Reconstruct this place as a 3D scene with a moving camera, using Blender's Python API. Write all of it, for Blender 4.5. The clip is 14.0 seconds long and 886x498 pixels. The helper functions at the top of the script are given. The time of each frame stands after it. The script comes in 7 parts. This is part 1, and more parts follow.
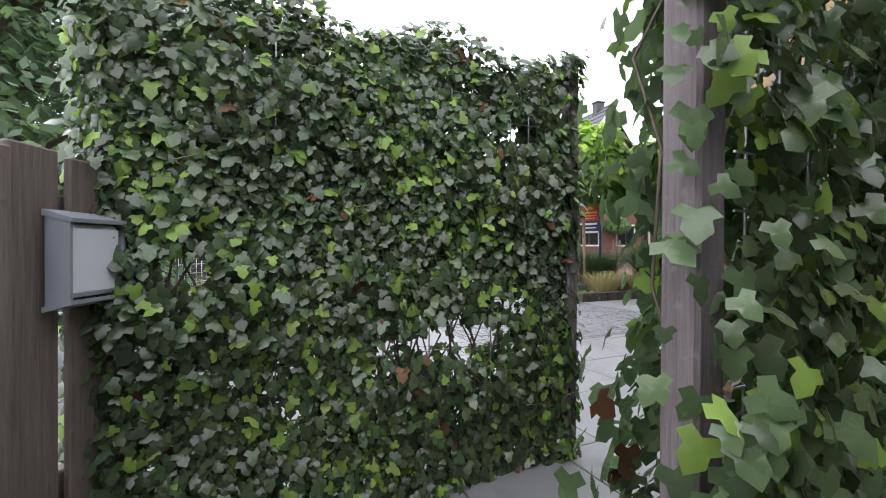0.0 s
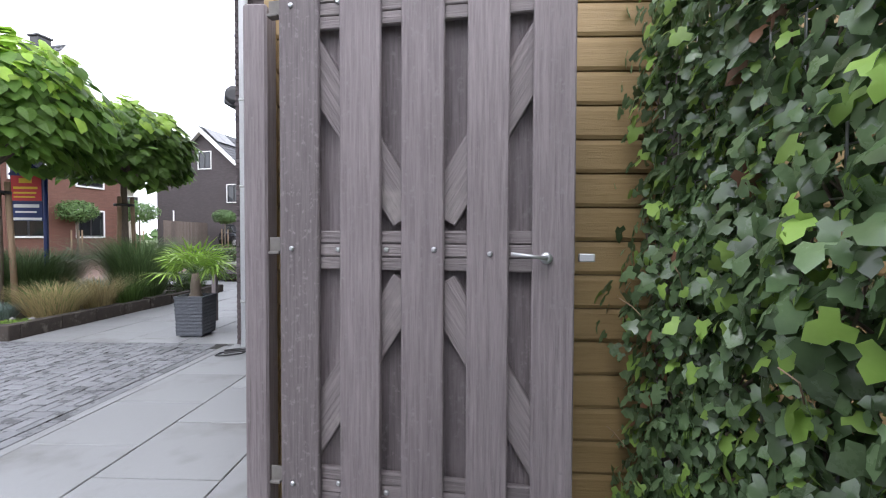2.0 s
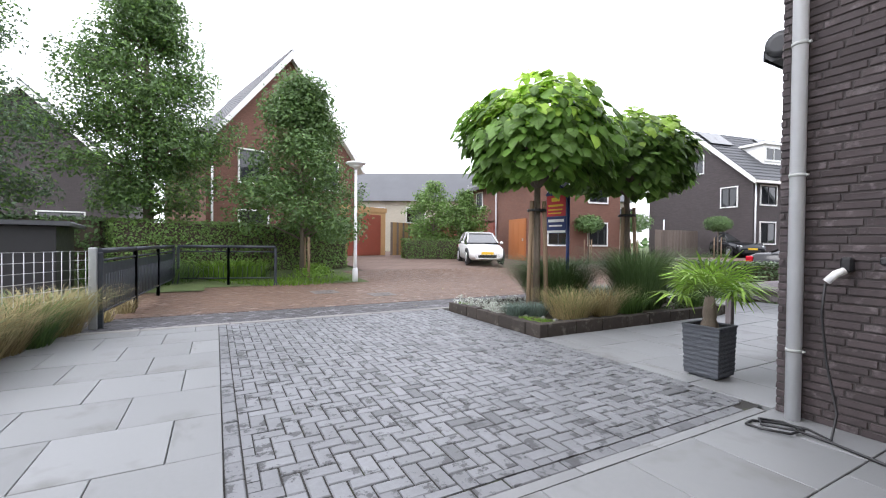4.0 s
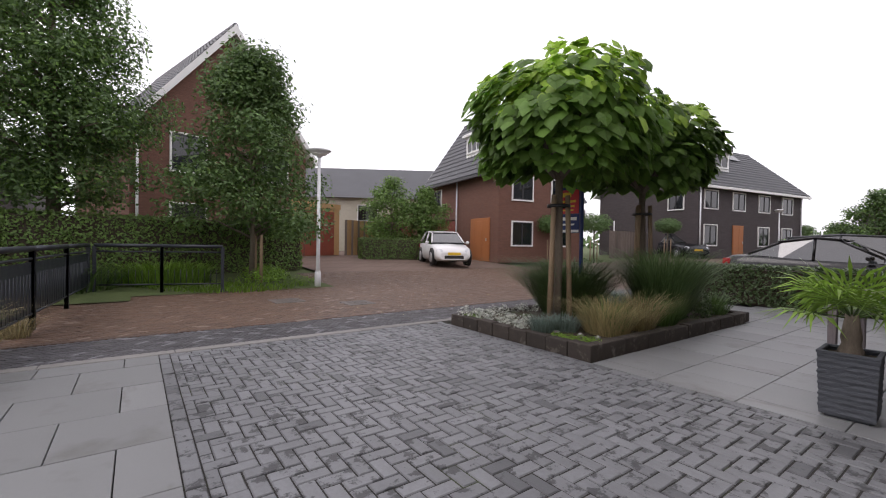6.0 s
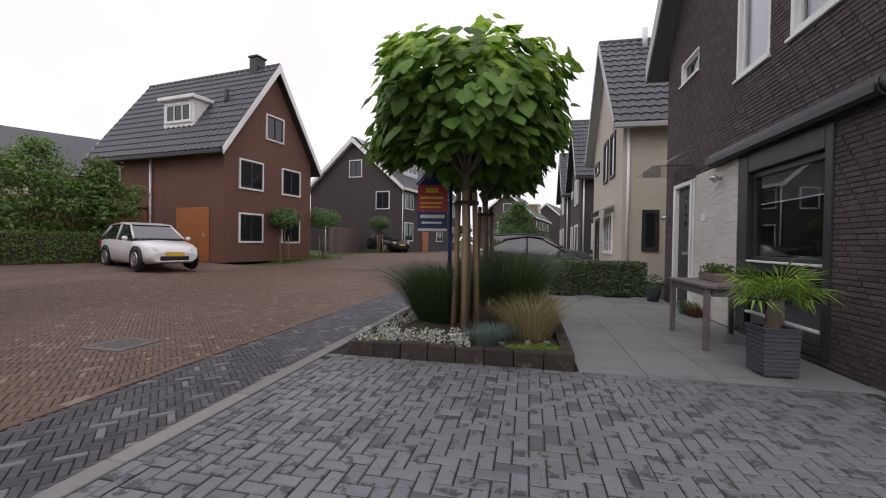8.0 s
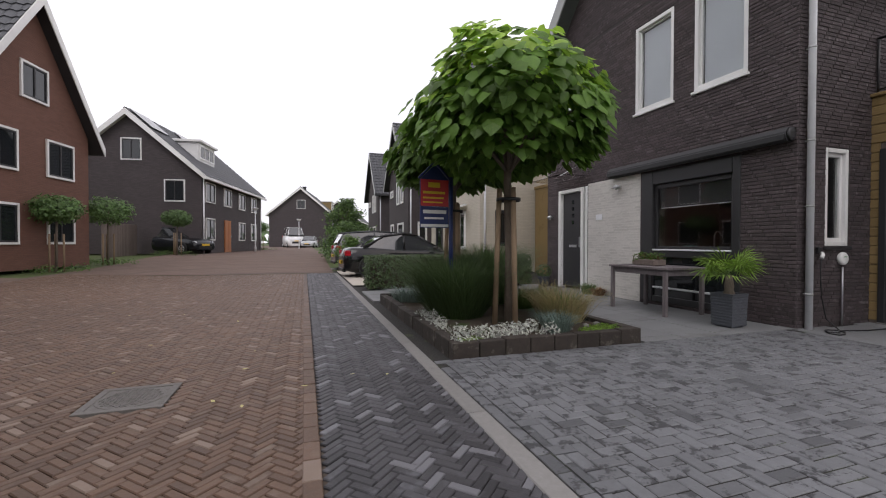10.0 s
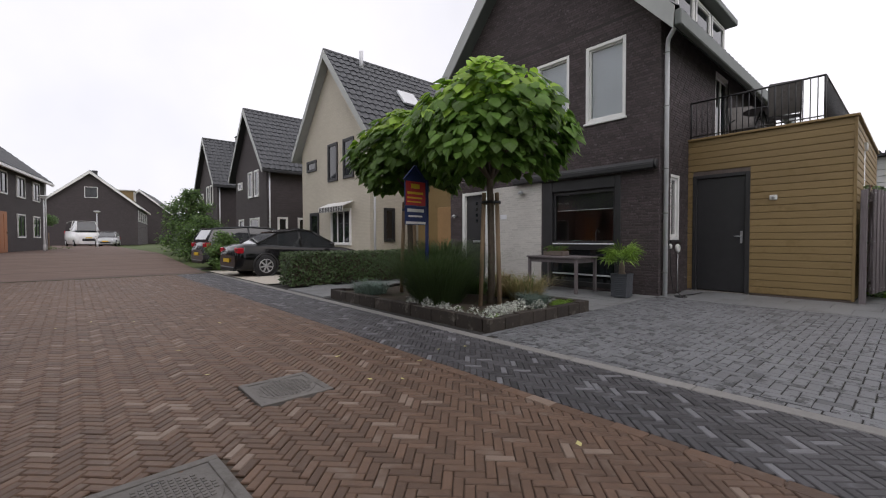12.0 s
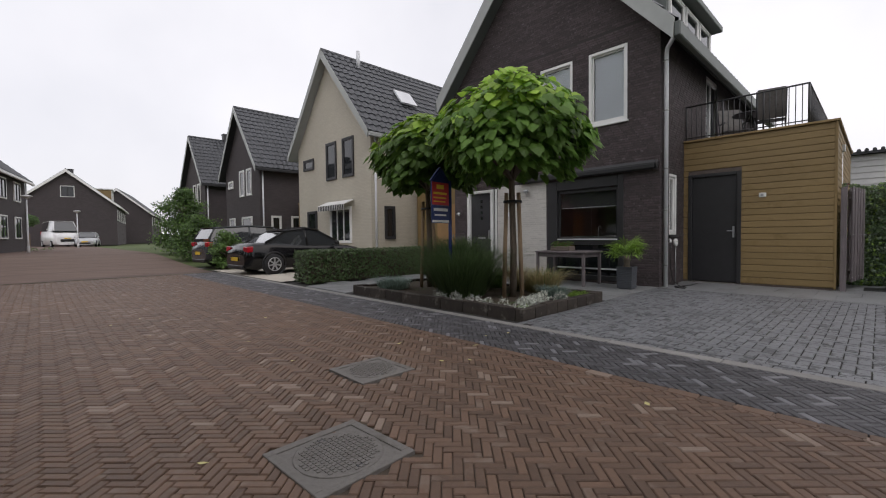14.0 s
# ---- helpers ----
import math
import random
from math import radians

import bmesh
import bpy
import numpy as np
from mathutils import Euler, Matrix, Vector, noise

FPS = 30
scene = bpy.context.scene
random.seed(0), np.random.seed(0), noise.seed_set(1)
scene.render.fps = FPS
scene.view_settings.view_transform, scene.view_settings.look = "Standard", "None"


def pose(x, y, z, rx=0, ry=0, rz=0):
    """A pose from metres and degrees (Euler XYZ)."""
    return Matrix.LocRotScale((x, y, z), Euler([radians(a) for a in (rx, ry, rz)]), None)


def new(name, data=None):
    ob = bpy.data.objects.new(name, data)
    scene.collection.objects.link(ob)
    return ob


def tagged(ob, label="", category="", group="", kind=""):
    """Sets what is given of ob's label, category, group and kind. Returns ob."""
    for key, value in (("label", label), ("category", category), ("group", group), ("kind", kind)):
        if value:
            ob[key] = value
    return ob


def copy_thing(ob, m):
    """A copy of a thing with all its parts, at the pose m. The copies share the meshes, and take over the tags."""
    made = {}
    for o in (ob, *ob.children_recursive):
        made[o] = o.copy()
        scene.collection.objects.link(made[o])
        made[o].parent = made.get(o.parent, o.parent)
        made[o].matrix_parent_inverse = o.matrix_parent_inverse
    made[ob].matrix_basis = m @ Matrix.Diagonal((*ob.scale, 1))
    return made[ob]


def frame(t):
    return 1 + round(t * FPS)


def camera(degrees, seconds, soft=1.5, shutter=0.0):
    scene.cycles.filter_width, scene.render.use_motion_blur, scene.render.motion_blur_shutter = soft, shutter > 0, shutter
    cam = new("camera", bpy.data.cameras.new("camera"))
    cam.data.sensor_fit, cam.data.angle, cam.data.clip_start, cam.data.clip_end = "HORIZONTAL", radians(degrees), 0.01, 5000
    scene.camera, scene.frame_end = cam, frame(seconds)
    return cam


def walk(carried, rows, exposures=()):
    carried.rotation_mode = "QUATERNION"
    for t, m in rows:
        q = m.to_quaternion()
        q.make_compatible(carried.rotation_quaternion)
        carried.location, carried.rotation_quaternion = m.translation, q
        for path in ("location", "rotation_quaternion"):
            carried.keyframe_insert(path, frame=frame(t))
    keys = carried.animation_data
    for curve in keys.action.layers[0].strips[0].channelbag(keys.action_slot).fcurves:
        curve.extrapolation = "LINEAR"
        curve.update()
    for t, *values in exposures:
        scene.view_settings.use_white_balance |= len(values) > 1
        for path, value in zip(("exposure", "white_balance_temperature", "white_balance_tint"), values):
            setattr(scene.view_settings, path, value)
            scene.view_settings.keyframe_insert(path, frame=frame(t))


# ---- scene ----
cam = camera(93.0, 14.0, 1.1)
PATH = [
    (0, pose(3.370, -5.440, 0.998, 89.60, -0.30, 65.10)),
    (0.2, pose(3.214, -5.382, 1.003, 89.08, -0.55, 64.96)),
    (0.5, pose(2.939, -5.282, 1.031, 88.58, -0.62, 53.27)),
    (1, pose(2.551, -4.980, 1.027, 88.65, -0.73, 26.46)),
    (1.5, pose(2.345, -4.652, 1.031, 88.72, -0.44, 3.07)),
    (2, pose(2.195, -4.175, 1.080, 88.55, -0.22, 1.61)),
    (2.5, pose(1.934, -3.752, 1.104, 88.57, -0.10, 6.79)),
    (3, pose(1.699, -3.506, 1.107, 88.77, -0.06, 29.24)),
    (3.5, pose(1.528, -3.376, 1.125, 89.23, -0.21, 54.05)),
    (4, pose(1.426, -3.376, 1.121, 89.20, -0.58, 61.61)),
    (6.5, pose(-0.589, -3.624, 1.129, 89.09, -1.19, 46.90)),
    (7, pose(-1.245, -3.798, 1.142, 89.16, -0.89, 35.61)),
    (7.5, pose(-2.046, -4.004, 1.164, 89.16, -0.90, 22.22)),
    (10, pose(-6.033, -3.719, 1.106, 89.14, -0.09, -18.26)),
    (10.5, pose(-6.749, -3.599, 1.079, 89.08, -0.19, -26.27)),
    (11, pose(-7.379, -3.484, 1.104, 88.94, -0.10, -30.20)),
    (11.5, pose(-7.930, -3.330, 1.089, 88.90, -0.10, -37.75)),
    (12, pose(-8.356, -3.277, 1.089, 88.68, 0.10, -41.42)),
    (12.5, pose(-8.649, -3.185, 1.084, 88.39, 0.29, -43.59)),
    (13, pose(-8.881, -3.124, 1.099, 88.38, 0.48, -44.11)),
    (13.5, pose(-9.076, -3.114, 1.108, 88.31, 0.62, -44.51)),
    (14, pose(-9.162, -3.128, 1.103, 88.22, 0.68, -43.89)),
]
walk(cam, PATH, [(0, 1.4, 6200, 15), (1.5, 1.45, 6050, 15), (3, 1.35, 6000, 13), (4.2, 1.3, 6200, 14), (6.3, 0.1, 6550, 19), (7.7, -0.1, 6500, 19), (9.8, 0.0, 6500, 17), (12, -0.15, 6500, 15), (14, -0.25, 6500, 14)])

# world and sun: bright overcast
world = bpy.data.worlds.new("sky")
scene.world = world
world.use_nodes = True
wn, wl = world.node_tree.nodes, world.node_tree.links
sky = wn.new("ShaderNodeTexSky")
sky.sky_type, sky.sun_disc = 'NISHITA', False
sky.sun_elevation, sky.sun_rotation = radians(50), radians(150)
sky.air_density, sky.dust_density, sky.ozone_density = 1.0, 4.0, 1.0
cloud = wn.new("ShaderNodeTexNoise")
cloud.inputs["Scale"].default_value, cloud.inputs["Detail"].default_value = 2.2, 5
ramp = wn.new("ShaderNodeValToRGB")
ramp.color_ramp.elements[0].position, ramp.color_ramp.elements[0].color = 0.3, (6.9, 7.0, 7.25, 1)
ramp.color_ramp.elements[1].position, ramp.color_ramp.elements[1].color = 0.75, (8.7, 8.7, 8.8, 1)
wl.new(cloud.outputs["Fac"], ramp.inputs[0])
mixw = wn.new("ShaderNodeMix")
mixw.data_type = 'RGBA'
mixw.inputs[0].default_value = 0.88
wl.new(sky.outputs[0], mixw.inputs[6])
wl.new(ramp.outputs[0], mixw.inputs[7])
wl.new(mixw.outputs[2], wn["Background"].inputs[0])
wn["Background"].inputs[1].default_value = 0.155
sun_data = bpy.data.lights.new("sun", 'SUN')
sun_data.energy, sun_data.angle, sun_data.color = 0.5, radians(25), (1, 0.97, 0.93)
sun = new("sun", sun_data)
sun.rotation_euler = (radians(40), 0, radians(-30))


# ---- materials ----
def mat(name, c1, c2, scale=8.0, rough=0.8, bump=0.2, vary=0.0, island=0.0, metal=0.0, stretch=(1, 1, 1), c3=None, big=0.6, blotch=0.0, spec=0.5, odd=None):
    """Two-scale procedural surface: grain between c1 and c2, slow drift, per-piece variation, blotches of c3."""
    m = bpy.data.materials.new(name)
    m.use_nodes = True
    n, l = m.node_tree.nodes, m.node_tree.links
    p = n["Principled BSDF"]
    tc = n.new("ShaderNodeTexCoord")
    mp = n.new("ShaderNodeMapping")
    mp.inputs["Scale"].default_value = stretch
    where = tc.outputs["Object"]
    if vary or island:
        # every piece gets its own stretch of grain and stain
        ro, ri = n.new("ShaderNodeObjectInfo"), n.new("ShaderNodeNewGeometry")
        so, sh, ve = n.new("ShaderNodeMath"), n.new("ShaderNodeMath"), n.new("ShaderNodeVectorMath")
        sh.operation = 'MULTIPLY'
        sh.inputs[1].default_value = 23.0
        l.new(ro.outputs["Random"], so.inputs[0])
        l.new(ri.outputs["Random Per Island"], so.inputs[1])
        l.new(so.outputs[0], sh.inputs[0])
        l.new(where, ve.inputs[0])
        l.new(sh.outputs[0], ve.inputs[1])
        where = ve.outputs[0]
    l.new(where, mp.inputs[0])
    a = n.new("ShaderNodeTexNoise")
    a.inputs["Scale"].default_value, a.inputs["Detail"].default_value, a.inputs["Roughness"].default_value = scale, 6, 0.65
    b = n.new("ShaderNodeTexNoise")
    b.inputs["Scale"].default_value, b.inputs["Detail"].default_value = big, 3
    l.new(mp.outputs[0], a.inputs["Vector"])
    l.new(tc.outputs["Object"], b.inputs["Vector"])
    mx = n.new("ShaderNodeMix")
    mx.data_type = 'RGBA'
    mx.inputs[6].default_value, mx.inputs[7].default_value = (*c1, 1), (*c2, 1)
    add = n.new("ShaderNodeMath")
    add.operation = 'MULTIPLY_ADD'
    add.inputs[1].default_value, add.inputs[2].default_value = 1.6, -0.3
    l.new(a.outputs["Fac"], add.inputs[0])
    l.new(add.outputs[0], mx.inputs[0])
    col = mx.outputs[2]
    hs = n.new("ShaderNodeHueSaturation")
    l.new(col, hs.inputs["Color"])
    val = n.new("ShaderNodeMath")
    val.operation = 'MULTIPLY_ADD'
    val.inputs[1].default_value, val.inputs[2].default_value = 0.5, 0.75
    l.new(b.outputs["Fac"], val.inputs[0])
    v = val.outputs[0]
    for amount, src in ((vary, ("ShaderNodeObjectInfo", "Random")), (island, ("ShaderNodeNewGeometry", "Random Per Island"))):
        if amount:
            r = n.new(src[0])
            k = n.new("ShaderNodeMath")
            k.operation = 'MULTIPLY_ADD'
            k.inputs[1].default_value, k.inputs[2].default_value = 2 * amount, 1 - amount
            l.new(r.outputs[src[1]], k.inputs[0])
            k2 = n.new("ShaderNodeMath")
            k2.operation = 'MULTIPLY'
            l.new(v, k2.inputs[0])
            l.new(k.outputs[0], k2.inputs[1])
            v = k2.outputs[0]
    l.new(v, hs.inputs["Value"])
    col = hs.outputs[0]
    if c3 is not None:
        c = n.new("ShaderNodeTexNoise")
        c.inputs["Scale"].default_value, c.inputs["Detail"].default_value, c.inputs["Roughness"].default_value = blotch, 4, 0.7
        l.new(where, c.inputs["Vector"])
        rr = n.new("ShaderNodeValToRGB")
        rr.color_ramp.elements[0].position, rr.color_ramp.elements[1].position = 0.56, 0.68
        l.new(c.outputs["Fac"], rr.inputs[0])
        m2 = n.new("ShaderNodeMix")
        m2.data_type = 'RGBA'
        l.new(rr.outputs[0], m2.inputs[0])
        l.new(col, m2.inputs[6])
        m2.inputs[7].default_value = (*c3, 1)
        col = m2.outputs[2]
    if odd:
        ra, rb = n.new("ShaderNodeObjectInfo"), n.new("ShaderNodeNewGeometry")
        sm, fr, gt = n.new("ShaderNodeMath"), n.new("ShaderNodeMath"), n.new("ShaderNodeMath")
        fr.operation, gt.operation = 'FRACT', 'GREATER_THAN'
        l.new(ra.outputs["Random"], sm.inputs[0])
        l.new(rb.outputs["Random Per Island"], sm.inputs[1])
        l.new(sm.outputs[0], fr.inputs[0])
        l.new(fr.outputs[0], gt.inputs[0])
        gt.inputs[1].default_value = 1 - odd[1]
        m3 = n.new("ShaderNodeMix")
        m3.data_type = 'RGBA'
        m3.inputs[7].default_value = (*odd[0], 1)
        half = n.new("ShaderNodeMath")
        half.operation = 'MULTIPLY'
        l.new(gt.outputs[0], half.inputs[0])
        half.inputs[1].default_value = 0.7
        l.new(half.outputs[0], m3.inputs[0])
        l.new(col, m3.inputs[6])
        col = m3.outputs[2]
    l.new(col, p.inputs["Base Color"])
    p.inputs["Metallic"].default_value = metal
    p.inputs["Specular IOR Level"].default_value = spec
    rg = n.new("ShaderNodeMath")
    rg.operation = 'MULTIPLY_ADD'
    rg.use_clamp = True
    rg.inputs[1].default_value, rg.inputs[2].default_value = 0.3, rough - 0.15
    l.new(a.outputs["Fac"], rg.inputs[0])
    l.new(rg.outputs[0], p.inputs["Roughness"])
    if bump:
        bp = n.new("ShaderNodeBump")
        bp.inputs["Strength"].default_value, bp.inputs["Distance"].default_value = bump, 0.01
        l.new(a.outputs["Fac"], bp.inputs["Height"])
        l.new(bp.outputs[0], p.inputs["Normal"])
    return m


def brick_mat(name, c1, c2, mortar, bw=0.22, bh=0.055, turn=(0, 0, 0)):
    """Masonry seen from afar: bricks as shade and relief."""
    m = mat(name, c1, c2, 14, 0.85, 0)
    n, l = m.node_tree.nodes, m.node_tree.links
    p = n["Principled BSDF"]
    tc = n.new("ShaderNodeTexCoord")
    sx = n.new("ShaderNodeSeparateXYZ")
    l.new(tc.outputs["Object"], sx.inputs[0])
    s = n.new("ShaderNodeMath")
    l.new(sx.outputs[0], s.inputs[0])
    l.new(sx.outputs[1], s.inputs[1])
    cx = n.new("ShaderNodeCombineXYZ")
    l.new(s.outputs[0], cx.inputs[0])
    l.new(sx.outputs[2], cx.inputs[1])
    bt = n.new("ShaderNodeTexBrick")
    bt.inputs["Scale"].default_value = 1
    bt.inputs["Brick Width"].default_value, bt.inputs["Row Height"].default_value, bt.inputs["Mortar Size"].default_value = bw, bh, 0.006
    bt.inputs["Color1"].default_value, bt.inputs["Color2"].default_value, bt.inputs["Mortar"].default_value = (*c1, 1), (*c2, 1), (*mortar, 1)
    l.new(cx.outputs[0], bt.inputs["Vector"])
    old = p.inputs["Base Color"].links[0].from_socket
    mx = n.new("ShaderNodeMix")
    mx.data_type = 'RGBA'
    mx.inputs[0].default_value = 0.65
    l.new(old, mx.inputs[6])
    l.new(bt.outputs["Color"], mx.inputs[7])
    l.new(mx.outputs[2], p.inputs["Base Color"])
    bp = n.new("ShaderNodeBump")
    bp.inputs["Strength"].default_value, bp.inputs["Distance"].default_value = 0.5, 0.01
    bp.invert = True
    l.new(bt.outputs["Fac"], bp.inputs["Height"])
    l.new(bp.outputs[0], p.inputs["Normal"])
    return m


def glass_mat(name, tint, trans, rough=0.03):
    m = bpy.data.materials.new(name)
    m.use_nodes = True
    p = m.node_tree.nodes["Principled BSDF"]
    p.inputs["Base Color"].default_value = (*tint, 1)
    p.inputs["Roughness"].default_value = rough
    p.inputs["Transmission Weight"].default_value = trans
    p.inputs["IOR"].default_value = 1.5
    p.inputs["Specular IOR Level"].default_value = 0.7
    return m


M_brick = mat("dark_brick", (0.046, 0.036, 0.037), (0.086, 0.067, 0.069), 22, 0.82, 0.5, 0.22, 0.22, c3=(0.13, 0.11, 0.112), blotch=9)
M_mortar = mat("dark_mortar", (0.042, 0.036, 0.036), (0.07, 0.061, 0.06), 40, 0.95, 0.5)
M_white_brick = mat("white_brick", (0.52, 0.5, 0.46), (0.62, 0.6, 0.56), 18, 0.85, 0.5, 0.06, 0.06)
M_far_brick = brick_mat("far_dark_brick", (0.054, 0.045, 0.047), (0.082, 0.069, 0.071), (0.04, 0.034, 0.034))
M_red_brick = brick_mat("far_red_brick", (0.14, 0.066, 0.046), (0.185, 0.088, 0.062), (0.11, 0.065, 0.05))
M_cream_brick = brick_mat("cream_brick", (0.5, 0.46, 0.37), (0.56, 0.52, 0.43), (0.42, 0.39, 0.32))
M_pale_wall = mat("pale_wall", (0.62, 0.62, 0.6), (0.7, 0.7, 0.68), 6, 0.8, 0.1)
M_tile = mat("dark_roof_tile", (0.045, 0.047, 0.052), (0.075, 0.078, 0.085), 12, 0.4, 0.3, 0.2, 0.2)
M_white = mat("white_paint", (0.74, 0.74, 0.72), (0.8, 0.8, 0.78), 5, 0.45, 0.05)
M_grey_frame = mat("dark_grey_paint", (0.024, 0.024, 0.026), (0.036, 0.036, 0.038), 5, 0.45, 0.05)
M_sage = mat("grey_green_paint", (0.1, 0.115, 0.105), (0.13, 0.145, 0.135), 4, 0.5, 0.06)
M_pane = glass_mat("dark_window_glass", (0.015, 0.018, 0.02), 0.0)
M_car_glass = glass_mat("car_window_glass", (0.03, 0.034, 0.036), 0.0)
M_car_glass.node_tree.nodes["Principled BSDF"].inputs["Specular IOR Level"].default_value = 1.0
M_car_glass.node_tree.nodes["Principled BSDF"].inputs["Coat Weight"].default_value = 1.0
M_glass = glass_mat("clear_window_glass", (0.93, 0.95, 0.95), 1.0, 0.0)
# pale blue-grey standing for the sky mirrored in the upper windows
M_pane_sky = mat("pale_sky_reflection", (0.58, 0.62, 0.66), (0.63, 0.67, 0.71), 3, 0.7, 0.02)
M_clad = mat("ochre_cladding", (0.225, 0.152, 0.06), (0.285, 0.198, 0.086), 9, 0.6, 0.35, 0.06, stretch=(0.5, 0.5, 9), c3=(0.21, 0.14, 0.052), blotch=2)
M_wood = mat("weathered_wood", (0.085, 0.07, 0.073), (0.235, 0.205, 0.21), 15, 0.8, 0.6, 0.22, stretch=(7, 7, 0.28), c3=(0.2, 0.178, 0.182), blotch=40, big=1.6)
M_wood_x = mat("weathered_rail", (0.105, 0.09, 0.09), (0.27, 0.238, 0.24), 16, 0.85, 0.8, 0.16, stretch=(0.3, 9, 9), c3=(0.26, 0.235, 0.225), blotch=3)
M_brown = mat("brown_stained_wood", (0.085, 0.066, 0.056), (0.25, 0.2, 0.175), 14, 0.8, 0.7, 0.2, stretch=(6, 6, 0.3), c3=(0.16, 0.125, 0.105), blotch=20)
M_stake = mat("stake_wood", (0.22, 0.15, 0.09), (0.32, 0.23, 0.15), 12, 0.85, 0.4, 0.1, stretch=(6, 6, 0.5))
M_bark = mat("grey_bark", (0.11, 0.085, 0.065), (0.2, 0.165, 0.13), 18, 0.9, 0.8, stretch=(3, 3, 0.8))
M_sleeper = mat("tarred_timber", (0.024, 0.019, 0.016), (0.06, 0.049, 0.04), 14, 0.9, 0.6, 0.2, c3=(0.13, 0.12, 0.1), blotch=6)
M_klinker = mat("grey_paver", (0.132, 0.136, 0.144), (0.205, 0.211, 0.222), 30, 0.55, 0.25, 0.12, 0.12, c3=(0.058, 0.059, 0.063), blotch=7.5, odd=((0.075, 0.077, 0.082), 0.06), big=1.1)
for node in M_klinker.node_tree.nodes:
    if node.type == 'VALTORGB':
        node.color_ramp.elements[0].position, node.color_ramp.elements[1].position = 0.545, 0.6
M_slab = mat("concrete_slab", (0.185, 0.19, 0.193), (0.225, 0.23, 0.233), 40, 0.5, 0.1, 0.09, c3=(0.15, 0.15, 0.147), blotch=1.1, big=0.4)
M_kerb = mat("concrete_kerb", (0.19, 0.185, 0.175), (0.26, 0.25, 0.24), 25, 0.85, 0.3, 0.08)
M_street = mat("red_street_brick", (0.083, 0.048, 0.031), (0.137, 0.082, 0.053), 26, 0.6, 0.35, 0.24, 0.24, c3=(0.165, 0.118, 0.09), blotch=2.4, odd=((0.25, 0.19, 0.15), 0.035), big=0.25)
M_dark_paver = mat("black_paver", (0.032, 0.031, 0.034), (0.062, 0.06, 0.065), 26, 0.6, 0.3, 0.35, 0.35, c3=(0.1, 0.1, 0.11), blotch=3.5, odd=((0.2, 0.2, 0.215), 0.09))
M_road_joint = mat("road_joint_sand", (0.05, 0.038, 0.028), (0.085, 0.066, 0.05), 60, 0.95, 0.4)
M_joint = mat("joint_sand", (0.018, 0.017, 0.016), (0.038, 0.036, 0.032), 60, 0.95, 0.4, c3=(0.06, 0.075, 0.03), blotch=1.5)
M_soil = mat("dark_soil", (0.04, 0.03, 0.02), (0.09, 0.07, 0.05), 30, 0.95, 0.9, c3=(0.05, 0.09, 0.02), blotch=3)
M_lawn = mat("rough_grass_ground", (0.05, 0.075, 0.02), (0.1, 0.13, 0.04), 14, 0.95, 0.8)
M_metal = mat("galvanised_steel", (0.42, 0.43, 0.44), (0.55, 0.56, 0.57), 12, 0.4, 0.05, metal=0.85)
M_zinc = mat("grey_pvc", (0.72, 0.73, 0.75), (0.8, 0.81, 0.83), 8, 0.5, 0.05)
M_barge = mat("pale_grey_paint", (0.33, 0.345, 0.33), (0.4, 0.415, 0.4), 4, 0.5, 0.06)
M_rail = mat("blue_black_paint", (0.018, 0.022, 0.03), (0.03, 0.035, 0.045), 8, 0.45, 0.1)
M_black = mat("black_plastic", (0.012, 0.012, 0.013), (0.02, 0.02, 0.022), 10, 0.45, 0.05)
M_slate = mat("anthracite_pot", (0.045, 0.05, 0.06), (0.1, 0.108, 0.124), 30, 0.8, 0.6, stretch=(1, 1, 3))
M_rust = mat("red_brown_paint", (0.2, 0.045, 0.025), (0.25, 0.06, 0.035), 6, 0.6, 0.1)
M_door_orange = mat("orange_brown_door", (0.33, 0.115, 0.035), (0.4, 0.15, 0.05), 8, 0.55, 0.15, stretch=(4, 4, 0.5))
M_tan = mat("tan_timber", (0.34, 0.2, 0.09), (0.42, 0.26, 0.12), 8, 0.7, 0.2, 0.1)
M_cast = mat("worn_cast_cover", (0.1, 0.092, 0.085), (0.18, 0.168, 0.155), 30, 0.7, 0.5, c3=(0.1, 0.09, 0.08), blotch=6)


def leaf_mat(name, c1, c2, trans=0.25, rough=0.5, island=0.35, spec=0.4):
    m = mat(name, c1, c2, 9, rough, 0.1, 0.25, island, spec=spec)
    n, l = m.node_tree.nodes, m.node_tree.links
    p = n["Principled BSDF"]
    tr = n.new("ShaderNodeBsdfTranslucent")
    l.new(p.inputs["Base Color"].links[0].from_socket, tr.inputs[0])
    mx = n.new("ShaderNodeMixShader")
    mx.inputs[0].default_value = trans
    l.new(p.outputs[0], mx.inputs[1])
    l.new(tr.outputs[0], mx.inputs[2])
    l.new(mx.outputs[0], n["Material Output"].inputs[0])
    return m


L_ivy = leaf_mat("ivy_leaf", (0.072, 0.126, 0.056), (0.165, 0.24, 0.115), 0.42, 0.26, 0.5, spec=0.8)
L_ivy_new = leaf_mat("young_ivy_leaf", (0.2, 0.34, 0.06), (0.32, 0.48, 0.11), 0.35, 0.42)
L_ivy_old = leaf_mat("brown_ivy_leaf", (0.13, 0.06, 0.03), (0.22, 0.11, 0.06), 0.2, 0.6)
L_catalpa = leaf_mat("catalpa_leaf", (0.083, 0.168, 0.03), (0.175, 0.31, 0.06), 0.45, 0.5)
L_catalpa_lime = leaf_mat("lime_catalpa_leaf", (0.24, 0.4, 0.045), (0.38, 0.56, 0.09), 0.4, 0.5)
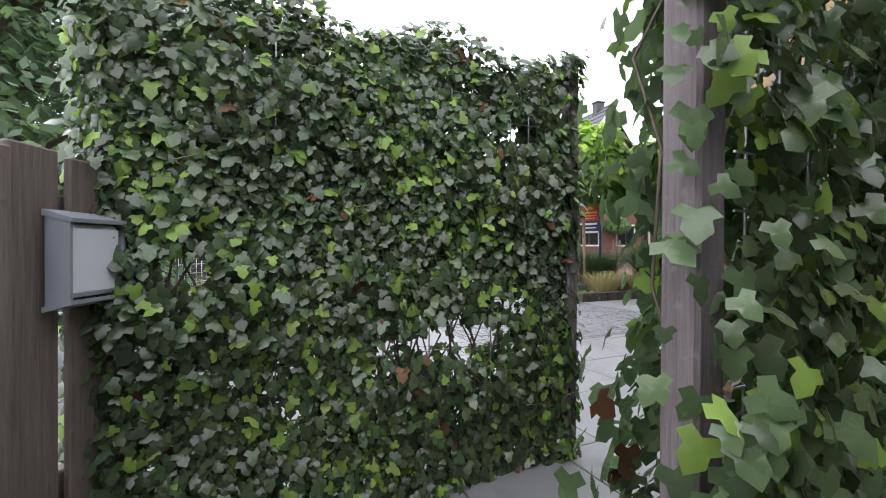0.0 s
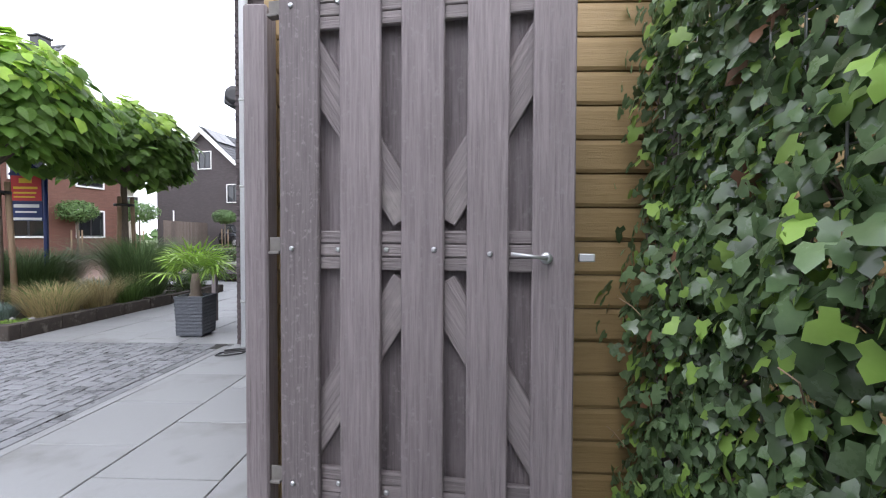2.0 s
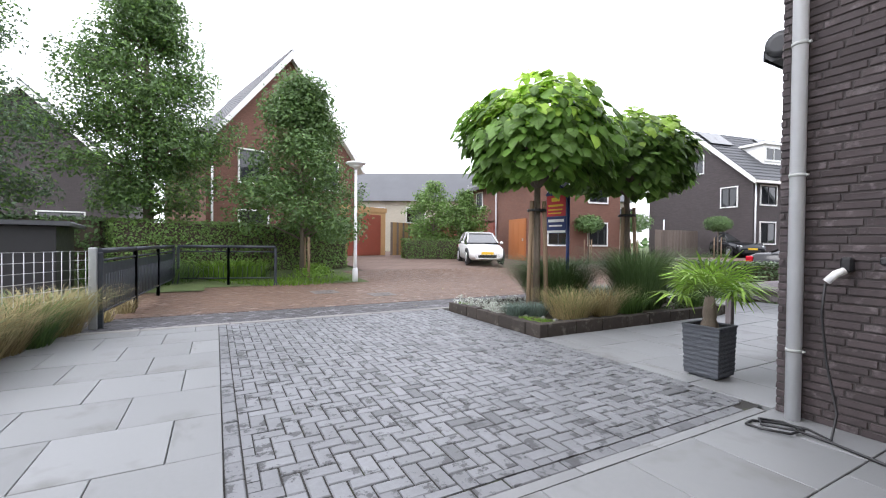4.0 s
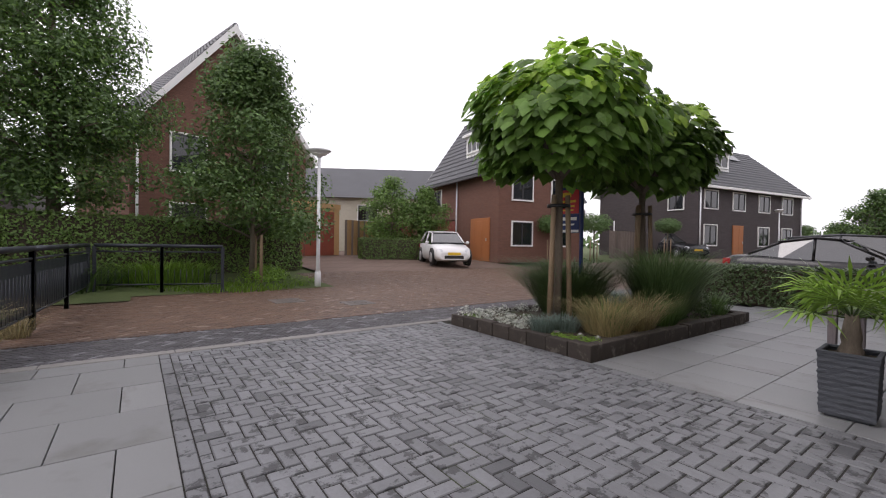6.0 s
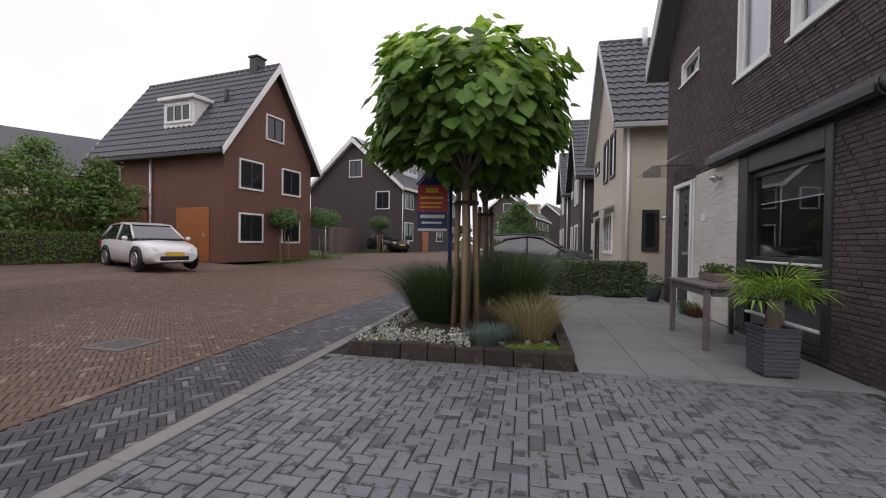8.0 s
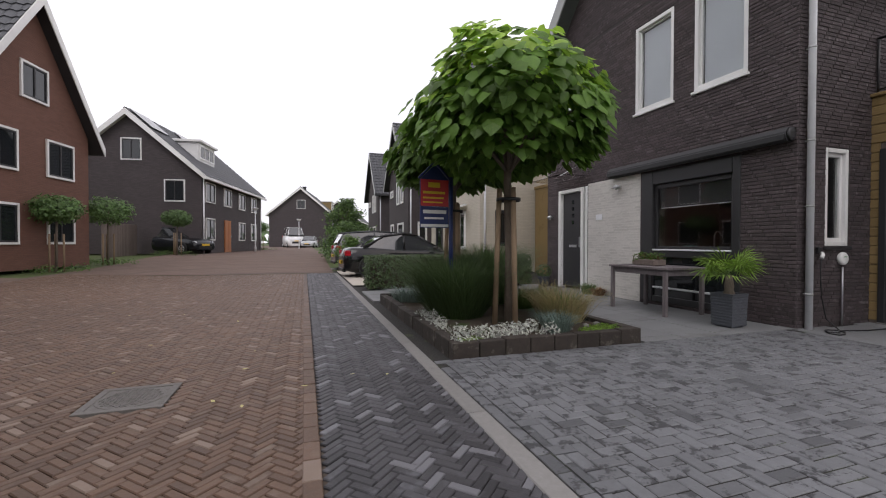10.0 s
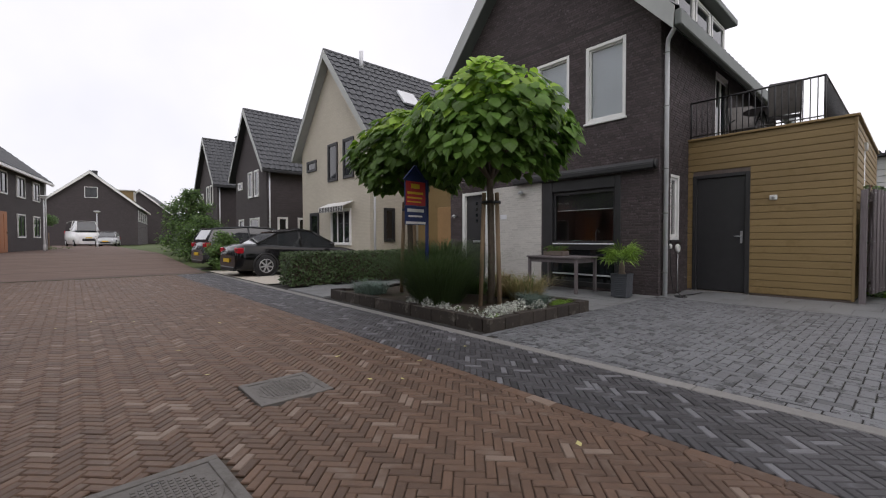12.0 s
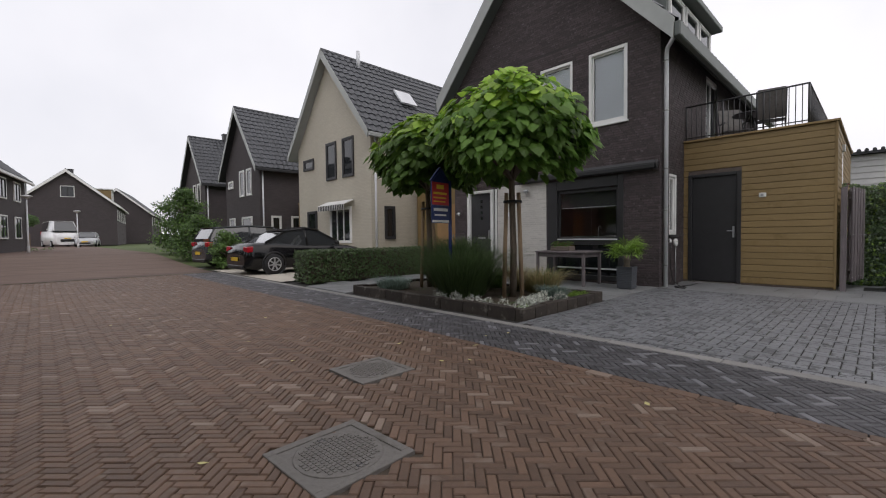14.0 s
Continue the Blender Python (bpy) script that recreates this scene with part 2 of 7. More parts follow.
L_tree = leaf_mat("dark_tree_leaf", (0.07, 0.135, 0.045), (0.15, 0.245, 0.08), 0.35)
L_tree_light = leaf_mat("light_tree_leaf", (0.09, 0.175, 0.04), (0.18, 0.29, 0.07), 0.4)
L_poplar = leaf_mat("grey_green_leaf", (0.08, 0.13, 0.07), (0.15, 0.22, 0.12), 0.3)
L_hedge = leaf_mat("hedge_leaf", (0.085, 0.155, 0.04), (0.18, 0.28, 0.07), 0.3)
L_hedge_dark = leaf_mat("dark_hedge_leaf", (0.04, 0.072, 0.028), (0.11, 0.165, 0.06), 0.2, 0.4)
L_grass = leaf_mat("grass_blade", (0.075, 0.145, 0.04), (0.15, 0.24, 0.07), 0.35)
L_grass_dark = leaf_mat("dark_grass_blade", (0.08, 0.135, 0.05), (0.15, 0.225, 0.09), 0.35)
L_straw = leaf_mat("straw_blade", (0.3, 0.25, 0.12), (0.45, 0.38, 0.2), 0.25, 0.7)
L_silver = leaf_mat("silver_leaf", (0.4, 0.43, 0.38), (0.62, 0.64, 0.58), 0.15, 0.8, 0.2)
L_blue = leaf_mat("blue_fescue", (0.14, 0.2, 0.17), (0.24, 0.31, 0.27), 0.2, 0.7)
L_moss = leaf_mat("bright_groundcover", (0.1, 0.2, 0.02), (0.2, 0.32, 0.05), 0.25)
L_palm = leaf_mat("palm_leaf", (0.14, 0.27, 0.035), (0.28, 0.42, 0.07), 0.3, 0.4)
M_pipe = mat("light_grey_pipe", (0.66, 0.67, 0.69), (0.76, 0.77, 0.79), 6, 0.4, 0.04)


# ---- building tools ----
def ground_z(x, y):
    """The street rises a little away from the drive."""
    d = math.hypot(max(-x - 8.5, 0), max(y - 12, 0))
    s = min(d / 12, 1)
    return 0.42 * s * s * (3 - 2 * s)


def thing(name, label, category, loc=(0, 0, 0), rz=0.0, group="", kind=""):
    ob = new(name)
    ob.empty_display_size = 0.2
    ob.matrix_basis = pose(*loc, 0, 0, rz)
    return tagged(ob, label, category, group, kind)


def mesh_from(name, verts, faces, material=None, smooth=False):
    me = bpy.data.meshes.new(name)
    me.from_pydata(verts, [], faces)
    if material:
        me.materials.append(material)
    if smooth:
        me.polygons.foreach_set("use_smooth", [True] * len(me.polygons))
    me.update()
    return me


def part(name, me, material=None, parent=None, label="", kind=""):
    """Links a mesh or bmesh as one object under a thing or a part."""
    if isinstance(me, bmesh.types.BMesh):
        data = bpy.data.meshes.new(name)
        me.to_mesh(data)
        me.free()
        me = data
    if material and not me.materials:
        me.materials.append(material)
    ob = new(name, me)
    ob.parent = parent
    return tagged(ob, label, kind=kind)


def box_bm(*boxes, bevel=0.0):
    """One bmesh of axis-aligned boxes (x0, x1, y0, y1, z0, z1)."""
    bm = bmesh.new()
    for x0, x1, y0, y1, z0, z1 in boxes:
        bmesh.ops.create_cube(bm, size=1, matrix=Matrix.Translation(((x0 + x1) / 2, (y0 + y1) / 2, (z0 + z1) / 2)) @ Matrix.Diagonal((x1 - x0, y1 - y0, z1 - z0, 1)))
    if bevel:
        bmesh.ops.bevel(bm, geom=bm.edges[:], offset=bevel, segments=1, affect='EDGES')
    return bm


def prism_bm(outline, depth, axis='y'):
    """A polygon (u, z) extruded over depth (d0, d1) along x or y."""
    bm = bmesh.new()
    rings = []
    for d in depth:
        rings.append([bm.verts.new((d, u, z) if axis == 'x' else (u, d, z)) for u, z in outline])
    n = len(outline)
    for i in range(n):
        bm.faces.new((rings[0][i], rings[0][(i + 1) % n], rings[1][(i + 1) % n], rings[1][i]))
    bm.faces.new(rings[0][::-1])
    bm.faces.new(rings[1])
    bmesh.ops.recalc_face_normals(bm, faces=bm.faces[:])
    return bm


def tube_bm(points, radius, sides=8, taper=None):
    """A tube along points; taper gives the radius at the end."""
    bm = bmesh.new()
    rings = []
    pts = [Vector(p) for p in points]
    side = None
    for i, p in enumerate(pts):
        d = (pts[min(i + 1, len(pts) - 1)] - pts[max(i - 1, 0)]).normalized()
        if side is None:
            side = d.orthogonal().normalized()
        side = side - d * side.dot(d)
        side = side.normalized() if side.length > 1e-4 else d.orthogonal().normalized()
        q = Matrix((side, d.cross(side), d)).transposed()
        r = radius if taper is None else radius + (taper - radius) * i / (len(pts) - 1)
        rings.append([bm.verts.new(p + q @ Vector((r * math.cos(2 * math.pi * k / sides), r * math.sin(2 * math.pi * k / sides), 0))) for k in range(sides)])
    for a, b in zip(rings, rings[1:]):
        for k in range(sides):
            f = bm.faces.new((a[k], a[(k + 1) % sides], b[(k + 1) % sides], b[k]))
            f.smooth = True
    bm.faces.new(rings[0][::-1])
    bm.faces.new(rings[-1])
    return bm


def lathe_bm(profile, sides=20, caps=True):
    """Turned shape from (radius, z) pairs; without caps an open ring."""
    profile = profile if caps else [*profile, profile[0]]
    bm = bmesh.new()
    rings = [[bm.verts.new((r * math.cos(2 * math.pi * k / sides), r * math.sin(2 * math.pi * k / sides), z)) for k in range(sides)] for r, z in profile]
    for a, b in zip(rings, rings[1:]):
        for k in range(sides):
            f = bm.faces.new((a[k], a[(k + 1) % sides], b[(k + 1) % sides], b[k]))
            f.smooth = True
    if caps:
        bm.faces.new(rings[0][::-1])
        bm.faces.new(rings[-1])
    return bm


def join_bm(*bms):
    out = bmesh.new()
    for b in bms:
        me = bpy.data.meshes.new("joined")
        b.to_mesh(me)
        b.free()
        out.from_mesh(me)
        bpy.data.meshes.remove(me)
    return out


def moved(bm, m):
    bmesh.ops.transform(bm, matrix=m, verts=bm.verts[:])
    return bm


rng = np.random.default_rng(7)


def scatter(name, template, faces, places, normals, sizes, material, spin=None, droop=None):
    """Many small pieces as one mesh: the template lies in xy, its tip along +y; normals turn its z."""
    T = np.array(template, float)
    n = len(places)
    places, normals = np.array(places, float), np.array(normals, float)
    normals /= np.linalg.norm(normals, axis=1)[:, None] + 1e-9
    tip = np.array(droop if droop is not None else rng.normal(size=(n, 3)), float)
    tip = tip - normals * (tip * normals).sum(1)[:, None]
    tip /= np.linalg.norm(tip, axis=1)[:, None] + 1e-9
    side = np.cross(tip, normals)
    V = places[:, None, :] + np.array(sizes)[:, None, None] * (T[None, :, 0, None] * side[:, None, :] + T[None, :, 1, None] * tip[:, None, :] + T[None, :, 2, None] * normals[:, None, :])
    k = len(T)
    F = np.array(faces)
    me = bpy.data.meshes.new(name)
    me.vertices.add(n * k)
    me.vertices.foreach_set("co", V.reshape(-1))
    allf = (F[None] + (np.arange(n) * k)[:, None, None]).reshape(-1)
    w = F.shape[1]
    me.loops.add(len(allf))
    me.loops.foreach_set("vertex_index", allf.astype(np.int32))
    me.polygons.add(n * len(F))
    me.polygons.foreach_set("loop_start", np.arange(0, len(allf), w, dtype=np.int32))
    me.update(calc_edges=True)
    me.materials.append(material)
    return me


IVY = [(0, 0, 0), (-.3, -.18, -.02), (-.55, .12, -.06), (-.3, .32, .02), (-.34, .62, -.05), (0, 1, -.1), (.34, .62, -.05), (.3, .32, .02), (.55, .12, -.06), (.3, -.18, -.02), (0, .4, .05)]
IVY_F = [(10, i, i + 1) for i in range(0, 9)] + [(10, 9, 0)]
HEART = [(0, 0, 0), (-.28, -.14, -.03), (-.5, .12, -.1), (-.44, .5, -.1), (0, 1.05, -.22), (.44, .5, -.1), (.5, .12, -.1), (.28, -.14, -.03), (0, .35, .05)]
HEART_F = [(8, i, i + 1) for i in range(0, 7)] + [(8, 7, 0)]
OVAL = [(0, 0, 0), (-.26, .4, -.04), (0, 1, -.05), (.26, .4, -.04)]
OVAL_F = [(0, 3, 2), (0, 2, 1)]
BLADE = [(-.5, 0, 0), (.5, 0, 0), (-.4, .5, .0), (.4, .5, .0), (0, 1, 0)]


def grass_mesh(name, centre, radius, height, count, material, width=0.006, lean=0.5, spread=None):
    """A tuft of bent blades."""
    cx, cy, cz = centre
    v, f = [], []
    for i in range(count):
        a, r = rng.uniform(0, 6.283), radius * math.sqrt(rng.uniform(0, 1))
        bx, by = cx + r * math.cos(a), cy + r * math.sin(a)
        h = height * rng.uniform(0.6, 1.05)
        o = a + rng.normal(0, 0.5)
        k = lean * rng.uniform(0.2, 1.0) * h * (0.4 + r / (radius + 1e-6))
        dx, dy = math.cos(o), math.sin(o)
        w = width * rng.uniform(0.7, 1.3)
        px, py = -dy * w, dx * w
        b = len(v)
        for s, t in ((0, 0), (0.55, 0.35), (0.85, 0.72), (1, 1.0)):
            z = h * (s - 0.25 * lean * t * t)
            q = 1 - 0.85 * t
            v += [(bx + dx * k * t + px * q, by + dy * k * t + py * q, cz + z), (bx + dx * k * t - px * q, by + dy * k * t - py * q, cz + z)]
        f += [(b, b + 1, b + 3, b + 2), (b + 2, b + 3, b + 5, b + 4), (b + 4, b + 5, b + 7, b + 6)]
    return mesh_from(name, v, f, material)


def hedge_shell(x0, x1, y0, y1, z0, z1, count, inset=0.05):
    """Points and outward normals over the faces of a clipped block of leaves."""
    areas = [(y1 - y0) * (z1 - z0)] * 2 + [(x1 - x0) * (z1 - z0)] * 2 + [(x1 - x0) * (y1 - y0)]
    which = rng.choice(5, count, p=np.array(areas) / sum(areas))
    u, w = rng.uniform(0, 1, count), rng.uniform(0, 1, count)
    d = rng.uniform(0, inset, count) - 0.01
    p, nn = np.zeros((count, 3)), np.zeros((count, 3))
    for k in range(5):
        s = which == k
        X, Y, Z = x0 + (x1 - x0) * u[s], y0 + (y1 - y0) * (w[s] if k == 4 else u[s]), z0 + (z1 - z0) * w[s]
        if k == 0: p[s] = np.c_[x0 + d[s], Y, Z]; nn[s] = (-1, 0, 0)
        if k == 1: p[s] = np.c_[x1 - d[s], Y, Z]; nn[s] = (1, 0, 0)
        if k == 2: p[s] = np.c_[X, y0 + d[s], Z]; nn[s] = (0, -1, 0)
        if k == 3: p[s] = np.c_[X, y1 - d[s], Z]; nn[s] = (0, 1, 0)
        if k == 4: p[s] = np.c_[X, Y, z1 - d[s] + 0.02]; nn[s] = (0, 0, 1)
    nn = nn + rng.normal(0, 0.45, (count, 3)) + (0, 0, 0.35)
    return p, nn


def hedge(name, label, x0, x1, y0, y1, h, material, count, leaf=0.05, loc=(0, 0, 0), rz=0, core=None):
    t = thing(name, label, "hedge", loc, rz)
    k = 0.06
    part("twig_core", box_bm((x0 + k, x1 - k, y0 + k, y1 - k, 0, h - k)), core or M_soil, t, "dark inner twigs")
    p, nn = hedge_shell(x0, x1, y0, y1, 0.02, h, count)
    part("leaves", scatter("leaves", OVAL, OVAL_F, p, nn, rng.uniform(0.7, 1.4, count) * leaf, material), None, t, kind="stuff")
    return t


# ---- houses ----
FACE = {"front": -90, "right": 0, "left": 180, "back": 90}


def window(parent, place, rz, w, h, outer=M_white, inner=M_grey_frame, border=0.07, pane=M_pane, mullions=0, sill=None, deep=0.05, sash=0.05, backing=None, name="window"):
    """A window in a wall: place is the lower left corner seen from outside, rz turns its outside from -y."""
    m = pose(*place, 0, 0, rz)
    b = border
    fr = part(name, box_bm((0, b, -0.03, deep + 0.05, 0, h), (w - b, w, -0.03, deep + 0.05, 0, h), (b, w - b, -0.03, deep + 0.05, 0, b), (b, w - b, -0.03, deep + 0.05, h - b, h), bevel=0.006), outer, parent)
    fr.matrix_basis = m
    s = sash
    bars = [(b, b + s, deep - 0.03, deep + 0.03, b, h - b), (w - b - s, w - b, deep - 0.03, deep + 0.03, b, h - b), (b + s, w - b - s, deep - 0.03, deep + 0.03, b, b + s), (b + s, w - b - s, deep - 0.03, deep + 0.03, h - b - s, h - b)]
    for k in range(mullions):
        c = b + (w - 2 * b) * (k + 1) / (mullions + 1)
        bars.append((c - s * 0.6, c + s * 0.6, deep - 0.028, deep + 0.028, b + s, h - b - s))
    part("sash", box_bm(*bars, bevel=0.004), inner, fr)
    part("pane", box_bm((b + s, w - b - s, deep, deep + 0.008, b + s, h - b - s)), pane, fr)
    # flat sheet behind the glass, coloured as the sky's reflection in the pane
    if backing:
        part("reflection_sheet", box_bm((b + s, w - b - s, deep + 0.04, deep + 0.05, b + s, h - b - s)), backing, fr)
    if sill:
        part("sill", box_bm((-0.03, w + 0.03, -0.07, 0.02, -0.05, -0.004), bevel=0.008), sill, fr)
    return fr


def wall_bm(u0, u1, z0, z1, holes, d0, d1, axis):
    """A straight wall with rectangular openings (u0, u1, z0, z1) right through it; axis is the wall's normal."""
    us = sorted({u0, u1, *[k for h in holes for k in h[:2]]})
    zs = sorted({z0, z1, *[k for h in holes for k in h[2:]]})
    boxes = []
    for a, b in zip(us, us[1:]):
        run = None
        for c, d in zip(zs, zs[1:]):
            if any(h[0] <= (a + b) / 2 <= h[1] and h[2] <= (c + d) / 2 <= h[3] for h in holes):
                continue
            boxes.append((d0, d1, a, b, c, d) if axis == 'x' else (a, b, d0, d1, c, d))
    bm = box_bm(*boxes)
    bmesh.ops.remove_doubles(bm, verts=bm.verts[:], dist=0.0005)
    return bm


def tile_roof(parent, x0, x1, y_ridge, z_ridge, y_eave, z_eave, material, name="roof_tiles", col=0.3, row=0.36):
    """Pantiles over one slope as one waved sheet with stepped courses."""
    dy, dz = y_eave - y_ridge, z_eave - z_ridge
    run = math.hypot(dy, dz)
    nz = abs(dy) / run
    ny = abs(dz) / run * (1 if dy > 0 else -1)
    rows, cols = max(int(run / row), 2), max(int((x1 - x0) / col), 2) * 4
    v, f = [], []
    for r in range(rows):
        for e, lift in ((r / rows, 0.0), ((r + 1) / rows, 0.034)):
            for c in range(cols + 1):
                x = x0 + (x1 - x0) * c / cols
                h = lift + 0.05 * (0.5 + 0.5 * math.sin(c / 4 * 2 * math.pi))
                v.append((x, y_ridge + dy * e + ny * h, z_ridge + dz * e + nz * h))
    w = cols + 1
    for k in range(2 * rows - 1):
        for c in range(cols):
            f.append((k * w + c, k * w + c + 1, (k + 1) * w + c + 1, (k + 1) * w + c))
    me = mesh_from(name, v, f, material, False)
    return part(name, me, None, parent)


def gable_roof(parent, w, length, eave, apex, over=0.35, front=0.35, tiles=M_tile, barge=M_white, fascia=M_white, thick=0.18):
    """A pitched roof with its ridge along x over a body x 0..length, y 0..w."""
    mid = w / 2
    slope = (apex - eave) / mid
    ze = eave - over * slope
    for sgn, edge in ((-1, -over), (1, w + over)):
        out = [(mid, apex), (edge, ze), (edge, ze - thick), (mid, apex - thick * 1.25)]
        part("roof_slab", prism_bm(out, (-front, length + front), 'x'), fascia, parent)
        tile_roof(parent, -front, length + front, mid, apex + 0.012, edge, ze + 0.012, tiles)
        for x in (-front - 0.035, length + front + 0.002):
            part("barge_board", prism_bm([(mid, apex + 0.05), (edge - sgn * -0.02, ze + 0.05), (edge, ze - thick - 0.05), (mid, apex - thick * 1.25 - 0.1)], (x, x + 0.033), 'x'), barge, parent)
        part("gutter", box_bm((-front, length + front, min(edge, edge + sgn * 0.12), max(edge, edge + sgn * 0.12), ze - thick, ze - 0.02), bevel=0.02), fascia, parent)
    n = int((length + 2 * front) / 0.33)
    caps = [moved(tube_bm([(0, 0, 0), (0.35, 0, 0.0)], 0.1, 8), Matrix.Translation((-front + i * (length + 2 * front - 0.02) / n, mid, apex + 0.0))) for i in range(n)]
    part("ridge_tiles", join_bm(*caps), tiles, parent)


def plain_house(name, label, loc, rz, w, length, eave, apex, wall, wins, doors=(), tiles=M_tile, barge=M_white, chimney=None, dormer=None, fascia=M_white, pipes=()):
    """A gabled house: gable front in x = 0 facing -x, its sides at y = 0 (right) and y = w (left)."""
    t = thing(name, label, "house", loc, rz)
    part("wall", join_bm(box_bm((0, length, 0, w, 0, eave)), prism_bm([(0.01, eave), (w - 0.01, eave), (w / 2, apex - 0.1)], (0.0, length), 'x')), wall, t)
    gable_roof(t, w, length, eave, apex, barge=barge, tiles=tiles, fascia=fascia)
    spots = {"front": lambda u, z: (-0.03, u, z), "right": lambda u, z: (u, -0.03, z), "left": lambda u, z: (u, w + 0.03, z)}
    for face, u, z, ww, hh, *opt in wins:
        o = opt[0] if opt else {}
        uu = u + ww if face in ("front", "left") else u
        window(t, spots[face](uu, z), FACE[face], ww, hh, deep=0.015, **o)
    for face, u, z, ww, hh, dm in doors:
        uu = u + ww if face in ("front", "left") else u
        d = part("door", box_bm((0, ww, -0.03, 0.02, 0, hh), bevel=0.01), dm, t)
        d.matrix_basis = pose(*spots[face](uu, z), 0, 0, FACE[face])
        n = 3 if ww > 1.5 else 2
        part("door_panel", box_bm(*[(ww * (k + 0.12) / n, ww * (k + 0.88) / n, -0.045, -0.031, 0.15, hh - 0.15) for k in range(n)], bevel=0.006), dm, d)
        part("handle", box_bm((ww * 0.86, ww * 0.89, -0.09, -0.045, 1.0, 1.14), bevel=0.005), M_metal, d)
    for face, u, top in pipes:
        x, y, _ = spots[face](u, 0)
        off = -0.06 if face != "left" else 0.06
        part("downpipe", tube_bm([(x + (off if face == "front" else 0), y + (off if face != "front" else 0), 0), (x + (off if face == "front" else 0), y + (off if face != "front" else 0), top)], 0.045), M_zinc, t)
    if chimney:
        cx, ch = chimney
        part("chimney", box_bm((cx, cx + 0.45, w / 2 - 0.25, w / 2 + 0.25, apex - 0.5, apex + ch), (cx - 0.05, cx + 0.5, w / 2 - 0.3, w / 2 + 0.3, apex + ch, apex + ch + 0.08), bevel=0.015), M_grey_frame, t)
    if dormer:
        side, x0, x1, z0, z1, skin = dormer
        slope = (apex - eave) / (w / 2)
        y_low, y_high = (z0 - eave) / slope, min((z1 - eave) / slope, w / 2)
        outl = [(y_low, z0), (y_low, z1), (y_high + 0.3, z1), (y_high + 0.3, z1 - 0.1)]
        if side == "left":
            outl = [(w - a, b) for a, b in outl]
        part("dormer", prism_bm(outl, (x0, x1), 'x'), skin, t)
        part("dormer_roof", box_bm((x0 - 0.15, x1 + 0.15, min(y_low - 0.2, y_high + 0.3) if side == "right" else w - y_high - 0.3, y_high + 0.3 if side == "right" else w - y_low + 0.2, z1, z1 + 0.16), bevel=0.02), M_white, t)
        wd = x1 - x0
        window(t, (x0 + 0.12, y_low - 0.03, z0 + 0.25) if side == "right" else (x1 - 0.12, w - y_low + 0.03, z0 + 0.25), FACE[side], wd - 0.24, z1 - z0 - 0.35, inner=M_white, mullions=2, deep=0.015, backing=None)
    return t


def brick_rows(u0, u1, z0, z1, holes, length=0.215, height=0.052, joint=0.009, clip=None):
    """Bricks (u0, u1, z0, z1) of a running bond round openings; clip(z) narrows the row."""
    out = []
    r = 0
    z = z0
    while z + height <= z1 + 0.01:
        a, b = clip(z + height) if clip else (u0, u1)
        a, b = max(a, u0), min(b, u1)
        spans = [(a, b)]
        for h in holes:
            if h[2] < z + height - 0.01 and h[3] > z + 0.01:
                spans = [s for p, q in spans for s in ((p, min(q, h[0])), (max(p, h[1]), q)) if s[1] - s[0] > 0.02]
        for p, q in spans:
            u = p - length * (0.5 if r % 2 else 0) - (0.07 * ((r * 7) % 3))
            while u < q:
                s, e = max(u, p), min(u + length - joint, q)
                if e - s > 0.02:
                    out.append((s, e, z, z + height - joint))
                u += length
        z += height
        r += 1
    return out


def bricks_mesh(name, rows, plane, at, out, material):
    """Bricks as one mesh proud of a wall; plane 'x' or 'y' is the wall's normal, at its place, out its direction."""
    v, f = [], []
    for s, e, a, b in rows:
        d = 0.006 + rng.uniform(-0.002, 0.004)
        k = 0.004
        base = len(v)
        for uu, zz in ((s, a), (e, a), (e, b), (s, b)):
            v.append((at, uu, zz) if plane == 'x' else (uu, at, zz))
        for uu, zz in ((s + k, a + k), (e - k, a + k), (e - k, b - k), (s + k, b - k)):
            j = rng.uniform(-0.002, 0.002)
            v.append((at + out * (d + j), uu, zz) if plane == 'x' else (uu, at + out * (d + j), zz))
        f.append((base + 4, base + 5, base + 6, base + 7))
        for i in range(4):
            f.append((base + i, base + (i + 1) % 4, base + 4 + (i + 1) % 4, base + 4 + i))
    me = mesh_from(name, v, f, material)
    bm = bmesh.new()
    bm.from_mesh(me)
    bmesh.ops.recalc_face_normals(bm, faces=bm.faces[:])
    bm.to_mesh(me)
    bm.free()
    return me


def brick_box(name, l, w, h, material, k=0.004):
    """One paving brick, top at z = 0, chamfered."""
    v = [(-l / 2, -w / 2, -h), (l / 2, -w / 2, -h), (l / 2, w / 2, -h), (-l / 2, w / 2, -h),
         (-l / 2, -w / 2, -k), (l / 2, -w / 2, -k), (l / 2, w / 2, -k), (-l / 2, w / 2, -k),
         (-l / 2 + k, -w / 2 + k, 0), (l / 2 - k, -w / 2 + k, 0), (l / 2 - k, w / 2 - k, 0), (-l / 2 + k, w / 2 - k, 0)]
    f = [(8, 9, 10, 11)]
    for o in (0, 4):
        f += [(o + i, o + (i + 1) % 4, o + 4 + (i + 1) % 4, o + 4 + i) for i in range(4)]
    return mesh_from(name, v, f, material)


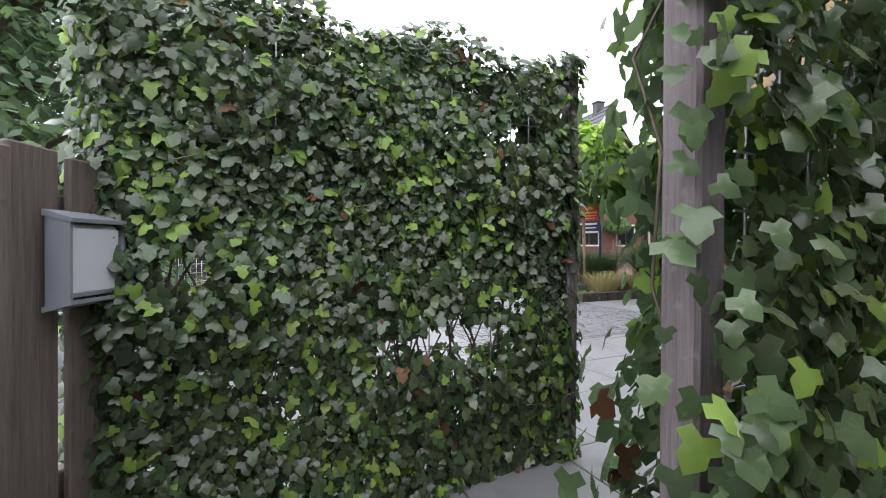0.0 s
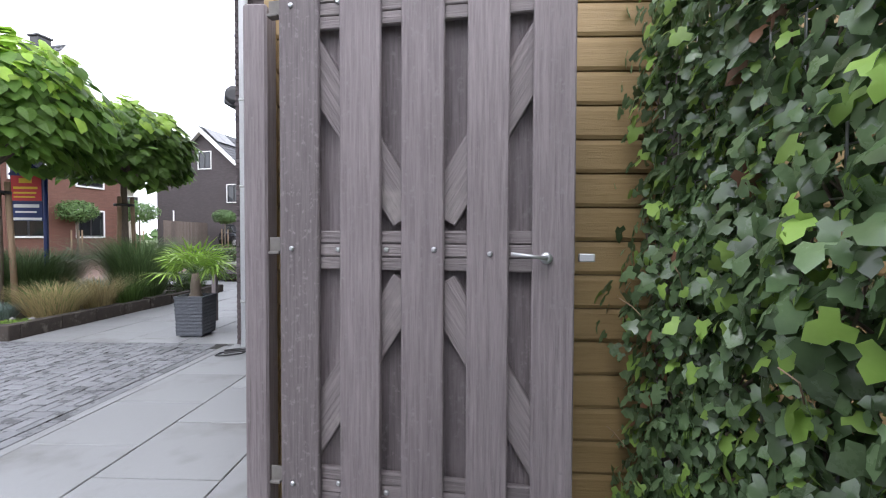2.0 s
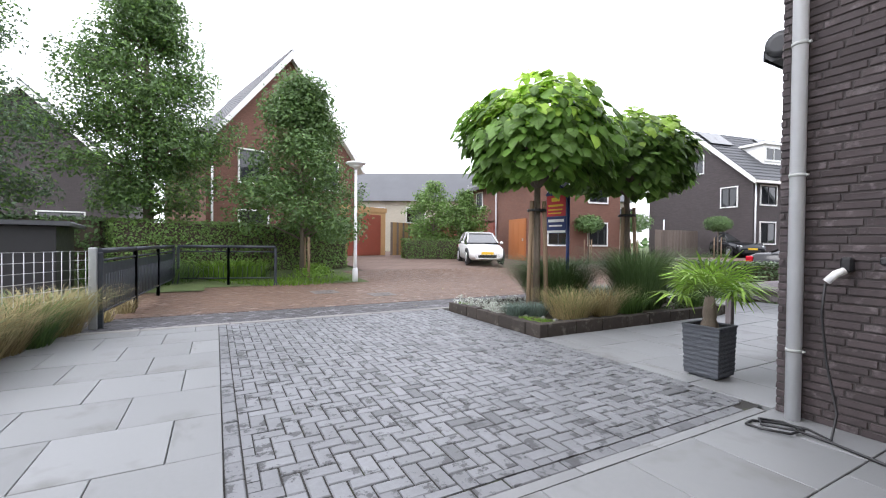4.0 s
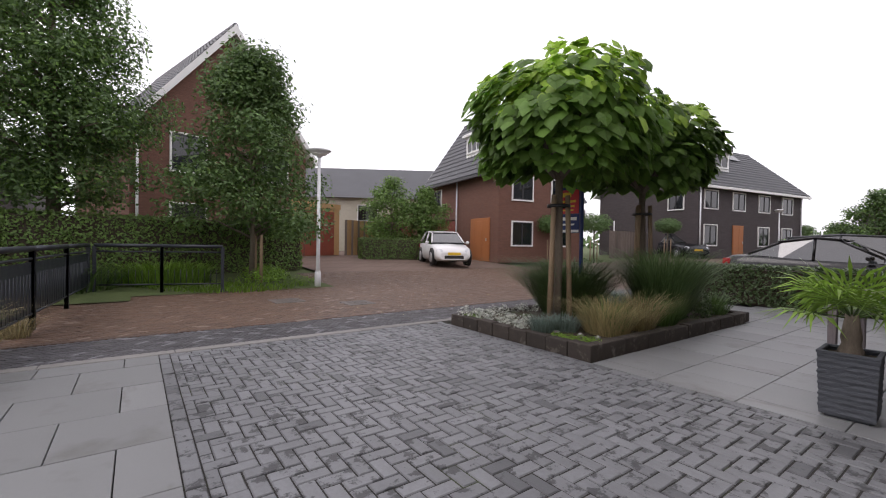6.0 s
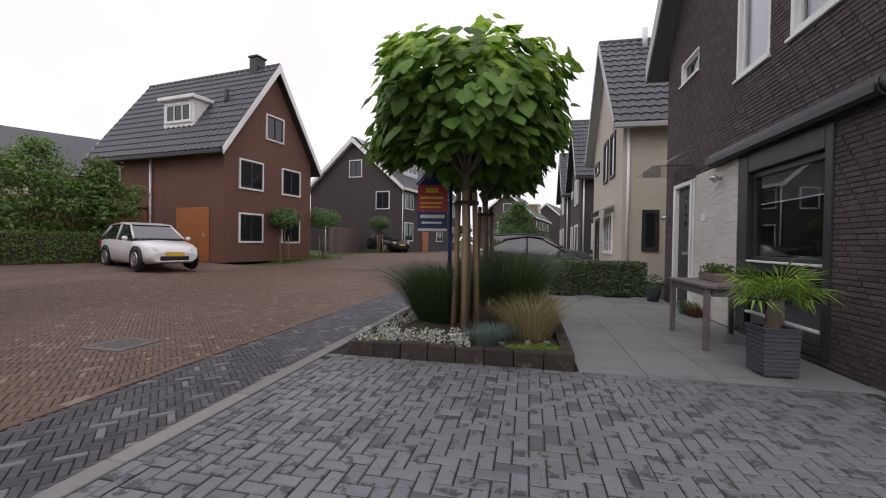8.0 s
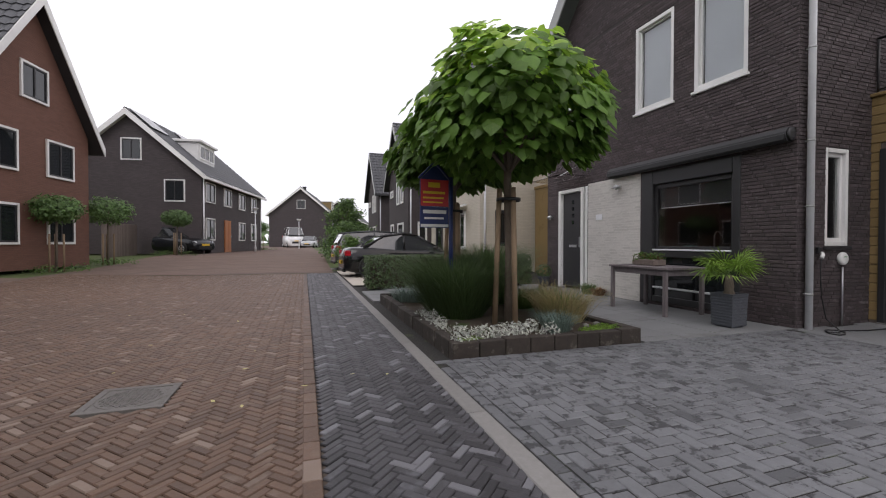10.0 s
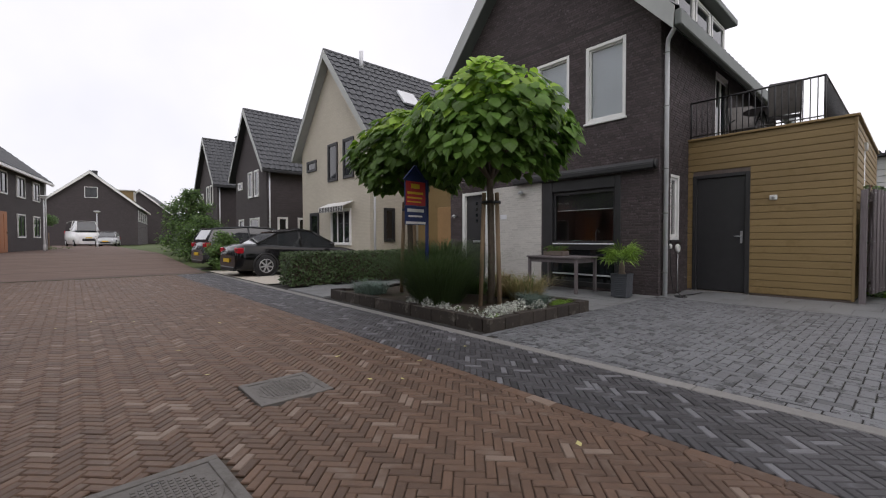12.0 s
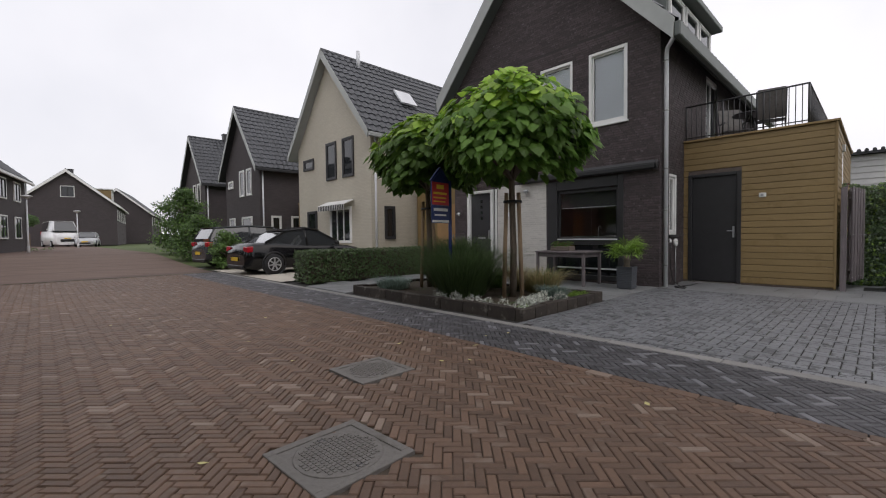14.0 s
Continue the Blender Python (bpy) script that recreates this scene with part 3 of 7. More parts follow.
def herringbone(x0, x1, y0, y1, unit, ratio, turn=0.0):
    """Centres (x, y, angle) of a herringbone over a rectangle; unit is the brick's width."""
    c, s = math.cos(turn), math.sin(turn)
    cx, cy = (x0 + x1) / 2, (y0 + y1) / 2
    n = int(math.hypot(x1 - x0, y1 - y0) / unit / 2) + 4
    if turn == 0:
        nx, ny = int((x1 - x0) / unit / 2) + 2, int((y1 - y0) / unit / 2) + 2
    else:
        nx = ny = n
    out = []
    for i in range(-nx, nx):
        for j in range(-ny, ny):
            m = (i - j) % (2 * ratio)
            if m == 0:
                u, v, a = i + ratio / 2, j + 0.5, 0
            elif m == 2 * ratio - 1:
                u, v, a = i + 0.5, j + ratio / 2, math.pi / 2
            else:
                continue
            u, v = u * unit, v * unit
            x, y = cx + c * u - s * v, cy + s * u + c * v
            e = 0.06 if turn else 0
            if x0 - e < x < x1 + e and y0 < y < y1:
                out.append((x, y, a + turn))
    return out


def lay(parent, centres, l, w, material, near, name="brick", stuff="pavers", rise=True, limit=300):
    """Paves with single bricks inside near (x0, x1, y0, y1) and the rest joined."""
    one = brick_box(name, l, w, 0.05, material, 0.005)
    T = np.array([v.co[:] for v in one.vertices])
    F = [tuple(p.vertices) for p in one.polygons if min(T[i][2] for i in p.vertices) > -0.02 or True]
    v, f, made = [], [], 0
    for x, y, a, *up in centres:
        z = sum(up) + (ground_z(x, y) if rise else 0) + rng.uniform(-0.0025, 0.002)
        tx, ty = rng.normal(0, 0.006, 2)
        if made < limit and near[0] < x < near[1] and near[2] < y < near[3]:
            ob = new(name, one)
            ob.matrix_basis = Matrix.Translation((x, y, z)) @ Euler((tx, ty, a)).to_matrix().to_4x4()
            ob.parent = parent
            made += 1
            continue
        b = len(v)
        c, s = math.cos(a), math.sin(a)
        P = np.c_[x + c * T[:, 0] - s * T[:, 1], y + s * T[:, 0] + c * T[:, 1], z + T[:, 2] + tx * T[:, 1] + ty * T[:, 0]]
        v += P.tolist()
        f += [tuple(b + i for i in q) for q in F]
    part(stuff, mesh_from(stuff, v, f, material), None, parent, kind="stuff")


# ---- ground, road, pavements ----
def sheet(name, x0, x1, y0, y1, nx, ny, z, material, kind="structure"):
    v, f = [], []
    for j in range(ny + 1):
        for i in range(nx + 1):
            x, y = x0 + (x1 - x0) * i / nx, y0 + (y1 - y0) * j / ny
            v.append((x, y, ground_z(x, y) + z))
    for j in range(ny):
        for i in range(nx):
            a = j * (nx + 1) + i
            f.append((a, a + 1, a + nx + 2, a + nx + 1))
    return tagged(new(name, mesh_from(name, v, f, material, True)), kind=kind)


sheet("ground", -420, 380, -360, 440, 200, 200, -0.07, M_lawn)
M_far_street = brick_mat("far_street", (0.115, 0.074, 0.056), (0.16, 0.107, 0.083), (0.09, 0.064, 0.05), 0.2, 0.066)
road = sheet("road", -13.2, -5.0, -6.2, 12.2, 20, 40, -0.014, M_road_joint)
sheet("road_square", -30, -13.2, 1.2, 10.4, 24, 16, -0.004, M_far_street)
sheet("road_far", -13.2, -5.0, 12.2, 90, 12, 60, -0.004, M_far_street)
sheet("road_south", -11.8, -5.0, -40, -6.2, 8, 24, -0.004, M_far_street)
sheet("road_inlet", -13.2, -11.0, 1.2, 12.2, 6, 12, -0.006, M_far_street)
pavement = tagged(new("pavement", mesh_from("pavement", [(-5.0, -12, -0.03), (12, -12, -0.03), (12, 14, -0.03), (-5.0, 14, -0.03)], [(0, 1, 2, 3)], M_joint)), kind="structure")
tagged(new("pavement_far", mesh_from("pavement_far", [(-5.0, 14, 0.0), (12, 14, 0.0), (12, 60, 0.35), (-4.2, 60, 0.35)], [(0, 1, 2, 3)], M_kerb)), kind="structure")
verge = sheet("verge", -13.4, -9.85, -3.6, 0.4, 10, 10, 0.012, M_lawn)
part("verge_grass", grass_mesh("verge_grass", (-11.6, -1.5, 0.01), 1.95, 0.16, 2600, L_moss, 0.012, 0.8), None, verge, kind="stuff")
sheet("verge_south", -40, -9.2, -40, -3.6, 10, 10, 0.02, M_lawn)

# concrete kerb along the drive
kerb = thing("kerb", "low grey concrete kerb between drive and street", "kerb")
for k in range(18):
    part("kerb_stone", box_bm((-5.03, -4.9, -6.2 + k, -5.205 + k, -0.1, 0.004), bevel=0.006), M_kerb, kerb)

# slabs over the drive and the path; joints left open
SLX, SLY = 0.595, 0.572
SL = 0.583
slab_mesh = brick_box("slab", SL - 0.006, SL - 0.006, 0.05, M_slab, 0.003)
drive_zone = (-4.89, -0.1, -3.34, 0.02)
bed_zone = (-4.72, -2.42, 0.02, 4.15)


def inside(z, x, y, e=0.0):
    return z[0] - e < x < z[1] + e and z[2] - e < y < z[3] + e


def slab(x0, x1, y0, y1):
    """One slab cut to x0..x1, y0..y1."""
    sx, sy = (x1 - x0 - 0.006) / (SL - 0.006), (y1 - y0 - 0.006) / (SL - 0.006)
    m = Matrix.Translation(((x0 + x1) / 2, (y0 + y1) / 2, rng.uniform(-0.0015, 0.0015))) @ Euler(tuple(rng.normal(0, 0.0015, 2)) + (0,)).to_matrix().to_4x4() @ Matrix.Diagonal((sx, sy, 1, 1))
    ob = new("slab", slab_mesh)
    ob.matrix_basis = m
    ob.parent = pavement


for i in range(-9, 13):
    for j in range(-16, 14):
        x0, y0 = -0.03 + i * SLX, -2.07 + (j + (0.5 if i % 2 else 0)) * SLY
        x1, y1 = x0 + SLX, y0 + SLY
        if x0 < -0.1 and y0 < 0.02 < y1:
            y0 = 0.02
        if x0 < -0.1 < x1 and -3.34 < (y0 + y1) / 2 < 0.02:
            x0 = -0.1
        cx, cy = (x0 + x1) / 2, (y0 + y1) / 2
        if cy < -3.34 and cx < -0.03 or cx > 5.5 or cy < -7.6 or cy > 6.2 or cx < -4.9:
            continue
        if cx > 0 and cy > 0.02 or cx > 1.5 and cy > -2.45:
            continue
        if inside(drive_zone, cx, cy, 0.02) or inside(bed_zone, cx, cy):
            continue
        if x1 - x0 > 0.05 and y1 - y0 > 0.05:
            slab(max(x0, -4.89), x1, y0, y1)

for i in range(-7, 2):
    x0, x1 = max(-1.071 + i * SL, -4.89), min(-1.071 + (i + 1) * SL, -0.03)
    if x1 - x0 < 0.05:
        continue
    y1 = -3.34
    first = 0.26 if i % 2 else 0.55
    while y1 > -7.6:
        slab(x0, x1, y1 - first, y1)
        y1 -= first
        first = SL

# ---- the brick house beside the drive ----
HW, HL, EAVE, APEX = 5.85, 9.5, 5.55, 8.95
house = thing("house", "dark brown brick house with tiled gable roof", "house")
front_holes = [(0.66, 1.54, 3.56, 5.18), (1.94, 2.82, 3.56, 5.18), (4.2, 5.1, 4.3, 4.72), (0.74, 2.62, 0.06, 2.4), (4.22, 5.34, 0.02, 2.38)]
side_holes = [(0.53, 1.01, 1.07, 2.38), (3.2, 4.4, 3.3, 5.1)]
front = part("wall", wall_bm(0.0, HW, -0.1, EAVE, front_holes, 0.0, 0.3, 'x'), M_mortar, house)
gable_w = part("gable_wall", prism_bm([(0.0, EAVE + 0.002), (HW, EAVE + 0.002), (HW / 2, APEX - 0.25)], (0.0, 0.3), 'x'), M_mortar, house)
side = part("side_wall", wall_bm(0.302, HL, -0.1, EAVE, side_holes, 0.0, 0.3, 'y'), M_mortar, house)
part("party_wall", box_bm((0.302, HL, HW - 0.3, HW, -0.1, EAVE), (HL - 0.3, HL, 0.3, HW - 0.3, -0.1, EAVE)), M_far_brick, house)
part("upper_floor", box_bm((0.3, HL - 0.3, 0.3, HW - 0.3, 2.75, 2.98), (0.3, HL - 0.3, 0.3, HW - 0.3, -0.08, 0.02)), M_pale_wall, house)
gable_roof(house, HW, HL, EAVE, APEX, barge=M_barge, fascia=M_sage, thick=0.3)
# white painted brick beside the front door
white_zone = (2.66, 4.2, 0.0, 2.42)
rows = brick_rows(0.0, HW, 0.0, EAVE, front_holes + [white_zone])
part("bricks", bricks_mesh("bricks", rows, 'x', 0.0, -1, M_brick), None, front, kind="stuff")
rows = brick_rows(0.0, HW, EAVE + 0.02, APEX - 0.35, [], clip=lambda z: (HW / 2 * (z - EAVE) / (APEX - EAVE - 0.2), HW - HW / 2 * (z - EAVE) / (APEX - EAVE - 0.2)))
part("gable_bricks", bricks_mesh("gable_bricks", rows, 'x', 0.0, -1, M_brick), None, gable_w, kind="stuff")
part("painted_bricks", bricks_mesh("painted_bricks", brick_rows(*white_zone, []), 'x', 0.0, -1, M_white_brick), None, front, "white painted brick panel", kind="stuff")
part("painted_bed", box_bm((-0.006, -0.001, 2.66, 4.2, 0.0, 2.42)), M_white_brick, front)
near_rows, far_rows = [], []
for r in brick_rows(0.0, 4.2, 0.0, EAVE, side_holes + [(1.54, 5, -1, 3.16)]):
    (near_rows if r[1] < 1.5 and r[2] < 1.35 else far_rows).append(r)
part("side_bricks", bricks_mesh("side_bricks", far_rows, 'y', 0.0, -1, M_brick), None, side, kind="stuff")
part("side_upper", box_bm((4.2, HL, -0.012, -0.001, 3.2, EAVE)), M_far_brick, side)
window(house, (0.03, 1.54, 3.56), -90, 0.88, 1.62, border=0.07, inner=M_white, sash=0.03, pane=M_glass, backing=M_pane_sky, sill=M_white, name="window_upper")
window(house, (0.03, 2.82, 3.56), -90, 0.88, 1.62, border=0.07, inner=M_white, sash=0.03, pane=M_glass, backing=M_pane_sky, sill=M_white, name="window_upper")
window(house, (0.03, 5.1, 4.3), -90, 0.9, 0.42, border=0.05, inner=M_white, sash=0.03, sill=M_white, name="window_upper")
window(house, (0.53, 0.03, 1.07), 0, 0.48, 1.31, border=0.06, inner=M_white, sash=0.05, pane=M_glass, sill=M_grey_frame, deep=0.04, name="window_side")
window(house, (3.2, 0.03, 3.3), 0, 1.2, 1.8, border=0.06, inner=M_white, sash=0.05, mullions=1, name="balcony_door")
# large dark-framed window down to the ground
bw = part("window_large", box_bm((-0.02, 0.12, 0.862, 2.358, 2.16, 2.4), bevel=0.01), M_grey_frame, house, "dark grey frame")
for q in ((-0.022, 0.12, 2.36, 2.62, 0.06, 2.4), (-0.022, 0.12, 0.74, 0.86, 0.06, 2.4)):
    part("jamb", box_bm(q, bevel=0.01), M_grey_frame, bw)
for q in ((-0.02, 0.12, 0.862, 2.358, 0.86, 0.97), (-0.02, 0.12, 0.862, 2.358, 0.06, 0.16)):
    part("transom", box_bm(q, bevel=0.01), M_grey_frame, bw)
part("sill_strip", box_bm((-0.04, 0.02, 0.88, 2.34, 0.972, 1.0), bevel=0.006), M_zinc, bw)
part("sash", box_bm((0.04, 0.1, 0.86, 0.92, 1.002, 2.16), (0.04, 0.1, 2.3, 2.36, 1.002, 2.16), (0.04, 0.1, 0.92, 2.3, 2.08, 2.16), (0.04, 0.1, 0.92, 2.3, 1.002, 1.05), bevel=0.006), M_grey_frame, bw)
big_pane = part("pane", box_bm((0.066, 0.074, 0.92, 2.3, 1.05, 2.08)), M_glass, bw)
big_pane.visible_shadow = False
part("lower_panel", box_bm((0.02, 0.06, 0.862, 2.358, 0.162, 0.858)), M_pane, bw, "dark glass lower panel")
part("kick_strip", box_bm((-0.03, 0.015, 0.88, 2.34, 0.3, 0.33), bevel=0.004), M_zinc, bw)
part("roller_blind", box_bm((0.125, 0.131, 0.92, 2.3, 1.74, 2.08)), M_grey_frame, bw, "dark roller blind half down")
part("blind_hem", box_bm((0.12, 0.136, 0.92, 2.3, 1.725, 1.739), bevel=0.003), M_zinc, bw)
# room behind the large window
room = thing("living_room", "dim living room with dark walls behind the window", "room", kind="structure")
M_room = mat("dim_plaster", (0.16, 0.15, 0.14), (0.2, 0.19, 0.18), 4, 0.9, 0.05)
part("room_wall", box_bm((3.6, 3.66, 0.31, 4.0, 0.03, 2.74), (0.31, 3.6, 3.94, 4.0, 0.03, 2.74)), M_room, room)
counter = tagged(part("kitchen_counter", box_bm((0.45, 0.95, 0.9, 2.3, 0.03, 0.92), (0.42, 0.98, 0.85, 2.35, 0.92, 0.96), bevel=0.01), M_white), "pale kitchen counter under the window", "counter")
tap = thing("kitchen_tap", "chrome kitchen tap on the counter", "tap", (0.5, 1.55, 0.96))
part("spout", tube_bm([(0, 0, 0), (0, 0, 0.28), (0.05, 0, 0.34), (0.12, 0, 0.33), (0.15, 0, 0.27)], 0.012), M_metal, tap)
part("lever", tube_bm([(0, 0.01, 0.06), (0, 0.09, 0.1)], 0.006), M_metal, tap)
bowl = tagged(part("bowl", lathe_bm([(0.05, 0), (0.09, 0.03), (0.12, 0.1), (0.125, 0.1), (0.1, 0.03), (0.03, 0.02)]), mat("teal_glaze", (0.1, 0.22, 0.2), (0.14, 0.27, 0.25), 5, 0.3, 0.02)), "teal glazed bowl on the counter", "bowl")
bowl.location = (0.6, 2.1, 0.962)
# front door set
door = part("front_door", box_bm((0.06, 0.12, 4.46, 5.24, 0.06, 2.3), bevel=0.008), M_grey_frame, house, "dark grey front door")
part("door_frame", box_bm((-0.02, 0.14, 5.242, 5.34, 0.02, 2.38), (-0.02, 0.14, 4.36, 4.458, 0.02, 2.38), (-0.02, 0.14, 4.458, 5.242, 2.302, 2.38), (-0.02, 0.14, 4.22, 4.29, 0.02, 2.38), bevel=0.006), M_white, door, "white frame")
part("side_light", box_bm((0.05, 0.06, 4.29, 4.36, 0.05, 2.37)), M_pane, door)
part("letter_plate", box_bm((0.045, 0.06, 4.7, 4.98, 1.0, 1.06), bevel=0.004), M_metal, door)
part("door_knob", box_bm((0.0, 0.06, 4.52, 4.55, 1.0, 1.25), bevel=0.006), M_metal, door)
for k in range(4):
    part("door_light", box_bm((0.05, 0.06, 4.8, 4.88, 1.55 + 0.16 * k, 1.64 + 0.16 * k), bevel=0.003), M_pane, door)
part("threshold", box_bm((-0.05, 0.14, 4.22, 5.34, -0.05, 0.018), bevel=0.006), M_kerb, door)
canopy = thing("door_canopy", "clear glass canopy on thin rods above the door", "canopy")
gl = part("glass_sheet", box_bm((-0.75, 0.0, 4.1, 5.45, 2.58, 2.592)), M_glass, canopy)
gl.visible_shadow = False
for y in (4.3, 5.25):
    part("rod", tube_bm([(-0.65, y, 2.595), (0.0, y, 2.95)], 0.007), M_metal, canopy)
# awning cassette
awn = thing("awning_cassette", "dark grey closed awning cassette on brick wall", "awning")
part("cassette", moved(prism_bm([(-0.012, 2.43), (-0.1, 2.42), (-0.14, 2.46), (-0.135, 2.55), (-0.09, 2.61), (-0.012, 2.61)], (0.06, 3.42), 'y'), Matrix.Identity(4)), M_grey_frame, awn)
for y in (0.03, 3.422):
    part("end_cap", moved(lathe_bm([(0.05, 0), (0.088, 0.004), (0.088, 0.022), (0.05, 0.026)], 16), Matrix.Translation((-0.045, y + 0.026, 2.52)) @ pose(0, 0, 0, 90)), M_grey_frame, awn)
part("front_bar", box_bm((-0.158, -0.142, 0.07, 3.41, 2.44, 2.52), bevel=0.006), M_black, awn)


def wall_lamp(loc, label):
    t = thing("wall_lamp", label, "lamp", loc)
    part("bracket", moved(tube_bm([(0, 0, 0), (-0.06, 0, 0)], 0.02), Matrix.Identity(4)), M_metal, t)
    part("shade", moved(lathe_bm([(0.015, 0.07), (0.05, 0.05), (0.075, 0.0), (0.068, 0.0), (0.03, 0.02)]), Matrix.Translation((-0.09, 0, -0.02))), M_metal, t)
    part("bulb", moved(lathe_bm([(0.01, 0.03), (0.035, 0.0), (0.03, -0.03), (0.01, -0.04)], 12), Matrix.Translation((-0.09, 0, -0.02))), M_white, t)
    return t


wall_lamp((-0.01, 3.2, 2.22), "chrome outdoor lamp on white brick")
wall_lamp((-0.01, 5.6, 1.75), "small chrome lamp beside front door")
plate = tagged(part("house_number_plate", box_bm((-0.022, -0.012, 3.72, 3.92, 1.6, 1.72), bevel=0.003), M_zinc), "small grey plate on white brick", "sign")

# downpipe on the side wall
dp = thing("downpipe", "grey rainwater downpipe with clips on brick", "pipe")
part("pipe", tube_bm([(0.12, -0.075, 0.0), (0.12, -0.075, 4.75), (0.1, -0.1, 4.85), (0.0, -0.3, 5.05), (0.0, -0.33, 5.15)], 0.042, 12), M_pipe, dp)
for z in (0.45, 1.58, 2.42, 3.6, 4.6):
    part("clip", join_bm(moved(lathe_bm([(0.042, -0.011), (0.046, -0.011), (0.046, 0.011), (0.042, 0.011)], 14, False), Matrix.Translation((0.12, -0.075, z))), box_bm((0.11, 0.13, -0.032, -0.0, z - 0.006, z + 0.006), (0.165, 0.18, -0.085, -0.065, z - 0.006, z + 0.006))), M_barge, dp)
# charging point, cable, wall box
ch = thing("cable_holder", "black wall bracket holding white charging plug", "charger", (0.36, -0.01, 1.01))
part("bracket", box_bm((-0.03, 0.03, -0.05, 0, -0.04, 0.05), bevel=0.012), M_black, ch)
part("plug", tube_bm([(0.0, -0.06, -0.03), (-0.03, -0.09, -0.05), (-0.07, -0.1, -0.1)], 0.022, 10), M_white, ch)
part("cable", tube_bm([(-0.075,-0.1,-0.11),(-0.09,-0.1,-0.3),(-0.06,-0.1,-0.6),(-0.0,-0.12,-0.88),(0.02,-0.25,-1.0),(-0.11,-0.19,-1.0),(-0.24,-0.25,-1),(-0.34,-0.35,-1),(-0.33,-0.44,-1),(-0.24,-0.45,-0.995),(-0.12,-0.39,-0.992),(-0.1,-0.27,-0.99),(-0.22,-0.23,-0.99),(-0.32,-0.31,-0.988),(-0.26,-0.41,-0.985),(-0.12,-0.32,-0.985),(0.04,-0.29,-1),(0.34,-0.37,-1.0),(0.75,-0.39,-1.0)], 0.008, 6), M_black, ch, "coiled black cable")
wb = thing("charging_box", "round white charging box on brick wall", "charger", (0.84, -0.01, 0.9))
part("box", moved(lathe_bm([(0.075, 0.0), (0.085, 0.012), (0.085, 0.045), (0.07, 0.058), (0.03, 0.06)], 20), pose(0, 0, 0, 90)), M_white, wb)
part("logo_bar", box_bm((-0.03, 0.03, -0.064, -0.058, 0.02, 0.03)), mat("green_mark", (0.1, 0.3, 0.12), (0.12, 0.34, 0.14), 4, 0.5, 0), wb)
part("conduit", tube_bm([(0, -0.03, -0.11), (0, -0.03, -0.9)], 0.011, 8), M_metal, wb)

# ---- ochre clad extension with roof terrace ----
SX, SY, SH = 1.475, -2.56, 3.13
ext = thing("timber_extension", "ochre horizontal-clad flat-roofed extension with terrace", "extension")
shell = part("wall", join_bm(wall_bm(SY + 0.03, -0.001, -0.05, SH - 0.02, [(-1.07, -0.13, 0.02, 2.38)], SX + 0.02, SX + 0.14, 'x'), box_bm((SX + 0.141, 6.4, SY + 0.02, SY + 0.14, -0.05, SH - 0.02), (SX + 0.141, 6.4, SY + 0.141, -0.001, 2.9, SH - 0.1), (6.28, 6.4, SY + 0.141, -0.001, -0.05, 2.899))), M_brown, ext)
n_rows = 24


for k in range(n_rows):
    z0, z1 = 0.04 + k * (SH - 0.04) / n_rows, 0.04 + (k + 1) * (SH - 0.04) / n_rows
    for y0, y1 in ([(SY + 0.03, -1.1), (-0.1, -0.002)] if z0 < 2.38 else [(SY + 0.03, -0.002)]):
        bm = prism_bm([(SX + 0.02, z0 + 0.001), (SX + 0.004, z0 + 0.003), (SX - 0.002, z0 + 0.016), (SX + 0.003, z1 - 0.02), (SX + 0.009, z1 - 0.001), (SX + 0.02, z1 - 0.001)], (y0, y1), 'y')
        part("board", bm, M_clad, shell)
    part("board", prism_bm([(SY + 0.02, z0 + 0.001), (SY + 0.004, z0 + 0.003), (SY - 0.002, z0 + 0.016), (SY + 0.003, z1 - 0.02), (SY + 0.009, z1 - 0.001), (SY + 0.02, z1 - 0.001)], (SX + 0.03, 6.4), 'x'), M_clad, shell)
part("corner_trim", box_bm((SX - 0.012, SX + 0.03, SY - 0.012, SY + 0.03, 0.02, SH), bevel=0.004), M_clad, ext)
part("coping", box_bm((SX - 0.04, SX + 0.2, SY - 0.04, 0.0, SH + 0.002, SH + 0.045), (SX + 0.2, 6.4, SY - 0.04, SY + 0.2, SH + 0.002, SH + 0.045), bevel=0.006), M_clad, ext)
part("terrace_floor", box_bm((SX + 0.2, 6.4, SY + 0.2, -0.02, SH - 0.09, SH - 0.02)), M_wood, ext)
sd = part("door", box_bm((SX + 0.03, SX + 0.08, -1.02, -0.18, 0.04, 2.33), bevel=0.006), M_grey_frame, ext, "plain dark grey door")
part("door_frame", box_bm((SX - 0.015, SX + 0.1, -1.1, -1.022, 0.02, 2.4), (SX - 0.015, SX + 0.1, -0.178, -0.1, 0.02, 2.4), (SX - 0.015, SX + 0.1, -1.022, -0.178, 2.332, 2.4), bevel=0.006), M_grey_frame, sd)
part("handle", join_bm(box_bm((SX + 0.018, SX + 0.03, -0.98, -0.94, 1.0, 1.24), bevel=0.004), tube_bm([(SX + 0.02, -0.96, 1.14), (SX - 0.03, -0.96, 1.14), (SX - 0.03, -0.85, 1.14)], 0.009)), M_metal, sd)
part("door_sill", box_bm((SX - 0.03, SX + 0.1, -1.1, -0.1, -0.03, 0.018)), M_kerb, sd)
bell = thing("outdoor_sensor_lamp", "small white sensor lamp on ochre boards", "lamp", (SX - 0.002, -1.46, 1.86))
part("base", box_bm((-0.03, 0, -0.06, 0.06, -0.045, 0.045), bevel=0.01), M_white, bell)
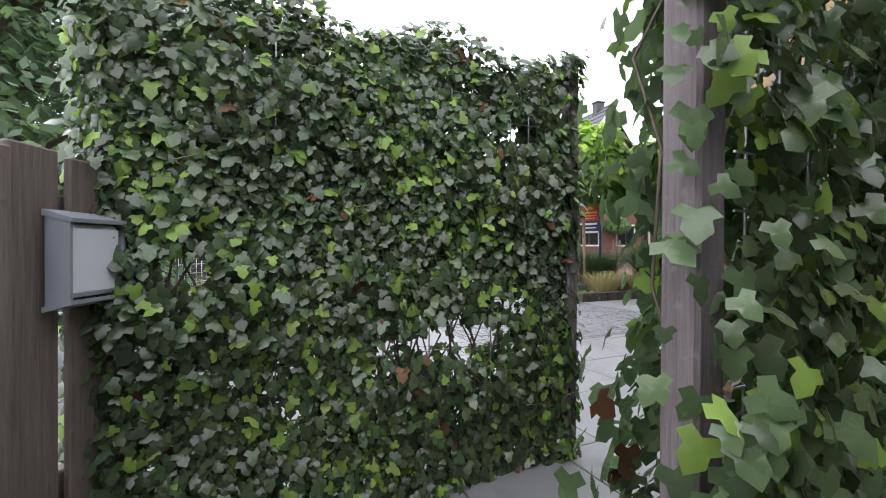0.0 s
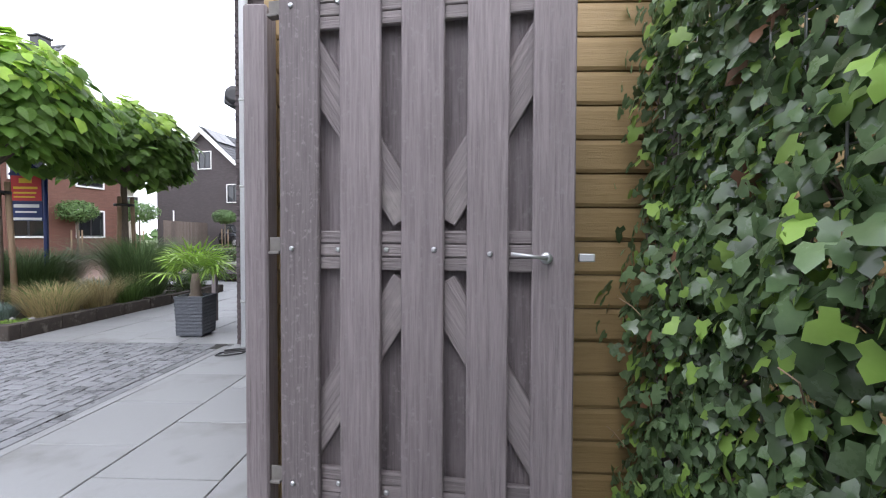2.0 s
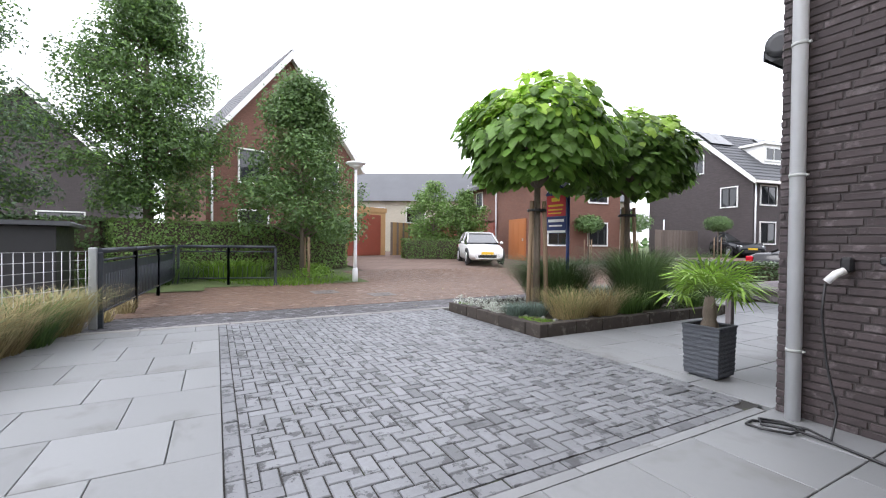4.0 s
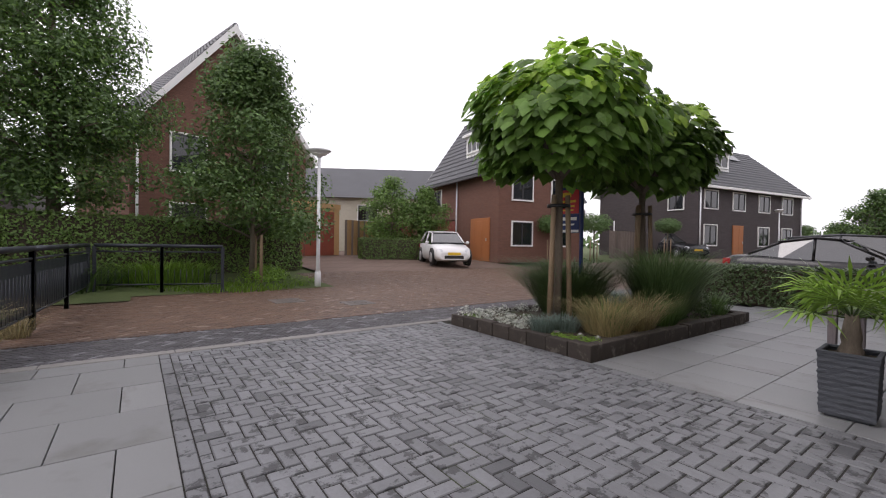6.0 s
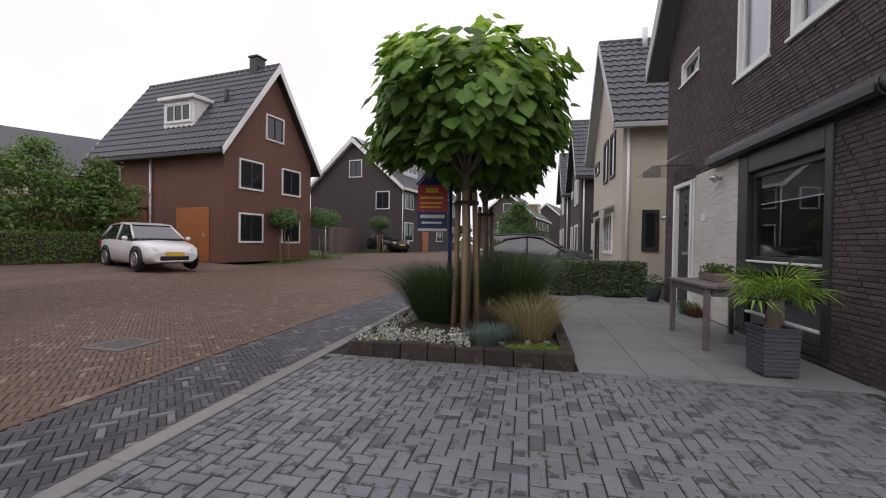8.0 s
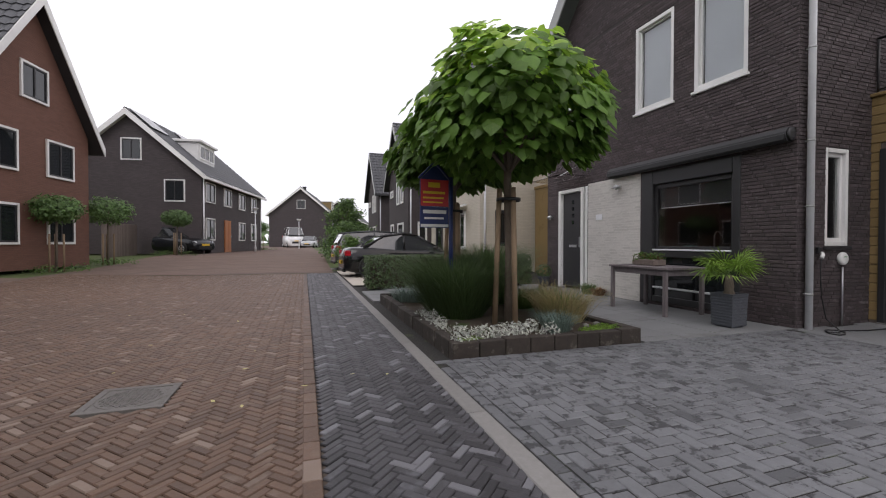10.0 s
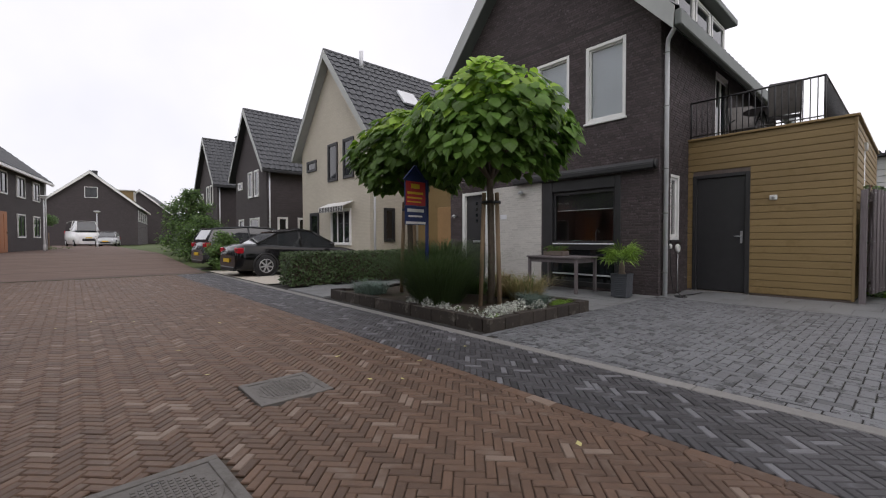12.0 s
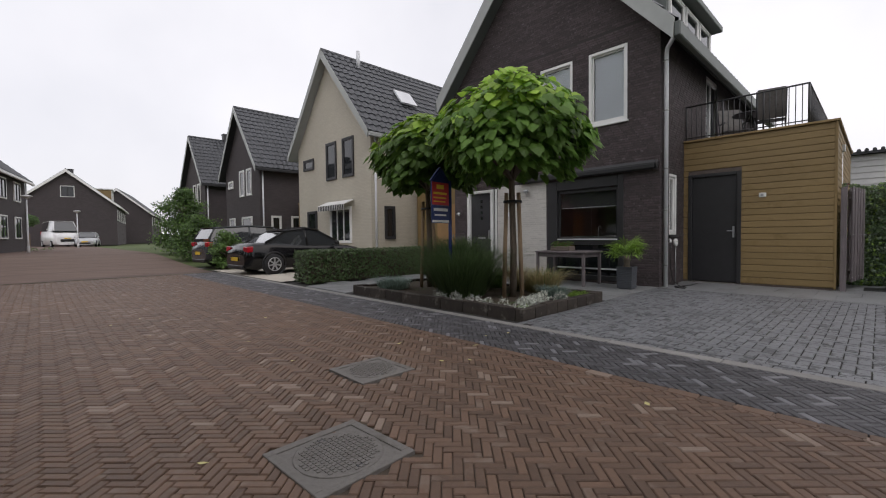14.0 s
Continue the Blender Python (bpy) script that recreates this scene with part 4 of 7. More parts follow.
part("eye", moved(lathe_bm([(0.02, 0), (0.025, 0.02), (0.012, 0.035)], 12), Matrix.Translation((-0.03, 0.0, 0)) @ pose(0, 0, 0, 0, -90)), M_metal, bell)
# terrace railing
rl = thing("terrace_railing", "dark steel railing with upright bars on terrace", "railing")
z0, z1 = SH + 0.045, SH + 0.82
part("handrail", tube_bm([(SX + 0.08, -0.02, z1), (SX + 0.08, -2.15, z1)], 0.018), M_grey_frame, rl)
part("handrail", tube_bm([(SX + 0.08, -2.15, z1), (5.8, -2.15, z1)], 0.018), M_grey_frame, rl)
part("bottom_rail", tube_bm([(SX + 0.08, -0.02, z0 + 0.07), (SX + 0.08, -2.15, z0 + 0.07)], 0.012), M_grey_frame, rl)
for k in range(22):
    part("bar", tube_bm([(SX + 0.08, -0.03 - k * 2.12 / 21, z0), (SX + 0.08, -0.03 - k * 2.12 / 21, z1)], 0.008 if k % 7 else 0.016, 6), M_grey_frame, rl)
for k in range(1, 34):
    part("bar", tube_bm([(SX + 0.08 + k * 0.125, -2.15, z0), (SX + 0.08 + k * 0.125, -2.15, z1)], 0.008, 6), M_grey_frame, rl)
part("side_screen", box_bm((SX + 0.1, 3.9, -2.135, -2.128, z0 + 0.03, z1 - 0.02)), M_grey_frame, rl, "dark fabric wind screen")
sp = thing("downpipe", "grey downpipe with hopper head on ochre cladding", "pipe")
part("pipe", tube_bm([(3.0, -2.53, 0.0), (3.0, -2.53, 2.75)], 0.04, 12), M_zinc, sp)
part("hopper", prism_bm([(2.93, 2.76), (2.88, 2.9), (3.12, 2.9), (3.07, 2.76)], (-2.6, -2.475), 'y'), M_zinc, sp)
part("clip", moved(lathe_bm([(0.042, -0.012), (0.05, -0.012), (0.05, 0.012), (0.042, 0.012)], 14, False), Matrix.Translation((3.0, -2.53, 2.2))), M_zinc, sp)


def garden_chair(loc, rz, label):
    t = thing("garden_chair", label, "chair", loc, rz)
    for x in (-0.25, 0.25):
        part("side_frame", tube_bm([(x, -0.25, 0), (x, 0.05, 0.42), (x, 0.25, 1.0)], 0.014, 6), M_grey_frame, t)
        part("leg", tube_bm([(x, 0.28, 0), (x, -0.22, 0.42)], 0.014, 6), M_grey_frame, t)
        part("armrest", tube_bm([(x, -0.25, 0.62), (x, 0.12, 0.64)], 0.016, 6), M_grey_frame, t)
    part("seat", box_bm((-0.24, 0.24, -0.22, 0.08, 0.41, 0.425)), M_black, t)
    part("backrest", moved(box_bm((-0.24, 0.24, -0.007, 0.007, 0, 0.62)), pose(0, 0.07, 0.44, -18)), M_cast, t, "grey mesh fabric")
    return t


TZ = SH - 0.02
garden_chair((2.35, -1.45, TZ), 100, "dark folding chair standing on roof terrace")
garden_chair((3.1, -0.6, TZ), -60, "dark folding chair standing on roof terrace")
tb = thing("terrace_table", "dark round table standing on roof terrace", "table", (2.8, -1.0, TZ))
part("tabletop", moved(lathe_bm([(0.34, 0), (0.35, 0.01), (0.35, 0.025), (0.34, 0.03)], 20), Matrix.Translation((0, 0, 0.7))), M_grey_frame, tb)
for a in (0, 2.1, 4.2):
    part("leg", tube_bm([(0.26 * math.cos(a), 0.26 * math.sin(a), 0), (0.03 * math.cos(a), 0.03 * math.sin(a), 0.7)], 0.014, 6), M_grey_frame, tb)
# box dormer on the south slope of the roof
part("dormer", box_bm((2.6, 6.6, 0.75, 2.8, 6.0, 7.5)), M_sage, house, "grey-green dormer")
part("dormer_roof", box_bm((2.4, 6.8, 0.45, 2.9, 7.5, 7.68), bevel=0.02), M_sage, house)
for k in range(3):
    window(house, (2.75 + k * 1.27, 0.72, 6.45), 0, 1.15, 0.95, inner=M_white, sash=0.04, deep=0.015, name="dormer_window")


# ---- garden passage: gate, ivy, fence ----
gate = thing("garden_gate", "weathered grey-brown timber garden gate standing open", "gate", (1.612, -2.73, 0.16), -8.5)
GH = 1.77
for x0, x1 in ((0.0, 0.139), (0.214, 0.352), (0.422, 0.56), (0.633, 0.762), (0.832, 0.957)):
    part("board", box_bm((x0, x1, -0.045, -0.023, rng.uniform(0.0, 0.012), GH - rng.uniform(0, 0.02)), bevel=0.004), M_wood, gate)
for x in (0.11, 0.32, 0.53, 0.73):
    part("back_board", box_bm((x, x + 0.14, 0.0225, 0.042, 0.03, GH - 0.05), bevel=0.003), M_wood, gate)
for z in (0.012, 0.815, 1.612):
    for j in range(3):
        part("rail", box_bm((0.01, 0.96, -0.022, 0.0, z + j * 0.044, z + j * 0.044 + 0.041), bevel=0.003), M_wood_x, gate)
for xa, za, xb, zb in ((0.06, 1.58, 0.44, 0.99), (0.9, 1.58, 0.54, 0.99), (0.06, 0.18, 0.44, 0.77), (0.9, 0.18, 0.54, 0.77)):
    d = Vector((xb - xa, 0, zb - za))
    b = part("brace", box_bm((0, d.length, -0.02, 0.021, -0.06, 0.06), bevel=0.003), M_wood_x, gate)
    b.matrix_basis = Matrix.Translation((xa, 0.0, za)) @ Euler((0, -math.atan2(d.z, d.x), 0)).to_matrix().to_4x4()
for z in (0.082, 0.88, 1.69):
    for x, y in ((0.045, -0.0455), (0.2, -0.0225), (0.367, -0.0225), (0.53, -0.0455), (0.706, -0.0455)):
        part("bolt", moved(lathe_bm([(0.009, 0), (0.009, 0.003), (0.005, 0.007)], 10), Matrix.Translation((x, y, z + rng.uniform(-0.008, 0.008))) @ pose(0, 0, 0, 90)), M_metal, gate)
part("latch", join_bm(tube_bm([(0.875, -0.05, 0.862), (0.875, -0.085, 0.862), (0.77, -0.088, 0.875)], 0.006), moved(lathe_bm([(0.018, 0), (0.018, 0.006), (0.01, 0.01)], 14), Matrix.Translation((0.875, -0.046, 0.862)) @ pose(0, 0, 0, 90))), M_metal, gate, "steel lever latch")
part("strike", box_bm((0.972, 1.02, -0.02, 0.0, 0.85, 0.875), bevel=0.003), M_metal, gate)
for z in (0.075, 0.87, 1.67):
    part("hinge", join_bm(box_bm((-0.05, 0.03, -0.0225, -0.0185, z + 0.004, z + 0.052), bevel=0.001), box_bm((-0.05, -0.012, -0.035, -0.005, z - 0.006, z + 0.004), bevel=0.002)), M_cast, gate, "dull steel strap hinge")
post = tagged(part("gate_post", box_bm((1.447, 1.532, -2.705, -2.618, -0.05, 1.9), bevel=0.008), M_wood), "weathered square timber gate post", "post")
mat_t = tagged(part("door_mat", box_bm((1.785, 2.36, -3.51, -2.93, 0.0, 0.012), bevel=0.004), M_black), "dark rubber mat lying on the slabs", "mat")


def ivy_panel(label, x, y0, y1, h, count, seed_out, posts, thick=0.16, gaps=(), sparse=0.0, end_leaves=0, bare=0.0):
    """A steel mesh panel overgrown with ivy on both sides."""
    t = thing("ivy_screen", label, "hedge")
    for py in posts:
        part("post", box_bm((x + 0.012, x + 0.072, py - 0.03, py + 0.03, -0.05, h + 0.1), bevel=0.006), M_wood, t, "grey timber post")
    wires = []
    for k in range(2, int((y1 - y0) / 0.1) + 1):
        wires.append(tube_bm([(x, y0 + k * 0.1, 0.03), (x, y0 + k * 0.1, h - 0.08)], 0.0028, 4))
    for k in range(int(h / 0.1) - 1):
        wires.append(tube_bm([(x + 0.005, y0 + 0.16, 0.06 + k * 0.1), (x + 0.005, y1, 0.06 + k * 0.1)], 0.0028, 4))
    part("wire_mesh", join_bm(*wires), M_metal, t)
    stems = []
    for k in range(46):
        yy, zz = rng.uniform(y0, y1), 0.0
        pts = [(x + rng.uniform(-0.04, 0.04), yy, 0.0)]
        for s in range(9):
            yy += rng.normal(0, 0.07)
            zz += rng.uniform(0.1, 0.26)
            if zz < h - 0.08:
                pts.append((x + rng.uniform(-thick / 2, thick / 2), min(max(yy, y0 + 0.02), y1 - 0.02), zz))
        stems.append(tube_bm(pts, 0.006 * rng.uniform(0.5, 1.3), 5, 0.003))
    part("stem_tangle", join_bm(*stems), M_bark, t, kind="stuff")
    n = count
    yy, zz = rng.uniform(y0 - 0.07, y1 + 0.07, n), h * rng.uniform(0.0, 1.03, n)
    yy[:end_leaves] = rng.uniform(y0 - 0.1, y0 + 0.16, end_leaves)
    zz += 0.05 * np.sin(yy * 9) * (zz > h * 0.9)
    side = rng.choice((-1, 1), n)
    bulge = 0.5 + 0.5 * np.sin(yy * 4.1 + zz * 3.3) * np.cos(zz * 5.2 - yy * 2)
    xx = x + side * (0.02 + (thick * 0.35 + thick * 0.75 * bulge) * rng.uniform(0.25, 1, n))
    end = (yy > y1 - 0.03) | (yy < y0 + 0.03)
    keepit = np.ones(n, bool)
    for gy, gz, gr in gaps:
        keepit &= ~(((yy - gy) / gr) ** 2 + ((zz - gz) / (gr * 0.8)) ** 2 + rng.normal(0, 0.25, n) < 1)
    thin = 0.5 + 0.5 * np.sin(yy * 13 + 2 * np.sin(zz * 7)) * np.cos(zz * 11 + yy * 3)
    keepit &= ~((zz < 0.75) & (rng.uniform(0, 1, n) < sparse * thin))
    for py in posts:
        keepit &= ~((abs(yy - py) < 0.085) & (xx < x + 0.1) & (rng.uniform(0, 1, n) < bare))
    places = np.c_[xx, yy, zz]
    normals = np.c_[side * 1.0, rng.normal(0, 0.6, n) + 0.9 * np.where(yy > y1 - 0.03, 1, np.where(yy < y0 + 0.03, -1, 0)), rng.normal(0.4, 0.5, n) + 0.7 * (zz > h * 0.97)]
    droop = np.c_[rng.normal(0, 0.3, n) + side * 0.25, rng.normal(0, 0.7, n), rng.normal(-0.9, 0.35, n)]
    size = rng.uniform(0.028, 0.06, n)
    kind = rng.uniform(0, 1, n) + 0.07 * np.sin(yy * 6 + zz * 4)
    for lo, hi, mt, nm in ((-0.035, 0.86, L_ivy, "leaves"), (0.86, 2, L_ivy_new, "young_leaves"), (-1, -0.035, L_ivy_old, "dry_leaves")):
        s = keepit & (kind >= lo) & (kind < hi)
        part(nm, scatter(nm, IVY, IVY_F, places[s], normals[s], size[s], mt, droop=droop[s]), None, t, kind="stuff")
    one = mesh_from("leaf", IVY, IVY_F, L_ivy)
    young = mesh_from("leaf", IVY, IVY_F, L_ivy_new)
    for k in range(110):
        q = Euler((radians(rng.uniform(60, 110)), radians(rng.uniform(-30, 30)), radians(rng.uniform(50, 130)))).to_matrix().to_4x4()
        sx = 1 if rng.uniform() < 0.7 else -1
        ob = new("leaf", young if k % 4 == 0 else one)
        ob.parent = t
        nrm = Vector((sx * 1.0, rng.normal(0, 0.4), rng.normal(0.3, 0.3))).normalized()
        tip = Vector((sx * 0.3, rng.normal(0, 0.6), -0.9))
        tip = (tip - nrm * tip.dot(nrm)).normalized()
        sd2 = tip.cross(nrm)
        m = Matrix((sd2, tip, nrm)).transposed().to_4x4()
        m.translation = (x + sx * thick * rng.uniform(0.7, 1.15), rng.uniform(y0, y1), rng.uniform(0.1, h))
        ob.matrix_basis = m @ Matrix.Scale(rng.uniform(0.03, 0.052), 4)
    runners = []
    for k in range(14):
        yy, zz, sx = rng.uniform(y0, y1), rng.uniform(0.2, h), rng.choice((-1, 1))
        runners.append(tube_bm([(x + sx * thick * 0.8, yy, zz), (x + sx * thick * 1.05, yy + rng.normal(0, 0.05), zz + 0.05), (x + sx * thick * 1.2, yy + rng.normal(0, 0.08), zz + 0.07)], 0.0018, 4))
    part("runner_tangle", join_bm(*runners), M_stake, t, kind="stuff")
    return t


ivy_panel("dense green ivy climbing a steel mesh panel", 1.75, -5.85, -4.07, 1.81, 21000, 1, (-4.04,), 0.13, gaps=((-4.72, 0.62, 0.13), (-4.95, 0.6, 0.08), (-4.5, 0.6, 0.12), (-5.62, 0.92, 0.09), (-4.35, 1.52, 0.1), (-4.55, 0.45, 0.08), (-5.3, 0.4, 0.06), (-4.35, 0.75, 0.07)), sparse=0.3)
ivy_panel("dense green ivy screen with a grey timber post", 2.93, -4.86, -2.58, 2.0, 21000, 1, (-4.86, -2.62), 0.16, end_leaves=350, bare=0.85)

fence = thing("board_fence", "brown weathered vertical board fence", "fence", (1.8, -5.83, 0), -24)
for k in range(10):
    part("board", box_bm((k * 0.142, k * 0.142 + rng.uniform(0.128, 0.136), -0.01 - 0.02 * (k % 2), 0.012 - 0.02 * (k % 2), 0.02, 1.24 + rng.uniform(-0.015, 0.015)), bevel=0.004), M_brown, fence)
for z in (0.3, 1.05):
    part("rail", box_bm((0, 1.38, -0.06, -0.026, z, z + 0.08), bevel=0.004), M_brown, fence)
part("post", box_bm((-0.09, -0.01, -0.05, 0.03, 0, 1.25), bevel=0.006), M_brown, fence)
fl = thing("fence_lamp", "grey wall lamp with frosted panel on fence", "lamp", (1.905, -5.87, 0.825), -24)
M_lamp = mat("blue_grey_metal", (0.3, 0.33, 0.37), (0.36, 0.39, 0.43), 6, 0.45, 0.05, metal=0.3)
part("back_plate", box_bm((-0.09, 0.09, 0.0, 0.012, 0.004, 0.256), bevel=0.003), M_lamp, fl)
part("top_cap", prism_bm([(0.0, 0.262), (0.075, 0.24), (0.075, 0.229), (0.0, 0.245)], (-0.096, 0.096), 'x'), M_lamp, fl)
part("bottom_cap", prism_bm([(0.0, 0.0), (0.075, 0.02), (0.075, 0.031), (0.0, 0.014)], (-0.096, 0.096), 'x'), M_lamp, fl)
for x in (-0.094, 0.086):
    part("end_cap", prism_bm([(0.012, 0.016), (0.07, 0.03), (0.07, 0.23), (0.012, 0.244)], (x, x + 0.008), 'x'), M_lamp, fl)
part("diffuser", box_bm((-0.085, 0.085, 0.0125, 0.066, 0.034, 0.226), bevel=0.014), mat("frosted_panel", (0.62, 0.66, 0.7), (0.68, 0.72, 0.75), 4, 0.6, 0.02), fl)
# conifer behind the ivy
def leafy_tree(name, label, loc, height, spread, low, trunk_r, mats, clumps, leaf, per, column=0.0, lean=(0, 0)):
    """A tapered trunk, limbs and a crown of leaf clumps with gaps."""
    t = thing(name, label, "tree", loc)
    top = Vector((lean[0], lean[1], height * 0.92))
    part("trunk", tube_bm([(0, 0, -0.05), (lean[0] * 0.3 + 0.03, 0.02, height * 0.3), (lean[0] * 0.6, -0.03, height * 0.6), top], trunk_r, 10, trunk_r * 0.2), M_bark, t)
    limbs, pts, nrm, tips = [], [], [], []
    for k in range(clumps):
        s = rng.uniform(0, 1)
        z = low + (height - low) * s
        prof = (math.sin(math.pi * min(0.12 + 0.88 * s, 1) ** 0.8) ** 0.7) if column == 0 else max(0.12, (1 - s) ** column)
        a = rng.uniform(0, 6.283)
        r = spread * prof * rng.uniform(0.3, 1.18)
        c = Vector((lean[0] * s + r * math.cos(a), lean[1] * s + r * math.sin(a), z))
        if k % 2 == 0:
            limbs.append(tube_bm([(lean[0] * s * 0.8, lean[1] * s * 0.8, z - 0.25 * r - 0.1), tuple(c * 0.6 + Vector((lean[0] * s, lean[1] * s, z - 0.1)) * 0.4), tuple(c)], 0.02 + trunk_r * 0.16, 5, 0.006))
        m = per
        off = np.clip(rng.normal(0, 1, (m, 3)), -1.5, 1.5) * np.array((1, 1, 0.62)) * spread * 0.2
        pts.append(np.array(c) + off)
        nrm.append(off / (spread * 0.2) * 0.5 + rng.normal(0, 0.5, (m, 3)) + (0, 0, 0.7))
    part("limb_set", join_bm(*limbs), M_bark, t, kind="stuff")
    P, N = np.concatenate(pts), np.concatenate(nrm)
    s = rng.uniform(0, 1, len(P)) < 0.72
    part("crown", scatter("crown", OVAL, OVAL_F, P[s], N[s], rng.uniform(0.7, 1.3, s.sum()) * leaf, mats[0]), None, t, kind="stuff")
    part("crown_light", scatter("crown_light", OVAL, OVAL_F, P[~s], N[~s], rng.uniform(0.7, 1.3, (~s).sum()) * leaf, mats[1]), None, t, kind="stuff")
    return t


# ---- raised bed and what grows in it ----
BX0, BX1, BY0, BY1 = -4.69, -2.44, 0.05, 4.12
edge = thing("bed_edging", "dark old timber edging round the planting bed", "edging")
def sleepers(x0, x1, y0, y1, n, along):
    for k in range(n):
        a, b = k / n, (k + 1) / n
        g = 0.004
        if along == 'x':
            part("block", box_bm((x0 + (x1 - x0) * a + g, x0 + (x1 - x0) * b - g, y0 + rng.uniform(-.004, .004), y1, -0.05, 0.145 + rng.uniform(-0.008, 0.008)), bevel=0.007), M_sleeper, edge)
        else:
            part("block", box_bm((x0 + rng.uniform(-.004, .004), x1, y0 + (y1 - y0) * a + g, y0 + (y1 - y0) * b - g, -0.05, 0.145 + rng.uniform(-0.008, 0.008)), bevel=0.007), M_sleeper, edge)
sleepers(BX0, BX1, BY0, BY0 + 0.12, 8, 'x')
sleepers(BX0, BX1, BY1 - 0.12, BY1, 8, 'x')
sleepers(BX0, BX0 + 0.12, BY0 + 0.122, BY1 - 0.122, 8, 'y')
sleepers(BX1 - 0.12, BX1, BY0 + 0.122, BY1 - 0.122, 8, 'y')
soil = sheet("bed_soil", BX0 + 0.1, BX1 - 0.1, BY0 + 0.1, BY1 - 0.1, 24, 40, 0.1, M_soil)
for v in soil.data.vertices:
    v.co.z += 0.03 * noise.noise(Vector((v.co.x * 3, v.co.y * 3, 0)))


def tuft(name, label, category, x, y, r, h, n, material, width=0.006, lean=0.5, z=0.1, extra=None):
    t = thing(name, label, category, (x, y, z))
    part("blade_tuft", grass_mesh("blade_tuft", (0, 0, 0), r, h, n, material, width, lean), None, t, kind="stuff")
    if extra:
        part("seed_heads", grass_mesh("seed_heads", (0, 0, 0), r * 0.8, h * 1.15, n // 5, extra, width * 0.8, lean), None, t, kind="stuff")
    return t


tuft("ornamental_grass", "large dark green arching ornamental grass", "grass", -4.02, 1.75, 0.36, 1.12, 4200, L_grass_dark, 0.003, 1.15)
tuft("ornamental_grass", "upright dark green tufted shrub grass", "grass", -3.1, 2.75, 0.3, 1.2, 2600, L_grass_dark, 0.0045, 0.75)
tuft("straw_grass", "pale straw-coloured feather grass in the bed", "grass", -2.85, 0.95, 0.24, 0.55, 1000, L_straw, 0.003, 1.1, extra=L_grass)
tuft("straw_grass", "pale straw-coloured feather grass in the bed", "grass", -2.75, 1.5, 0.16, 0.6, 420, L_straw, 0.003, 1.0)
tuft("feather_grass", "low pale green grass tuft in the bed", "grass", -4.3, 3.3, 0.28, 0.32, 700, L_blue, 0.004, 1.0)
tuft("feather_grass", "low grey-green grass tuft in the bed", "grass", -2.8, 3.65, 0.2, 0.4, 500, L_grass, 0.004, 0.9)
tuft("blue_fescue", "small blue-grey fescue tuft in the bed", "grass", -3.32, 0.38, 0.13, 0.24, 520, L_blue, 0.003, 1.0)
tuft("blue_fescue", "small blue-grey fescue tuft in the bed", "grass", -3.2, 0.62, 0.15, 0.26, 520, L_blue, 0.003, 1.0)
tuft("feather_grass", "green grass tuft behind the timber edge", "grass", -2.8, 2.1, 0.18, 0.42, 500, L_grass, 0.005, 0.9)


def mound(name, label, category, pts, r, h, n, leaf, material, template=(OVAL, OVAL_F)):
    """A low cushion of small leaves over several centres."""
    t = thing(name, label, category, (0, 0, 0.1))
    P, N = [], []
    for cx, cy in pts:
        d = rng.normal(0, 1, (n, 3))
        d /= np.linalg.norm(d, axis=1)[:, None]
        d[:, 2] = abs(d[:, 2])
        k = rng.uniform(0.65, 1.0, n)[:, None]
        P.append(np.c_[cx + d[:, 0] * r * k[:, 0], cy + d[:, 1] * r * k[:, 0], d[:, 2] * h * k[:, 0]])
        N.append(d + rng.normal(0, 0.6, (n, 3)) + (0, 0, 0.3))
    P, N = np.concatenate(P), np.concatenate(N)
    part("leaves", scatter("leaves", *template, P, N, rng.uniform(0.6, 1.3, len(P)) * leaf, material), None, t, kind="stuff")
    return t


mound("silver_plant", "white-silver woolly edging plant", "plant", [(-4.5 + 0.14 * k + rng.normal(0, .03), 0.3 + rng.normal(0, 0.06)) for k in range(8)], 0.12, 0.17, 160, 0.035, L_silver)
mound("silver_plant", "white-silver woolly edging plant", "plant", [(-4.45 + rng.normal(0, .05), 0.55 + 0.2 * k) for k in range(8)], 0.11, 0.13, 120, 0.032, L_silver)
mound("groundcover", "bright green low groundcover by the timber", "plant", [(-3.0 + 0.11 * k, 0.32 + rng.normal(0, 0.06)) for k in range(5)] + [(-4.5, 0.2), (-4.4, 0.22)], 0.12, 0.06, 260, 0.02, L_moss)
mound("round_bush", "dark green clipped round bush", "bush", [(-2.95, 3.2)], 0.38, 0.55, 2600, 0.035, L_hedge_dark)
for k in range(9):
    st = tagged(part("stone", lathe_bm([(0.02, 0), (0.045, 0.015), (0.04, 0.04), (0.015, 0.052)], 8), M_kerb), "rounded grey stone lying in the bed", "stone", "stones in the bed")
    st.location = (-4.3 + k * 0.2 + rng.normal(0, 0.04), 0.42 + rng.normal(0, 0.1), 0.1)
    st.rotation_euler = (0, 0, rng.uniform(0, 6))
    st.scale = (rng.uniform(0.8, 1.5), rng.uniform(0.7, 1.2), rng.uniform(0.7, 1.1))


